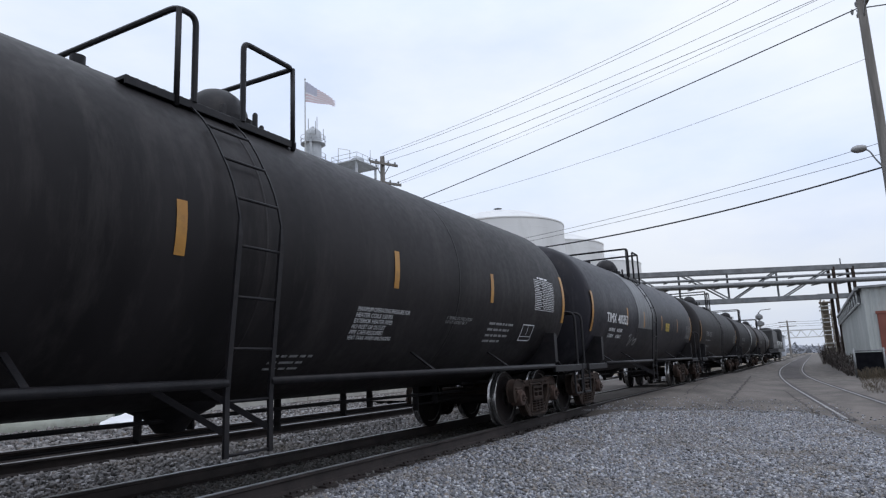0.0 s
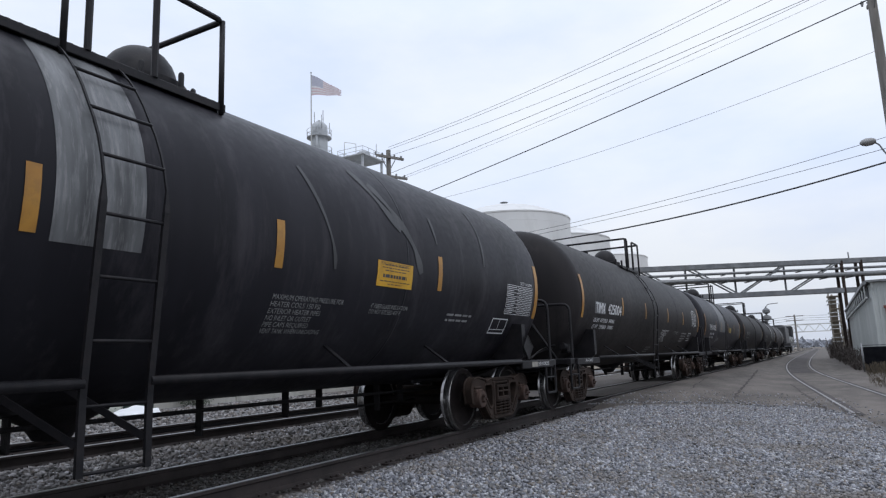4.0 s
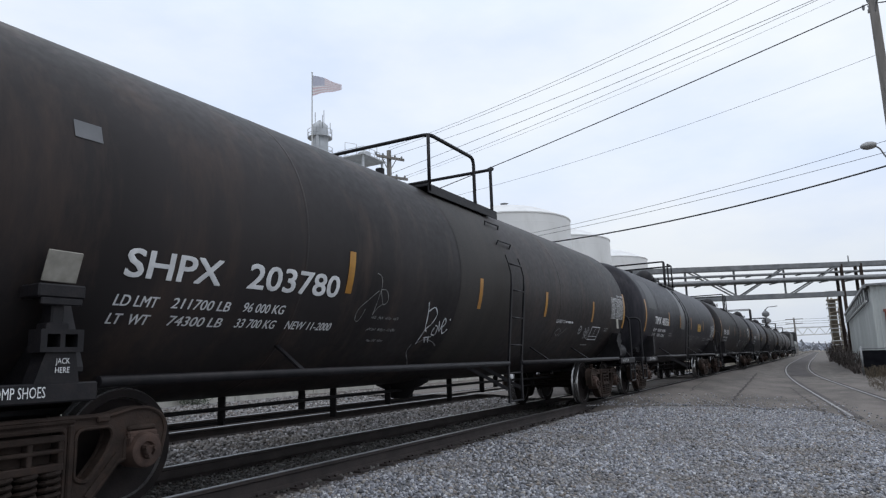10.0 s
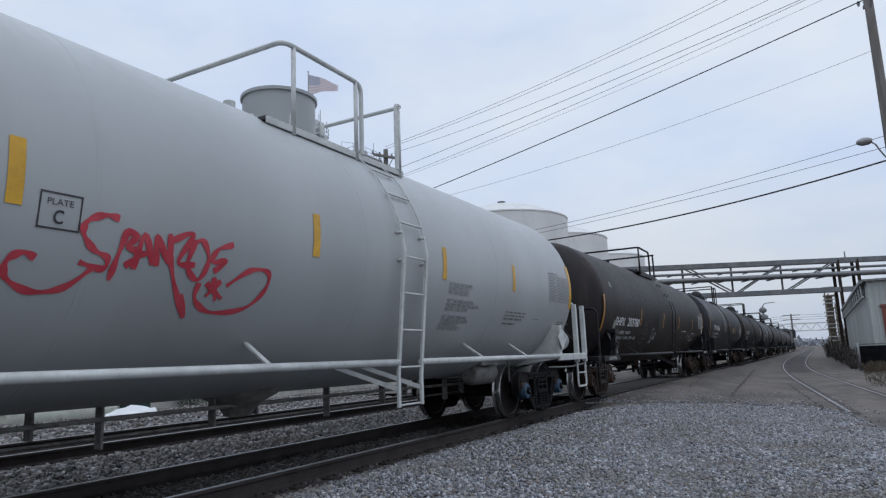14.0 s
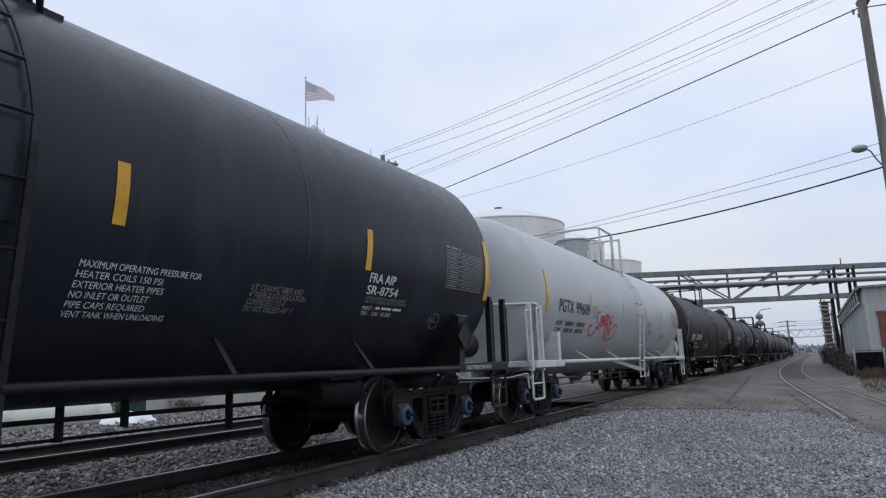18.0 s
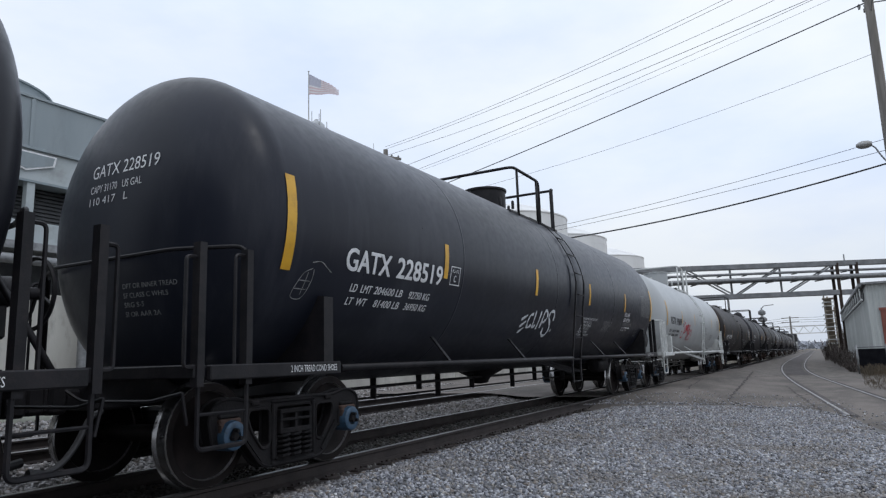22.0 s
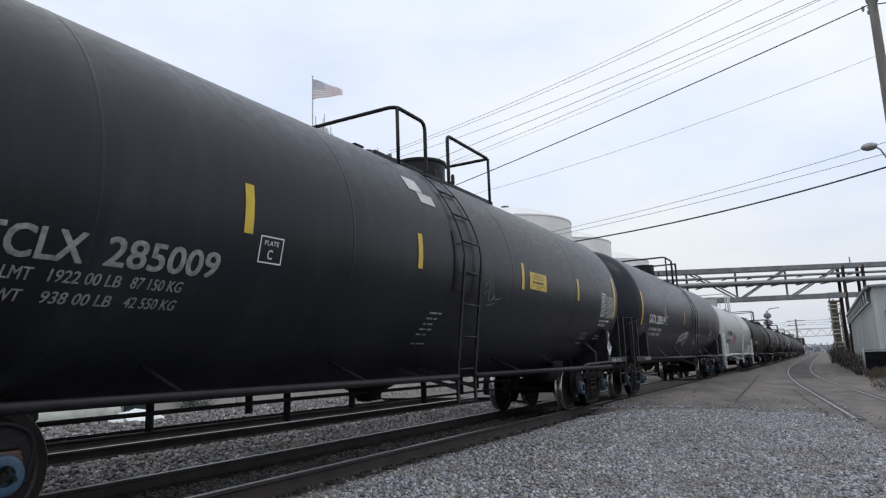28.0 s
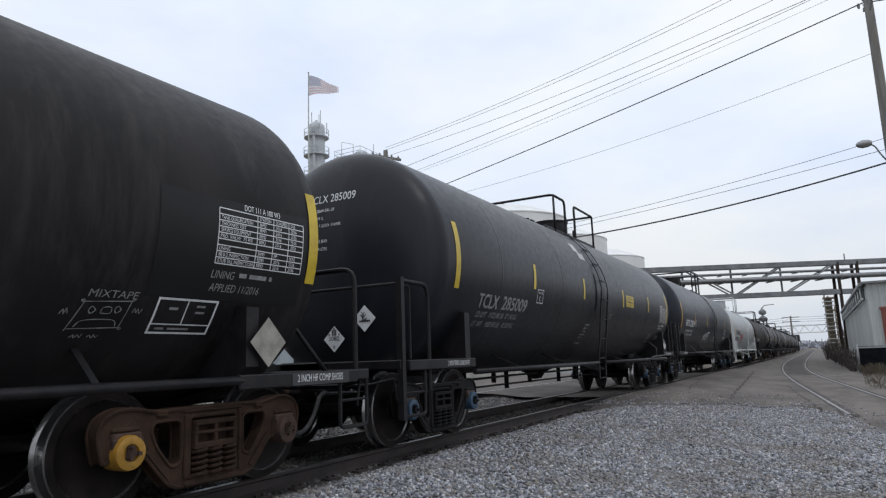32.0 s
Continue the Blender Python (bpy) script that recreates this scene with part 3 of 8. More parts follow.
def street():
    bm = B()
    offsets = [0, 0.25, 0.6, 1.1, 1.8, 2.6, 3.6, 4.8, 6.2, 8, 10, 12.5, 15.5, 18.5, 21.5]
    ys = [-9, -7, -5, -3.6, -2.6, -1.8, -1.2] + [-0.9 + 0.2 * i for i in range(28)] + [4.72]
    rnd = random.Random(2)
    rows = []
    for y in ys:
        e = road_edge(y) + rnd.uniform(-0.3, 0.3)
        far = 39.6 + 0.5 * y + rnd.uniform(-0.35, 0.35)
        rows.append([bm.verts.new((e + (far - e) * o / 21.5, y, (road_z(e, y) * smooth(0, 1.8, o) + (min(road_z(e, y), ground_z(e, y)) - 0.012) * (1 - smooth(0, 1.8, o))) - (0.02 if o == 21.5 else 0))) for o in offsets])
    for p, q in zip(rows, rows[1:]):
        for k in range(len(offsets) - 1):
            bm.faces.new((p[k], p[k + 1], q[k + 1], q[k])).smooth = True
    thing("road", bm, M["asphalt"], "cracked brownish grey asphalt street crossing the railway", "road", kind="structure")
    bm = B()
    strip(bm, [37 + 1.5 * i for i in range(30)] + [90, 110, 140, 180, 260, 480], lambda x: -9, lambda x: 4.72 if x < 44 else 4.3, lambda x, y: road_z(x, y) - 0.006 + 0.02 * noise.noise((x * 0.6, y * 0.9, 3)) * (x > 42), 36)
    thing("lane", bm, M["lane"], "brownish lane of cinders and fine gravel beside the tracks", "lane", kind="structure")
    bm = B()
    strip(bm, [17.2 + 1.0 * i for i in range(20)], lambda x: 5.02, lambda x: 6.22, lambda x, y: -0.012, 4)
    strip(bm, [17.2 + 1.0 * i for i in range(20)], lambda x: 6.45, lambda x: 8.6, lambda x, y: -0.012 + TRACK2_Z * smooth(6.9, 8.3, y), 8)
    strip(bm, [17.2 + 1.0 * i for i in range(20)], lambda x: 8.8, lambda x: 10.05, lambda x, y: TRACK2_Z - 0.012, 4)
    strip(bm, [17.2 + 1.0 * i for i in range(20)], lambda x: 10.3, lambda x: 16, lambda x, y: TRACK2_Z - 0.012, 4)
    thing("road_crossing", bm, M["asphalt"], "asphalt level crossing panels between the rails", "road", kind="structure")
    # the long crack with its side branches, filled with dirt
    bm = B()
    rnd = random.Random(9)

    def crack(x0, y0, x1, y1, n, width):
        prev = None
        for i in range(n + 1):
            u = i / n
            x, y = x0 + (x1 - x0) * u, y0 + (y1 - y0) * u + rnd.uniform(-1, 1) * 0.045
            w = width * rnd.uniform(0.45, 1.2)
            row = [bm.verts.new((x, y + d * w, road_z(x, y + d * w) + 0.006)) for d in (-1, 1)]
            if prev:
                bm.faces.new((prev[0], row[0], row[1], prev[1]))
            prev = row
    crack(20.4, 2.32, 41.0, 3.25, 46, 0.04)
    crack(18.2, 0.07, 30.4, 1.26, 40, 0.025)
    crack(26.4, 2.5, 28.2, 1.9, 8, 0.02)
    crack(24.0, 0.75, 25.6, 0.25, 9, 0.05)
    crack(33, 3.1, 40, 1.9, 14, 0.03)
    crack(21.5, 3.6, 29, 4.2, 16, 0.02)
    thing("road_crack", bm, M["tie"], "dark dirt-filled cracks across the asphalt", "crack", kind="structure")


CHIP_V = np.array([(x, y, z) for z in (-0.58, 0.58) for y in (-0.58, 0.58) for x in (-0.58, 0.58)])
CHIP_F = np.array([(0, 2, 3), (0, 3, 1), (4, 5, 7), (4, 7, 6), (0, 1, 5), (0, 5, 4), (2, 6, 7), (2, 7, 3), (0, 4, 6), (0, 6, 2), (1, 3, 7), (1, 7, 5)])


def stones(name, places, sizes, material, label, seed):
    """Many angular stones in one mesh."""
    rng = np.random.default_rng(seed)
    n = len(places)
    v = CHIP_V[None] + rng.uniform(-0.34, 0.34, (n, 8, 3))
    v = v * (sizes[:, None, None] * rng.uniform(0.7, 1.35, (n, 1, 3)) * np.array([1, 1, 0.8]))
    a, b = rng.uniform(0, 6.28, n), rng.uniform(-0.9, 0.9, n)
    ca, sa, cb, sb = np.cos(a)[:, None], np.sin(a)[:, None], np.cos(b)[:, None], np.sin(b)[:, None]
    x, y, z = v[..., 0], v[..., 1], v[..., 2]
    y, z = y * cb - z * sb, y * sb + z * cb
    x, y = x * ca - y * sa, x * sa + y * ca
    v = np.stack([x, y, z], -1) + places[:, None, :]
    f = (CHIP_F[None] + 8 * np.arange(n)[:, None, None]).reshape(-1, 3)
    me = bpy.data.meshes.new(name)
    me.vertices.add(n * 8)
    me.vertices.foreach_set("co", v.reshape(-1))
    me.loops.add(len(f) * 3)
    me.loops.foreach_set("vertex_index", f.reshape(-1).astype(np.int32))
    me.polygons.add(len(f))
    me.polygons.foreach_set("loop_start", np.arange(0, len(f) * 3, 3, dtype=np.int32))
    me.polygons.foreach_set("loop_total", np.full(len(f), 3, dtype=np.int32))
    me.update()
    me.validate()
    me.materials.append(material)
    return tagged(new(name, me), label, "gravel", kind="stuff")


def ballast():
    rng = np.random.default_rng(3)

    def spread(n, x0, x1, y0, y1, power, smin, smax, lift):
        u = rng.random(n) ** power
        x = x0 + (x1 - x0) * u
        y = rng.uniform(y0, y1, n)
        s = rng.uniform(smin, smax, n)
        z = np.array([ground_z(p, q) for p, q in zip(x, y)]) + s * lift
        return np.stack([x, y, z], 1), s
    p, s = spread(115000, 3.2, 20.0, -3.6, 4.62, 1.25, 0.009, 0.027, 0.35)
    ok = (p[:, 1] < p[:, 0] * 0.95) & (p[:, 1] > -0.25 * p[:, 0] - 0.3) & (p[:, 0] < np.array([road_edge(b) for b in p[:, 1]]) + 0.15 * np.sin(p[:, 1] * 5.1) + 0.45 * rng.random(len(p)) ** 2)
    stones("gravel_bed", p[ok], s[ok], M["stone"], "loose pale grey crushed stone beside the track", 11)
    p, s = spread(15000, -5.0, 4.2, -4.2, 4.62, 0.8, 0.012, 0.03, 0.35)
    stones("gravel_apron", p, s, M["stone"], "loose pale grey crushed stone round the viewpoint", 14)
    p, s = spread(1500, 0.0, 5.0, -2.5, 4.6, 3.0, 0.010, 0.028, 0.3)
    p[:, 0] += np.array([road_edge(b) for b in p[:, 1]])
    p[:, 2] = np.array([road_z(a, b) for a, b in p[:, :2]]) + s * 0.3
    stones("scattered_gravel", p, s, M["stone"], "loose stones strewn over the edge of the asphalt", 13)
    p, s = spread(19000, 1.5, 20.5, 6.5, 8.5, 1.2, 0.018, 0.04, 0.4)
    q, r = spread(11000, 1.5, 20.5, 4.75, 6.5, 1.2, 0.016, 0.034, 0.25)
    w, k = spread(9000, 3.0, 24, 10.3, 14.5, 1.2, 0.022, 0.05, 0.4)
    e, g = spread(4500, 3.0, 20.5, 8.7, 10.2, 1.2, 0.018, 0.036, 0.1)
    stones("track_ballast", np.concatenate([p, w]), np.concatenate([s, k]), M["stone_tan"], "pale tan crushed stone ballast between the tracks", 12)
    stones("oily_ballast", np.concatenate([q, e]), np.concatenate([r, g]), M["stone_dirty"], "oil-blackened ballast stones between the rails", 15)


# ---- buildings and plant ----
def storage_tanks():
    for x in (68.8, 85.0, 107.0):
        root = thing("storage_tank", None, None, "white cylindrical storage tank with a shallow domed roof", "storage tank", "row of storage tanks", (x, 30.0, -0.1))
        bm = B()
        lathe(bm, [(0, 7.3), (16.1, 7.3), (16.12, 7.36), (16.25, 7.36), (16.26, 7.28)], 64, "z")
        part("shell", bm, M["tankwhite"], root)
        bm = B()
        lathe(bm, [(16.2, 7.3)] + [(16.2 + 2.1 * (1 - (k / 8) ** 2), 7.3 * k / 8) for k in range(7, -1, -1)], 64, "z")
        part("roof", bm, M["tankwhite"], root)
        bm = B()
        lathe(bm, [(18.2, 0.35), (18.7, 0.35), (18.75, 0.5), (18.85, 0.1)], 12, "z")
        part("vent", bm, M["galv"], root)
        for k in range(7):
            bm = B()
            lathe(bm, [(2.2 * k + 2.0, 7.305), (2.2 * k + 2.02, 7.315), (2.2 * k + 2.05, 7.305)], 64, "z")
            part("weld_seam", bm, M["tankwhite"], root)


def beam(bm, p, q, w, h):
    """A box beam from p to q, w wide and h high."""
    p, q = Vector(p), Vector(q)
    d = (q - p).normalized()
    side = d.cross(Vector((0, 0, 1)))
    side = side.normalized() if side.length > 1e-3 else Vector((1, 0, 0))
    up = side.cross(d)
    vs = [bm.verts.new(o + side * a * w / 2 + up * b * h / 2) for o in (p, q) for a, b in ((-1, -1), (1, -1), (1, 1), (-1, 1))]
    for f in ((0, 1, 2, 3), (7, 6, 5, 4), (0, 4, 5, 1), (1, 5, 6, 2), (2, 6, 7, 3), (3, 7, 4, 0)):
        bm.faces.new([vs[i] for i in f])


def pipe_bridge():
    a, b = Vector((85.2, -3.4, 0)), Vector((70.2, 20.5, 0))
    root = thing("pipe_bridge", None, None, "grey steel truss bridge carrying pipes over the tracks", "pipe bridge")
    b.z = -0.35
    d = (b - a).normalized()
    side = Vector((-d.y, d.x, 0))
    n = 5
    STATIONS = (0.036, 0.248, 0.447, 0.64, 0.83, 1.0)
    z0, z1 = 6.95, 10.15
    end = a - d * 6.5
    for o in (-0.45, 0.45):
        for z, h in ((z0, 0.5), (z1, 0.5)):
            bm = B()
            beam(bm, end + side * o + Vector((0, 0, z)), b + side * o + Vector((0, 0, z)), 0.25, h)
            part("chord", bm, M["bridge"], root)
        for i in range(n + 1):
            p = a + (b - a) * STATIONS[i] + side * o
            bm = B()
            beam(bm, p + Vector((0, 0, z0)), p + Vector((0, 0, z1)), 0.2, 0.2)
            if o < 0:
                part("post", bm, M["bridge"], root)
            else:
                bm.free()
            if i < n:
                q = a + (b - a) * STATIONS[i + 1] + side * o
                bm = B()
                u, v = (z1, z0) if i < 2 else (z0, z1)
                beam(bm, p + Vector((0, 0, u)), q + Vector((0, 0, v)), 0.13, 0.13)
                part("diagonal", bm, M["bridge"], root)
    for o, z, r in ((-0.5, 8.7, 0.27), (0.1, 8.62, 0.19), (0.55, 8.66, 0.23), (-0.15, 9.38, 0.14), (0.35, 9.34, 0.11)):
        bm = B()
        pipe(bm, [end + side * o + Vector((0, 0, z)), b + side * o + Vector((0, 0, z))], r, 12)
        part("carried_pipe", bm, M["galv"], root)
    for i in range(0, n * 2 + 1):
        p = a + (b - a) * i / n / 2
        bm = B()
        beam(bm, p - side * 0.9 + Vector((0, 0, 8.36)), p + side * 0.9 + Vector((0, 0, 8.36)), 0.12, 0.12)
        beam(bm, p - side * 0.5 + Vector((0, 0, 9.18)), p + side * 0.5 + Vector((0, 0, 9.18)), 0.1, 0.1)
        part("pipe_support", bm, M["bridge"], root)
    for p in (a + (b - a) * 0.036, a - d * 1.2, b):
        for o in (-0.45, 0.45):
            bm = B()
            beam(bm, p + side * o + Vector((0, 0, -0.5)), p + side * o + Vector((0, 0, z1)), 0.32, 0.32)
            part("column", bm, M["truck_brown"], root, "dark rusty column")
    bm = B()
    pipe(bm, [a + Vector((0.3, -0.2, z1)), a + Vector((0.3, -0.2, z1 + 1.0))], 0.07, 6)
    part("vent_pipe", bm, M["bridge"], root)


def stair_tower():
    root = thing("stair_tower", None, None, "weathered steel access tower beside the pipe bridge", "stair tower", at=(91.0, -1.25, -0.45))
    for x, y in ((0, 0), (0, -1.1), (2.4, 0), (2.4, -1.1)):
        bm = B()
        beam(bm, (x, y, 0), (x, y, 7.6), 0.15, 0.15)
        part("post", bm, M["beige"], root)
    for k in range(5):
        z = 1.4 + 1.45 * k
        bm = B()
        box(bm, -0.2, 2.6, -1.3, 0.2 - 0.5 * (k % 2), z, z + 0.07)
        part("landing", bm, M["beige"], root)
        bm = B()
        for y in (-1.3, 0.2):
            pipe(bm, [(-0.2, y, z + 0.55), (2.6, y, z + 0.55)], 0.055, 6)
            pipe(bm, [(-0.2, y, z + 1.0), (2.6, y, z + 1.0)], 0.055, 6)
        pipe(bm, [(-0.2, -1.3, z + 1.0), (-0.2, 0.2, z + 1.0)], 0.055, 6)
        pipe(bm, [(-0.2, -1.3, z + 0.55), (-0.2, 0.2, z + 0.55)], 0.055, 6)
        part("guard_rail", bm, M["frame_white"], root)
        bm = B()
        beam(bm, (2.2, -0.4, z - 1.4 if k else 0), (0.2, -0.4, z), 0.7, 0.12)
        part("flight", bm, M["beige"], root)
    for k, (x, y, h, r) in enumerate(((3.2, -0.4, 7.2, 0.24), (3.7, -1.2, 6.2, 0.28))):
        bm = B()
        lathe(bm, [(0, r), (h, r), (h + 0.4, r * 0.5), (h + 0.5, 0)], 20, "z", (x, y, 0))
        part("vessel", bm, M["beige"], root)


def shed():
    x0, x1, y0, h = 47.0, 85.0, -2.85, 4.68
    root = thing("shed", None, None, "cream corrugated metal shed beside the street", "shed", at=(x0, y0, -0.46))
    H = h + 0.46

    def corrugated(name, a, b, z0, z1, normal, pitch=0.3, depth=0.035):
        bm = B()
        a, b = Vector(a), Vector(b)
        length = (b - a).length
        d = (b - a).normalized()
        n = int(length / pitch)
        cols = []
        for i in range(n * 4 + 1):
            off = (0, 0, 1, 1)[i % 4] * depth
            p = a + d * min(length, (i // 4) * pitch + (0, 0.5, 0.6, 0.9)[i % 4] * pitch) + Vector(normal) * off
            cols.append([bm.verts.new(p + Vector((0, 0, z))) for z in (z0, z1)])
            cols[-1] += [bm.verts.new(p - Vector(normal) * (0.1 + off) + Vector((0, 0, z))) for z in (z1, z0)]
        for p, q in zip(cols, cols[1:]):
            for k in range(4):
                bm.faces.new((p[k], q[k], q[(k + 1) % 4], p[(k + 1) % 4]))
        part(name, bm, M["shed"], root)
    corrugated("front_wall", (0, -9, 0), (0, 0, 0), 0, H, (-1, 0, 0))
    corrugated("side_wall", (0, 0, 0), (x1 - x0, 0, 0), 0, H - 0.1, (0, 1, 0))
    bm = B()
    box(bm, -0.25, x1 - x0, -9, 0.22, H, H + 0.12)
    part("roof", bm, M["galv"], root)
    bm = B()
    box(bm, -0.3, x1 - x0, 0.2, 0.36, H - 0.12, H + 0.06)
    part("gutter", bm, M["galv"], root)
    bm = B()
    for k in range(14):
        pipe(bm, [(1 + 2.8 * k, 0.25, H - 0.9), (1 + 2.8 * k, 0.25, H - 0.15)], 0.05, 6)
    pipe(bm, [(0, 0.25, H - 0.9), (x1 - x0, 0.25, H - 0.9)], 0.06, 6)
    part("conduit_rack", bm, M["frame_white"], root)
    for k in range(11):
        bm = B()
        box(bm, 1.2 + 3.3 * k, 3.6 + 3.3 * k, 0.04, 0.075, H - 0.85, H - 0.2, 0.01)
        part("window", bm, M["dark"], root)
    bm = B()
    box(bm, -0.09, -0.045, -1.45, -0.6, 0.02, 3.55, 0.01)
    part("door", bm, M["red_door"], root, "rust-red sheet metal door")
    bm = B()
    box(bm, -0.12, -0.04, -1.53, -0.53, 3.55, 3.72, 0.01)
    part("door_lintel", bm, M["red_door"], root)
    bm = B()
    box(bm, -0.08, -0.045, -3.4, -2.75, 1.2, 1.9, 0.01)
    part("vent", bm, M["galv"], root)


def fence():
    root = thing("fence", None, None, "dark mesh-clad fence with steel posts by the shed", "fence", at=(43.5, -1.85, -0.46))
    for i in range(8):
        bm = B()
        pipe(bm, [(0.02, -1.4 * i, 0), (0.02, -1.4 * i, 1.58)], 0.05, 8)
        part("post", bm, M["galv"], root)
        if i < 7:
            bm = B()
            box(bm, 0, 0.04, -1.4 * (i + 1) + 0.06, -1.4 * i - 0.06, 0.05, 1.36 - 0.08 * (i % 2), 0.01)
            part("panel", bm, M["fence"], root)
    bm = B()
    pipe(bm, [(0.02, 0, 1.45), (0.02, -9.8, 1.45)], 0.03, 6)
    part("top_rail", bm, M["galv"], root)


def weeds():
    rng = random.Random(4)
    bm = B()
    for i in range(1500):
        x = 43.3 - 16 * rng.random() ** 1.8
        y = -0.042 * x - rng.uniform(0.15, 3.2)
        h = rng.uniform(0.06, 0.24) * (2.6 if x > 39.5 and rng.random() < 0.5 else 0.8)
        for k in range(4):
            a = rng.uniform(0, 6.28)
            dx, dy = math.cos(a) * h * 0.45, math.sin(a) * h * 0.45
            w = 0.009
            vs = [bm.verts.new(c) for c in ((x - w, y, -0.46), (x + w, y, -0.46), (x + dx * 0.5 + w * 0.7, y + dy * 0.5, -0.46 + h * 0.7), (x + dx, y + dy, -0.46 + h))]
            bm.faces.new(vs)
    thing("dry_weeds", bm, M["weeds"], "dry brown weeds along the street edge", "weeds", kind="stuff")


def cooling_tower():
    x1, y0 = 13.5, 20.0
    root = thing("cooling_tower", None, None, "grey clad industrial cooling tower on a concrete basin", "cooling tower", at=(x1, y0, 0))
    L = 20.0
    bm = B()
    box(bm, -L, 0, 0, 7, 7.75, 9.35, 0.02)
    part("upper_casing", bm, M["panel"], root, "blue-grey upper casing panels")
    bm = B()
    box(bm, -L, -0.05, 0.04, 6.9, 6.75, 7.746, 0.02)
    part("lower_casing", bm, M["panel_light"], root, "pale grey lower casing panels")
    for k in range(8):
        bm = B()
        box(bm, -2.6 * k - 0.06, -2.6 * k + 0.06 if k else 0.02, -0.035, 0.0, 7.78, 9.33, 0.008)
        part("seam_batten", bm, M["panel"], root)
    for z in (7.74, 6.72, 9.33):
        bm = B()
        box(bm, -L, 0.03, -0.05, 0.01, z - 0.04, z + 0.04, 0.008)
        part("edge_strip", bm, M["panel"], root)
    for k in range(9):
        bm = B()
        box(bm, -1.15 * 2 * k - 0.32, -2.3 * k - 0.08, 0.0, 0.22, 5.5, 6.75, 0.01)
        part("column", bm, M["panel_light"], root)
    for k in range(3):
        bm = B()
        for i in range(9):
            box(bm, -L, -0.4, 0.3 + 0.05 * i, 0.36 + 0.05 * i, 5.55 + 0.13 * i, 5.62 + 0.13 * i) if k == 0 else None
        if k == 0:
            part("louvres", bm, M["dark"], root)
        else:
            bm.free()
    bm = B()
    box(bm, -L, -0.1, 0.9, 6.8, 3.0, 6.75)
    part("fill", bm, M["dark"], root)
    bm = B()
    box(bm, -L, -0.1, -0.05, 0.5, 4.85, 5.5, 0.02)
    part("basin_beam", bm, M["panel_light"], root)
    bm = B()
    box(bm, -L, 0.2, -0.5, 0.6, 4.55, 4.8, 0.02)
    part("walkway", bm, M["galv"], root)
    for k in range(7):
        bm = B()
        box(bm, -3.1 * k - 0.5, -3.1 * k - 0.15, -0.05, 0.3, 3.2, 4.55, 0.02)
        part("leg", bm, M["concrete"], root)
    bm = B()
    box(bm, -L, 2.4, -0.6, 6, -0.1, 3.3, 0.03)
    part("basin_wall", bm, M["concrete"], root, "stained pale concrete basin wall")
    for c in (-3.4, -10.9):
        bm = B()
        lathe(bm, [(9.3, 3.05), (9.7, 2.94), (9.94, 2.95), (9.96, 3.0), (10.02, 3.0), (10.02, 2.85), (9.4, 2.8)], 56, "z", (c, 3.5, 0))
        part("fan_cowl", bm, M["panel"], root)
    # maker's shield, plain
    bm = B()
    plate(bm, [(-3.6, 7.62), (-1.8, 7.62), (-1.85, 7.3), (-2.7, 7.02), (-3.55, 7.3)], [], -0.03, 0.04)
    part("badge", bm, M["placard"], root, "white-edged shield badge")
    bm = B()
    plate(bm, [(-3.53, 7.57), (-1.87, 7.57), (-1.92, 7.33), (-2.7, 7.08), (-3.48, 7.33)], [], -0.045, -0.03)
    part("badge_field", bm, M["panel"], root)
    # pipes and boxes at the basin
    bm = B()
    box(bm, 0.5, 1.5, 0.2, 2.2, 3.3, 4.55, 0.03)
    part("pump_cabinet", bm, M["dark"], root, "dark pump cabinet on the basin edge")
    bm = B()
    lathe(bm, [(3.3, 0.42), (4.0, 0.42), (4.12, 0.3), (4.14, 0)], 20, "z", (2.0, 0.6, 0))
    part("pump_motor", bm, M["galv"], root)
    bm = B()
    pipe(bm, [(-9, -0.9, 4.2), (-1.2, -0.9, 4.2), (-1.2, -0.9, 0)], 0.14, 12, 0.3)
    part("riser_pipe", bm, M["galv"], root)
    bm = B()
    pipe(bm, [(0.9, -0.7, 0), (0.9, -0.7, 3.1), (0.9, 0.6, 3.1)], 0.11, 12, 0.25)
    part("riser_pipe", bm, M["cream"], root)


SHEET_AT = (9.6, 13.0, 0.05)


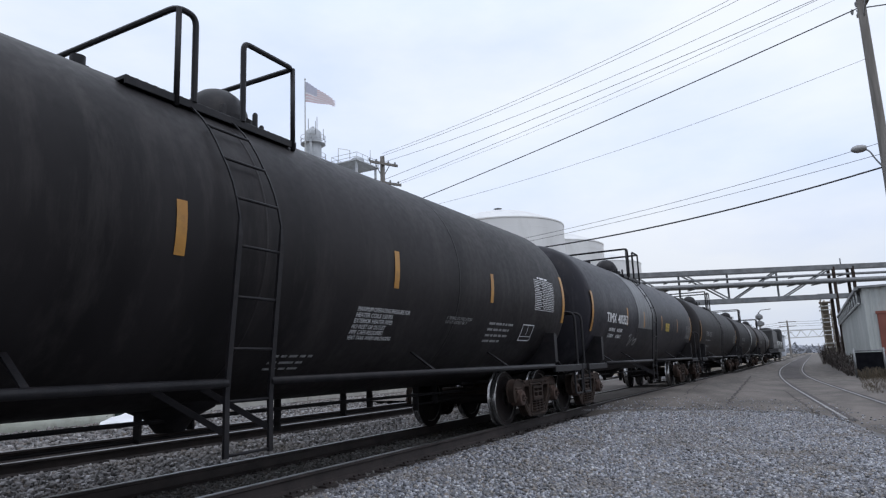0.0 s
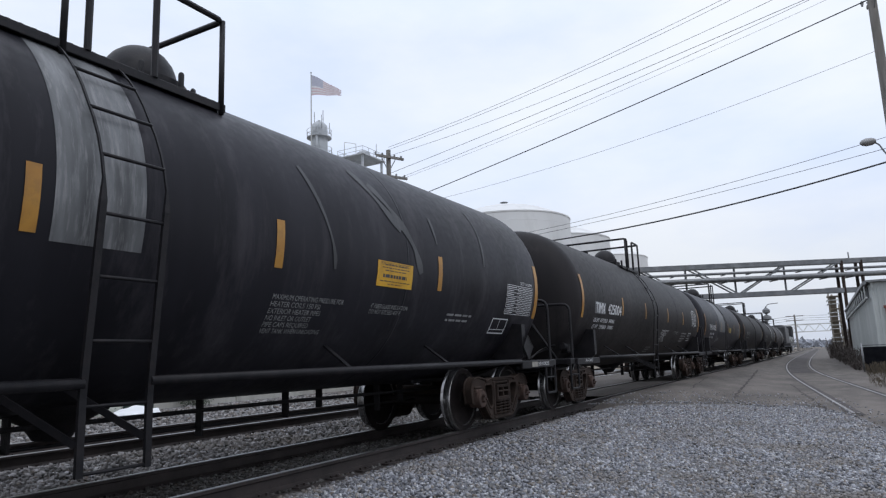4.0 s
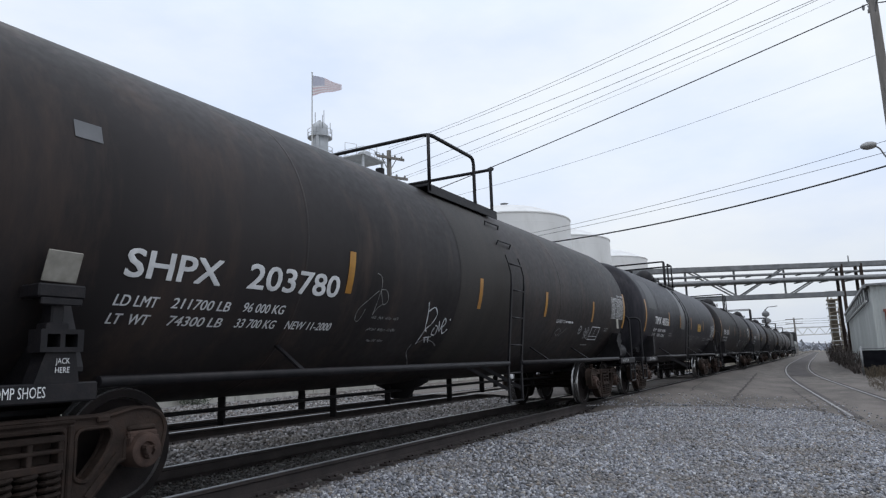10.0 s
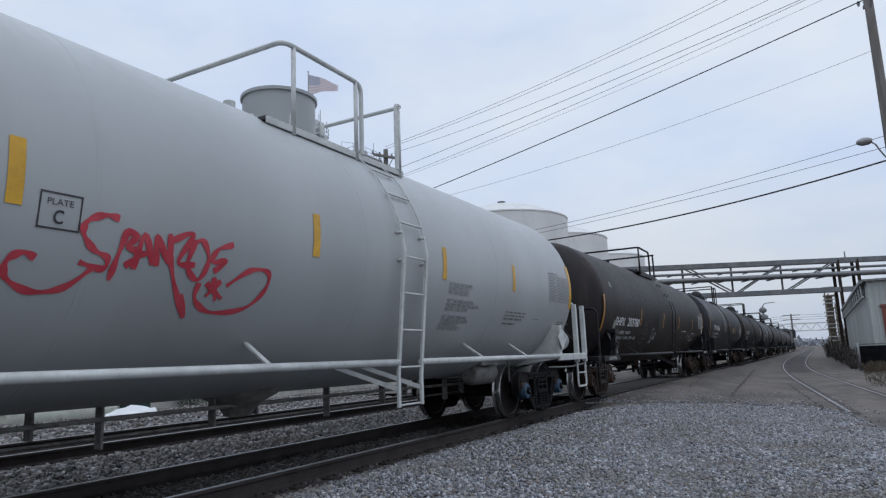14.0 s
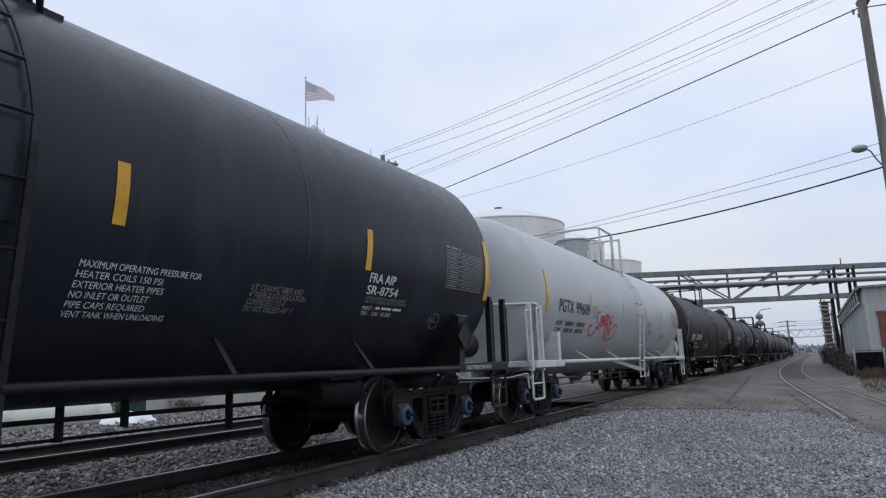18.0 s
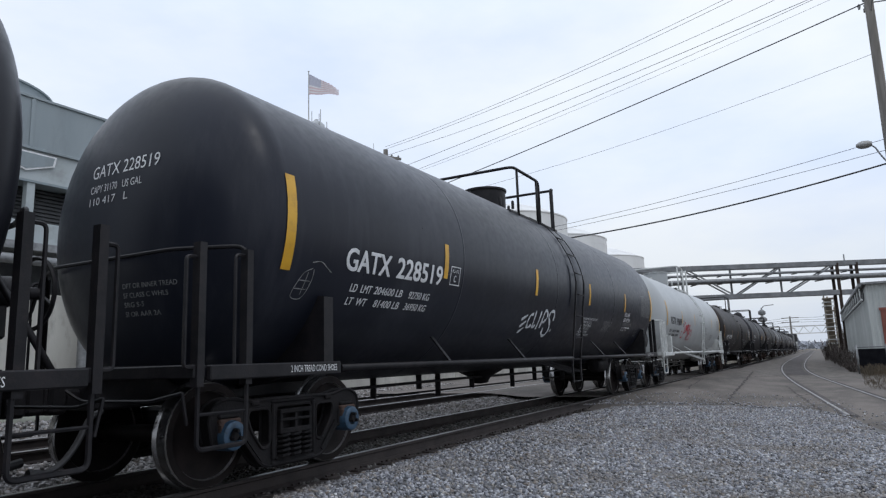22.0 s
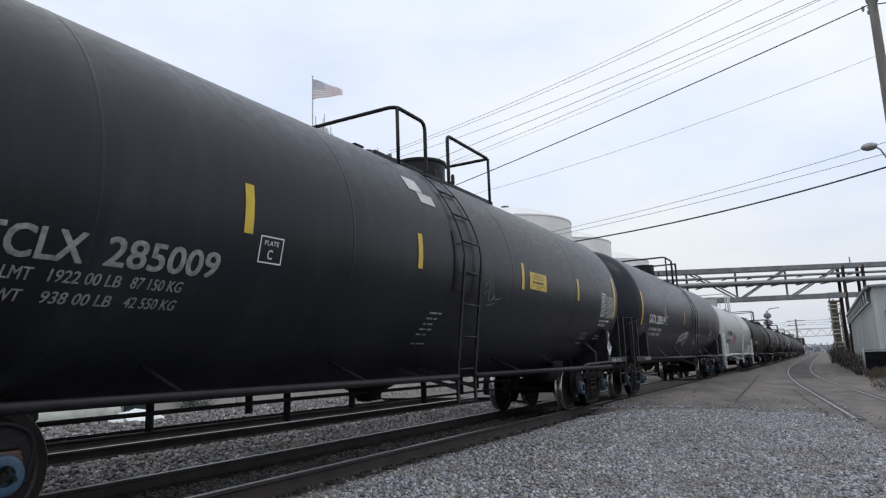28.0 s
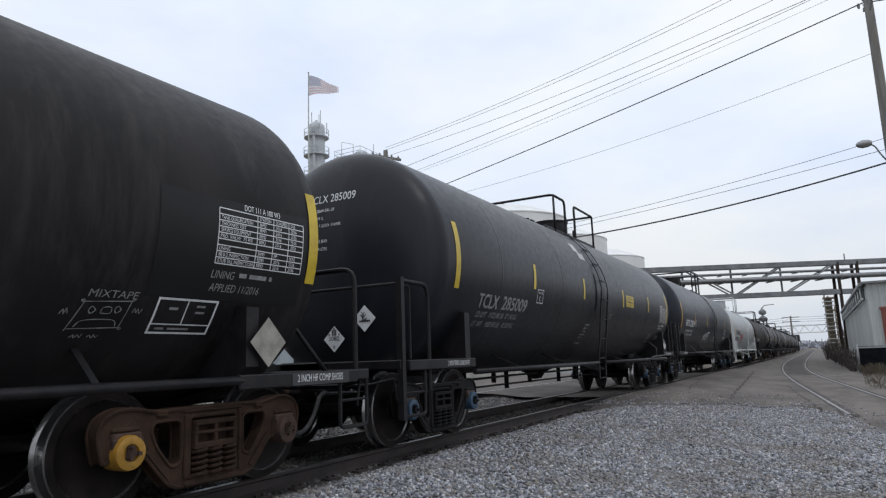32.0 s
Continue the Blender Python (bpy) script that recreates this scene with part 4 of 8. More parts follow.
def low_wall():
    root = thing("retaining_wall", None, None, "long stained pale concrete wall behind the tracks", "wall", kind="structure", at=(0, 15.2, 0))
    for k in range(16):
        bm = B()
        box(bm, -10 + 3.5 * k, -6.52 + 3.5 * k, 0, 0.3, -0.3, 1.0 + 0.0 * k, 0.02)
        part("panel", bm, M["concrete"], root)
    t = thing("culvert_pipe", None, None, "short cream painted steel pipe lying by the track", "pipe", at=(8.7, 14.3, 0.22))
    bm = B()
    lathe(bm, [(-1.2, 0.0), (-1.2, 0.3), (-1.1, 0.34), (1.1, 0.34), (1.2, 0.3), (1.2, 0.0)], 24, "x")
    part("barrel", bm, M["cream"], t)
    rng = random.Random(8)
    bm = B()
    bmesh.ops.create_icosphere(bm, subdivisions=3, radius=1)
    for v in bm.verts:
        k = noise.noise(v.co * 2.3) * 0.35 + 1
        v.co = Vector((v.co.x * 0.62 * k, v.co.y * 0.4 * k, max(-0.05, v.co.z * 0.26 * k)))
    for f in bm.faces:
        f.smooth = True
    thing("plastic_sheet", bm, M["snow"], "crumpled white plastic sheet on the ballast", "plastic sheet", at=SHEET_AT)
    bm = B()
    bmesh.ops.create_icosphere(bm, subdivisions=2, radius=1)
    for v in bm.verts:
        k = noise.noise(v.co * 3.1) * 0.5 + 1
        v.co = Vector((v.co.x * 0.16 * k, v.co.y * 0.1 * k, max(-0.02, v.co.z * 0.08 * k)))
    thing("plastic_scrap", bm, M["teal"], "crumpled teal plastic scrap on the ballast", "plastic scrap", at=(9.0, 13.1, 0.03))
    bm = B()
    box(bm, -0.3, 0.3, -0.2, 0.2, 0, 0.4, 0.03)
    b = thing("relay_box", bm, M["green"], "green painted metal relay box by the track", "relay box", at=(10.9, 14.75, 0.08))
    bm = B()
    box(bm, -0.33, 0.33, -0.23, 0.23, 0.4, 0.44, 0.012)
    part("lid", bm, M["green"], b)


def shrubs():
    """Dark evergreen shrubs growing against the wall behind the tracks."""
    rng = random.Random(12)
    for x, y, w, h in ((9.9, 14.35, 0.85, 0.8), (8.95, 14.6, 0.5, 0.45), (12.6, 14.7, 0.5, 0.35)):
        shrub = thing("shrub", None, None, "dark green shrub against the concrete wall", "shrub", "shrubs by the wall", (x, y, ground_z(x, y)))
        st, lv = B(), B()
        for i in range(9):
            a = rng.uniform(0, 6.28)
            tip = Vector((math.cos(a) * w * rng.uniform(0.3, 0.9), math.sin(a) * 0.4, h * rng.uniform(0.55, 1)))
            pipe(st, [(0, 0, 0), tip * 0.5 + Vector((0, 0, 0.08)), tip], 0.012, 5)
            for k in range(90):
                c = tip * rng.uniform(0.25, 1) + Vector((rng.gauss(0, 0.13), rng.gauss(0, 0.1), rng.gauss(0, 0.08)))
                c.z = max(0.02, c.z)
                d = Vector((rng.uniform(-1, 1), rng.uniform(-1, 1), rng.uniform(-0.6, 1))).normalized() * rng.uniform(0.03, 0.07)
                e = d.orthogonal().normalized() * 0.018
                lv.faces.new([lv.verts.new(c + q) for q in (Vector((0, 0, 0)), d * 0.5 + e, d, d * 0.5 - e)])
        part("stems", st, M["twigs"], shrub)
        part("leaves", lv, M["leaf"], shrub)


def column_plant():
    # the tall still with its platforms, rails and flagpole
    cx, cy = 90 * math.cos(radians(39.65)), 90 * math.sin(radians(39.65))
    root = thing("distillation_column", None, None, "tall grey distillation column with railed platforms", "distillation column", at=(cx, cy, 0))
    bm = B()
    lathe(bm, [(0, 1.15), (33.2, 1.15), (33.8, 1.1), (34.2, 0.7), (34.35, 0.2), (34.6, 0.2), (34.6, 0)], 28, "z")
    part("shell", bm, M["hazed_steel"], root)
    for z, r in ((32.0, 1.7), (29.4, 1.75), (26.5, 1.75)):
        bm = B()
        lathe(bm, [(z, 1.1), (z, r), (z + 0.1, r), (z + 0.1, 1.1)], 24, "z")
        part("platform", bm, M["hazed_steel"], root)
        bm = B()
        for h in (0.55, 1.1):
            pipe(bm, [(r * math.cos(a), r * math.sin(a), z + h) for a in (k * math.pi / 10 for k in range(21))], 0.035, 5, cap=False)
        for k in range(10):
            a = k * math.pi / 5
            pipe(bm, [(r * math.cos(a), r * math.sin(a), z), (r * math.cos(a), r * math.sin(a), z + 1.1)], 0.03, 5)
        part("guard_rail", bm, M["hazed_steel"], root)
    for k, (dx, dy, h) in enumerate(((0.5, -0.3, 36.2), (-0.4, 0.5, 35.8), (1.5, -0.6, 34.6), (-0.9, -1.2, 34.9))):
        bm = B()
        pipe(bm, [(dx, dy, 33), (dx, dy, h)], 0.05, 6)
        part("vent_rod", bm, M["galv"], root)
    bm = B()
    pipe(bm, [(-1.25, -0.6, 5), (-1.25, -0.6, 33.4), (-0.5, -0.2, 34.2)], 0.22, 10, 0.4)
    part("overhead_pipe", bm, M["hazed_steel"], root)
    # flagpole
    pole = thing("flagpole", None, None, "slim white flagpole above the plant", "flagpole", at=(88 * math.cos(radians(40.33)), 88 * math.sin(radians(40.33)), 0))
    bm = B()
    lathe(bm, [(0, 0.16), (40.6, 0.07), (40.75, 0.14), (40.9, 0.0)], 10, "z")
    part("mast", bm, M["frame_white"], pole)
    # second platform frame
    fx, fy = 88 * math.cos(radians(36.0)), 88 * math.sin(radians(36.0))
    r2 = thing("process_structure", None, None, "open steel process structure with railed top deck", "steel structure", at=(fx, fy, 0))
    bm = B()
    for x in (-2.2, 2.2):
        for y in (-1.8, 1.8):
            beam(bm, (x, y, 0), (x, y, 28.6), 0.25, 0.25)
    part("frame", bm, M["hazed_steel"], r2)
    for z in (22.0, 25.0, 28.2):
        bm = B()
        box(bm, -2.6, 2.6, -2.2, 2.2, z, z + 0.15)
        part("deck", bm, M["hazed_steel"], r2)
        bm = B()
        for h in (0.55, 1.1):
            pipe(bm, [(-2.5, -2.1, z + h), (2.5, -2.1, z + h), (2.5, 2.1, z + h), (-2.5, 2.1, z + h), (-2.5, -2.1, z + h)], 0.035, 5)
        for x in (-2.5, -1.2, 0, 1.2, 2.5):
            for y in (-2.1, 2.1):
                pipe(bm, [(x, y, z), (x, y, z + 1.1)], 0.03, 5)
        part("guard_rail", bm, M["hazed_steel"], r2)
    bm = B()
    pipe(bm, [(-2.4, 1.0, 28), (-2.4, 1.0, 30.4), (-0.9, 0.2, 30.4), (-0.9, 0.2, 28)], 0.05, 6)
    part("hoist_frame", bm, M["frame_white"], r2)
    bm = B()
    lathe(bm, [(28.3, 0.9), (29.6, 0.9), (29.9, 0.5), (30.0, 0)], 18, "z", (1.0, 0.3, 0))
    part("vessel_head", bm, M["hazed_steel"], r2)
    bm = B()
    pipe(bm, [(1.9, -1.2, 28), (1.9, -1.2, 30.9)], 0.04, 5)
    part("rod", bm, M["galv"], r2)
    # grey process hall, seen low between the cars
    hall = thing("process_building", None, None, "low grey process building behind the tracks", "building", at=(40, 40, 0))
    bm = B()
    box(bm, 0, 26, 0, 10, -0.2, 9.5, 0.05)
    part("wall", bm, M["panel"], hall)
    bm = B()
    box(bm, -0.3, 26.3, -0.3, 10.3, 9.5, 9.8, 0.03)
    part("roof", bm, M["galv"], hall)


P1 = (25.9, -2.82)
P2 = (29.2, 19.4)


def utility_pole(x, y, height, arms, lamp):
    root = thing("utility_pole", None, None, "weathered wooden utility pole with crossarms and wires", "utility pole", "street poles", (x, y, -0.46))
    top = height + 0.46
    bm = B()
    lathe(bm, [(0, 0.19), (top, 0.125), (top + 0.02, 0)], 16, "z")
    part("pole", bm, M["wood"], root)
    for z, half, turn in arms:
        bm = B()
        c, s = math.cos(turn), math.sin(turn)
        beam(bm, (-half * c + 0.18 * s, -half * s - 0.18 * c, z + 0.46), (half * c + 0.18 * s, half * s - 0.18 * c, z + 0.46), 0.1, 0.13)
        part("crossarm", bm, M["wood"], root)
        for sgn in (-1, 1):
            bm = B()
            beam(bm, (0, 0, z - 0.3), (sgn * half * 0.5 * c, sgn * half * 0.5 * s, z + 0.42), 0.03, 0.04)
            part("brace", bm, M["galv"], root)
        for k in (-0.95, -0.45, 0.45, 0.95):
            bm = B()
            lathe(bm, [(z + 0.52, 0.03), (z + 0.6, 0.05), (z + 0.66, 0.06), (z + 0.72, 0.03), (z + 0.74, 0)], 10, "z", (half * k * c, half * k * s, 0))
            part("insulator", bm, M["galv"], root)
    if lamp:
        bm = B()
        pipe(bm, [(0, 0.08, lamp - 0.8), (0, 0.3, lamp - 0.42), (0, 0.42, lamp - 0.12), (0, 0.62, lamp)], 0.026, 8, 0.15)
        part("lamp_bracket", bm, M["galv"], root)
        bm = B()
        lathe(bm, [(-0.2, 0.0), (-0.19, 0.1), (-0.08, 0.17), (0.08, 0.19), (0.2, 0.14), (0.27, 0.06), (0.28, 0)], 18, "y")
        for v in bm.verts:
            v.co.z *= 0.72
        part("lamp_head", bm, M["lamp_head"], root, "round grey street lamp head", at=(0, 0.68, lamp))
    return root


def wire(name, p, q, sag, r, label):
    bm = B()
    pts = []
    for k in range(25):
        u = k / 24
        c = Vector(p) * (1 - u) + Vector(q) * u
        c.z -= 4 * sag * u * (1 - u)
        pts.append(c)
    pipe(bm, pts, r, 5)
    thing(name, bm, M["wire" if r < 0.0135 else "cable"], label, "cable", "overhead wires")


def poles_and_wires():
    utility_pole(*P1, 15.6, [(15.0, 1.2, radians(10)), (14.0, 1.2, radians(10)), (12.95, 1.15, radians(10))], 8.2)
    utility_pole(*P2, 12.45, [(12.0, 0.85, radians(-25)), (10.93, 1.05, radians(-25))], 0)
    for z0, z1, sag, r in ((15.42, 12.62, 0.45, 0.0095), (15.22, 12.48, 0.45, 0.0095), (14.39, 12.12, 0.5, 0.0095), (13.72, 11.12, 0.1, 0.012), (13.72, 10.68, 0.25, 0.0095), (13.42, 10.57, 0.25, 0.006)):
        wire("overhead_wire", (P1[0], P1[1], z0), (P2[0], P2[1], z1), sag, r, "thin overhead wire across the street")
    wire("overhead_cable", (P1[0], P1[1] + 0.1, 12.73), (P2[0], P2[1], 9.25), 0.15, 0.022, "thick black overhead cable")
    wire("overhead_cable", (P1[0], P1[1] + 0.15, 6.99), (P2[0], P2[1], 6.7), 0.75, 0.03, "thick black overhead cable")
    wire("overhead_wire", (P1[0], P1[1] + 0.1, 10.85), (P2[0], P2[1], 9.07), 0.45, 0.007, "thin overhead wire across the street")
    wire("overhead_wire", (P1[0], P1[1] + 0.1, 7.83), (P2[0] + 3, P2[1] + 6, 7.3), 0.7, 0.0095, "thin overhead wire across the street")
    wire("overhead_wire", (P1[0], P1[1] + 0.1, 7.45), (P2[0] + 3, P2[1] + 6, 6.9), 0.5, 0.0095, "thin overhead wire across the street")
    for z, r in ((15.42, 0.0095), (15.22, 0.0095), (14.39, 0.0095), (13.72, 0.012), (12.7, 0.022)):
        wire("overhead_wire", (P1[0], P1[1], z), (P1[0] + 4, P1[1] - 34, z), 0.6, r, "thin overhead wire across the street")


def distance():
    # second pipe bridge far down the line
    root = thing("far_truss_bridge", None, None, "pale steel truss bridge far down the line", "truss bridge")
    X, z0, z1 = 300.0, 6.8, 9.6
    for z in (z0, z1):
        bm = B()
        beam(bm, (X, -6, z), (X, 42, z), 0.4, 0.4)
        part("chord", bm, M["tankwhite"], root)
    for k in range(12):
        bm = B()
        beam(bm, (X, -6 + 4 * k, z0), (X, -4 + 4 * k, z1), 0.25, 0.25)
        beam(bm, (X, -4 + 4 * k, z1), (X, -2 + 4 * k, z0), 0.25, 0.25)
        part("diagonal", bm, M["tankwhite"], root)
    for y in (-5, 40):
        bm = B()
        beam(bm, (X, y, -0.4), (X, y, z0), 0.6, 0.6)
        part("column", bm, M["tankwhite"], root)
    # far poles and wires
    for x, y, h in ((210, 5.9, 10.3), (420, 12, 14)):
        r2 = thing("far_utility_pole", None, None, "distant utility pole beside the railway", "utility pole", "far poles", (x, y, -0.4))
        bm = B()
        lathe(bm, [(0, 0.3), (h, 0.2), (h, 0)], 8, "z")
        part("pole", bm, M["wood"], r2)
        for z in (h - 0.4, h - 1.6):
            bm = B()
            box(bm, -0.1, 0.1, -2.2, 2.2, z - 0.1, z + 0.1)
            part("crossarm", bm, M["wood"], r2)
    for z in (9.5, 8.9, 8.3, 7.3):
        wire("far_wire", (210, 5.9, z), (190, -40, z + 1), 0.8, 0.03, "distant thin wire over the railway")
        wire("far_wire", (210, 5.9, z), (230, 70, z - 1), 0.8, 0.03, "distant thin wire over the railway")
    # mast with a signal head beyond the train
    m = thing("signal_mast", None, None, "dark signal mast with a bracket lamp by the line", "signal mast", at=(131, 8.0, -0.12))
    bm = B()
    lathe(bm, [(0, 0.16), (8.4, 0.12), (8.5, 0)], 10, "z")
    part("post", bm, M["bridge"], m)
    for z, r in ((6.5, 0.75), (7.7, 0.62)):
        bm = B()
        lathe(bm, [(z - 0.6, 0.2), (z - 0.35, r), (z + 0.1, r), (z + 0.45, 0.25)], 14, "z")
        part("signal_head", bm, M["bridge"], m)
    bm = B()
    pipe(bm, [(0, 0, 8.3), (0, -0.4, 8.8), (0, -2.0, 8.9)], 0.07, 6, 0.2)
    part("bracket", bm, M["galv"], m)
    # woods and low buildings on the skyline, with haze put into their colours
    rng = random.Random(6)
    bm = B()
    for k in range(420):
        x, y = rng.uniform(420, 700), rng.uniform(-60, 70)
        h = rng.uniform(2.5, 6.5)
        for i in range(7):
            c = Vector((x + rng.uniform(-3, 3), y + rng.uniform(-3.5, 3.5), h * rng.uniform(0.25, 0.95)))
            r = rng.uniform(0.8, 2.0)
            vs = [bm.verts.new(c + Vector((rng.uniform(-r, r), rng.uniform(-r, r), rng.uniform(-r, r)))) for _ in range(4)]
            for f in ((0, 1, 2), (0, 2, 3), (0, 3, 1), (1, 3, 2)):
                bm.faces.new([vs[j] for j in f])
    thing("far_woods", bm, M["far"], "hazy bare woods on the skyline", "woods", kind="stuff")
    # walls and roofs take the grey that has the haze in it
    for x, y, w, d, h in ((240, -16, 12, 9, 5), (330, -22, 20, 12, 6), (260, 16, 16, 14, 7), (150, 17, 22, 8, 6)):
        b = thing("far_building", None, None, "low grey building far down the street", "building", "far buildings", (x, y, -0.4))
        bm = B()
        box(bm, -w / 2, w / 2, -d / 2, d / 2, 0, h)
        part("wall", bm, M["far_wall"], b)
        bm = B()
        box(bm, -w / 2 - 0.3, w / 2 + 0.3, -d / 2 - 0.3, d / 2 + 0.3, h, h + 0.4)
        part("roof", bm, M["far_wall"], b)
    # bare bushes at the right of the far street
    for k, (x, y, h) in enumerate(((112, -3.4, 4.2), (120, -3.8, 5.0), (135, -3.6, 4.4), (150, -4.4, 5.5), (104, -3.2, 3.2))):
        bush = thing("bare_bush", None, None, "leafless brown bush beside the street", "bush", "roadside bushes", (x, y, -0.45))
        tr, tw = B(), B()
        for i in range(5):
            a = rng.uniform(0, 6.28)
            base = Vector((rng.uniform(-0.3, 0.3), rng.uniform(-0.3, 0.3), 0))
            tip = base + Vector((math.cos(a) * h * 0.25, math.sin(a) * h * 0.25, h * rng.uniform(0.7, 1)))
            pipe(tr, [base, (base + tip) / 2 + Vector((0, 0, 0.2)), tip], 0.05, 5)
            for j in range(45):
                u = rng.uniform(0.25, 1)
                c = base + (tip - base) * u
                e = c + Vector((rng.uniform(-1, 1), rng.uniform(-1, 1), rng.uniform(0.1, 1))) * h * 0.18
                w = Vector((0.02, 0.02, 0))
                tw.faces.new([tw.verts.new(q) for q in (c - w, c + w, e)])
        part("stems", tr, M["twigs"], bush)
        part("twigs", tw, M["twigs"], bush, kind="stuff")


def brush():
    """Tangled dark brush along the foot of the shed and the access tower."""
    rng = random.Random(27)
    for x, y, h, w in ((46.5, -1.75, 0.9, 0.9), (50, -1.8, 1.3, 1.0), (54, -1.75, 1.6, 1.1), (58.5, -1.6, 1.9, 1.1), (63.5, -1.6, 2.0, 1.2), (69, -1.45, 2.3, 1.2), (75, -1.5, 2.2, 1.3), (82, -1.4, 2.6, 1.3), (89, -0.9, 2.3, 1.3), (97, -1.2, 3.0, 1.5), (106, -1.5, 3.2, 1.6)):
        clump = thing("brush_clump", None, None, "tangled dark leafless brush along the shed wall", "brush", "brush by the shed", (x, y, -0.46))
        h *= 0.8
        st, tw = B(), B()
        for i in range(14):
            a = rng.uniform(0, 6.28)
            base = Vector((rng.uniform(-0.6, 0.6) * w, rng.uniform(-0.25, 0.25) * w, 0))
            tip = base + Vector((math.cos(a) * w * 0.7, math.sin(a) * w * 0.35, h * rng.uniform(0.45, 1)))
            pipe(st, [base, (base + tip) / 2 + Vector((0, 0, 0.15)), tip], 0.018, 5)
            for j in range(42):
                p = base + (tip - base) * rng.uniform(0.05, 1)
                q = p + Vector((rng.uniform(-1, 1), rng.uniform(-0.6, 0.6), rng.uniform(-0.1, 1))) * h * 0.2
                e = Vector((rng.uniform(-0.03, 0.03), 0.02, 0.02))
                tw.faces.new([tw.verts.new(c) for c in (p - e, p + e, q)])
        part("stems", st, M["twigs"], clump)
        part("twigs", tw, M["twigs"], clump, kind="stuff")


# ---- rolling stock ----
WHEEL_R = 0.457
MESHES = {}


def shared(key, build, material):
    """A mesh built once and used by all alike parts."""
    if key not in MESHES:
        bm = B()
        build(bm)
        MESHES[key] = to_mesh(bm, key.split("|")[0], material)
    return MESHES[key]


def side_frame(bm):
    """A cast truck side frame: humped ends over the bearings, sloping arms with rounded windows, a sprung opening between two columns."""
    def ring(pts, r, n=4):
        """A closed outline with rounded corners."""
        m = len(pts)
        out = []
        for k in range(m):
            a, b, c = (Vector((*pts[(k + d) % m], 0)) for d in (-1, 0, 1))
            d0, d1 = a - b, c - b
            q = min(r, d0.length * 0.45, d1.length * 0.45)
            p0, p1 = b + d0.normalized() * q, b + d1.normalized() * q
            for i in range(n + 1):
                u = i / n
                p = p0 * (1 - u) ** 2 + b * 2 * u * (1 - u) + p1 * u * u
                out.append((p.x, p.y))
        return out
    half = [(0.36, 0.125), (0.45, 0.165), (0.66, 0.40), (0.71, 0.40), (0.71, 0.575), (0.965, 0.575), (0.965, 0.40), (1.01, 0.39), (1.06, 0.60), (1.02, 0.705), (0.90, 0.765), (0.76, 0.765), (0.58, 0.725), (0.34, 0.73)]
    outer = ring([(-x, z) for x, z in half[::-1]] + half, 0.055)
    eye = [(0.325, 0.655), (0.585, 0.655), (0.615, 0.59), (0.565, 0.46), (0.42, 0.285), (0.325, 0.315)]
    windows = [ring(eye, 0.075), ring([(-x, z) for x, z in eye[::-1]], 0.075), ring([(-0.25, 0.175), (0.25, 0.175), (0.25, 0.665), (-0.25, 0.665)], 0.04)]
    plate(bm, outer, [w[::-1] for w in windows], -0.06, 0.06)
    for loop in [outer] + windows:
        for y in (-0.06, 0.06):
            pts = [(x, y, z) for x, z in loop]
            pipe(bm, pts + [pts[0]], 0.017, 6, cap=False)
    for s in (-1, 1):
        # column faces, pedestal roof, brake-beam pocket, lightening rib along the arm
        box(bm, s * 0.287 - 0.022, s * 0.287 + 0.022, -0.085, 0.08, 0.18, 0.69, 0.01)
        box(bm, s * 0.838 - 0.12, s * 0.838 + 0.12, -0.085, 0.085, 0.60, 0.64, 0.014)
        box(bm, s * 0.52 - 0.05, s * 0.52 + 0.05, -0.085, -0.03, 0.685, 0.73, 0.01)
        beam(bm, (s * 0.42, -0.06, 0.19), (s * 0.65, -0.06, 0.45), 0.03, 0.04)
    box(bm, -0.31, 0.31, -0.09, 0.08, 0.11, 0.165, 0.018)
    box(bm, -0.32, 0.32, -0.075, 0.075, 0.69, 0.735, 0.015)


def bearing_adapter(bm):
    """The saddle between the bearing and its pedestal."""
    box(bm, -0.125, 0.125, -0.10, 0.10, 0.545, 0.60, 0.014)
    for q in (-0.105, 0.105):
        box(bm, q - 0.02, q + 0.02, -0.115, 0.10, 0.44, 0.56, 0.008)


def bolster(bm):
    box(bm, -0.20, 0.20, -1.03, 1.03, 0.42, 0.64, 0.03)
    for y in (-1.05, 1.05):
        # pocketed end: a rim and a middle rib round two dark openings
        for x in (-0.205, 0.0, 0.205):
            box(bm, x - 0.018, x + 0.018, y - 0.055, y + 0.055, 0.44, 0.60, 0.006)
        for z, h in ((0.425, 0.026), (0.53, 0.014), (0.61, 0.022)):
            box(bm, -0.225, 0.225, y - 0.06, y + 0.06, z - h, z + h, 0.008)
    lathe(bm, [(0.64, 0.2), (0.78, 0.2)], 20, "z")


def spring(bm):
    pts = [(0.057 * math.cos(a), 0.057 * math.sin(a), 0.175 + 0.235 * k / 42) for k, a in ((k, k * 2 * math.pi / 8) for k in range(43))]
    pipe(bm, pts, 0.0175, 6)


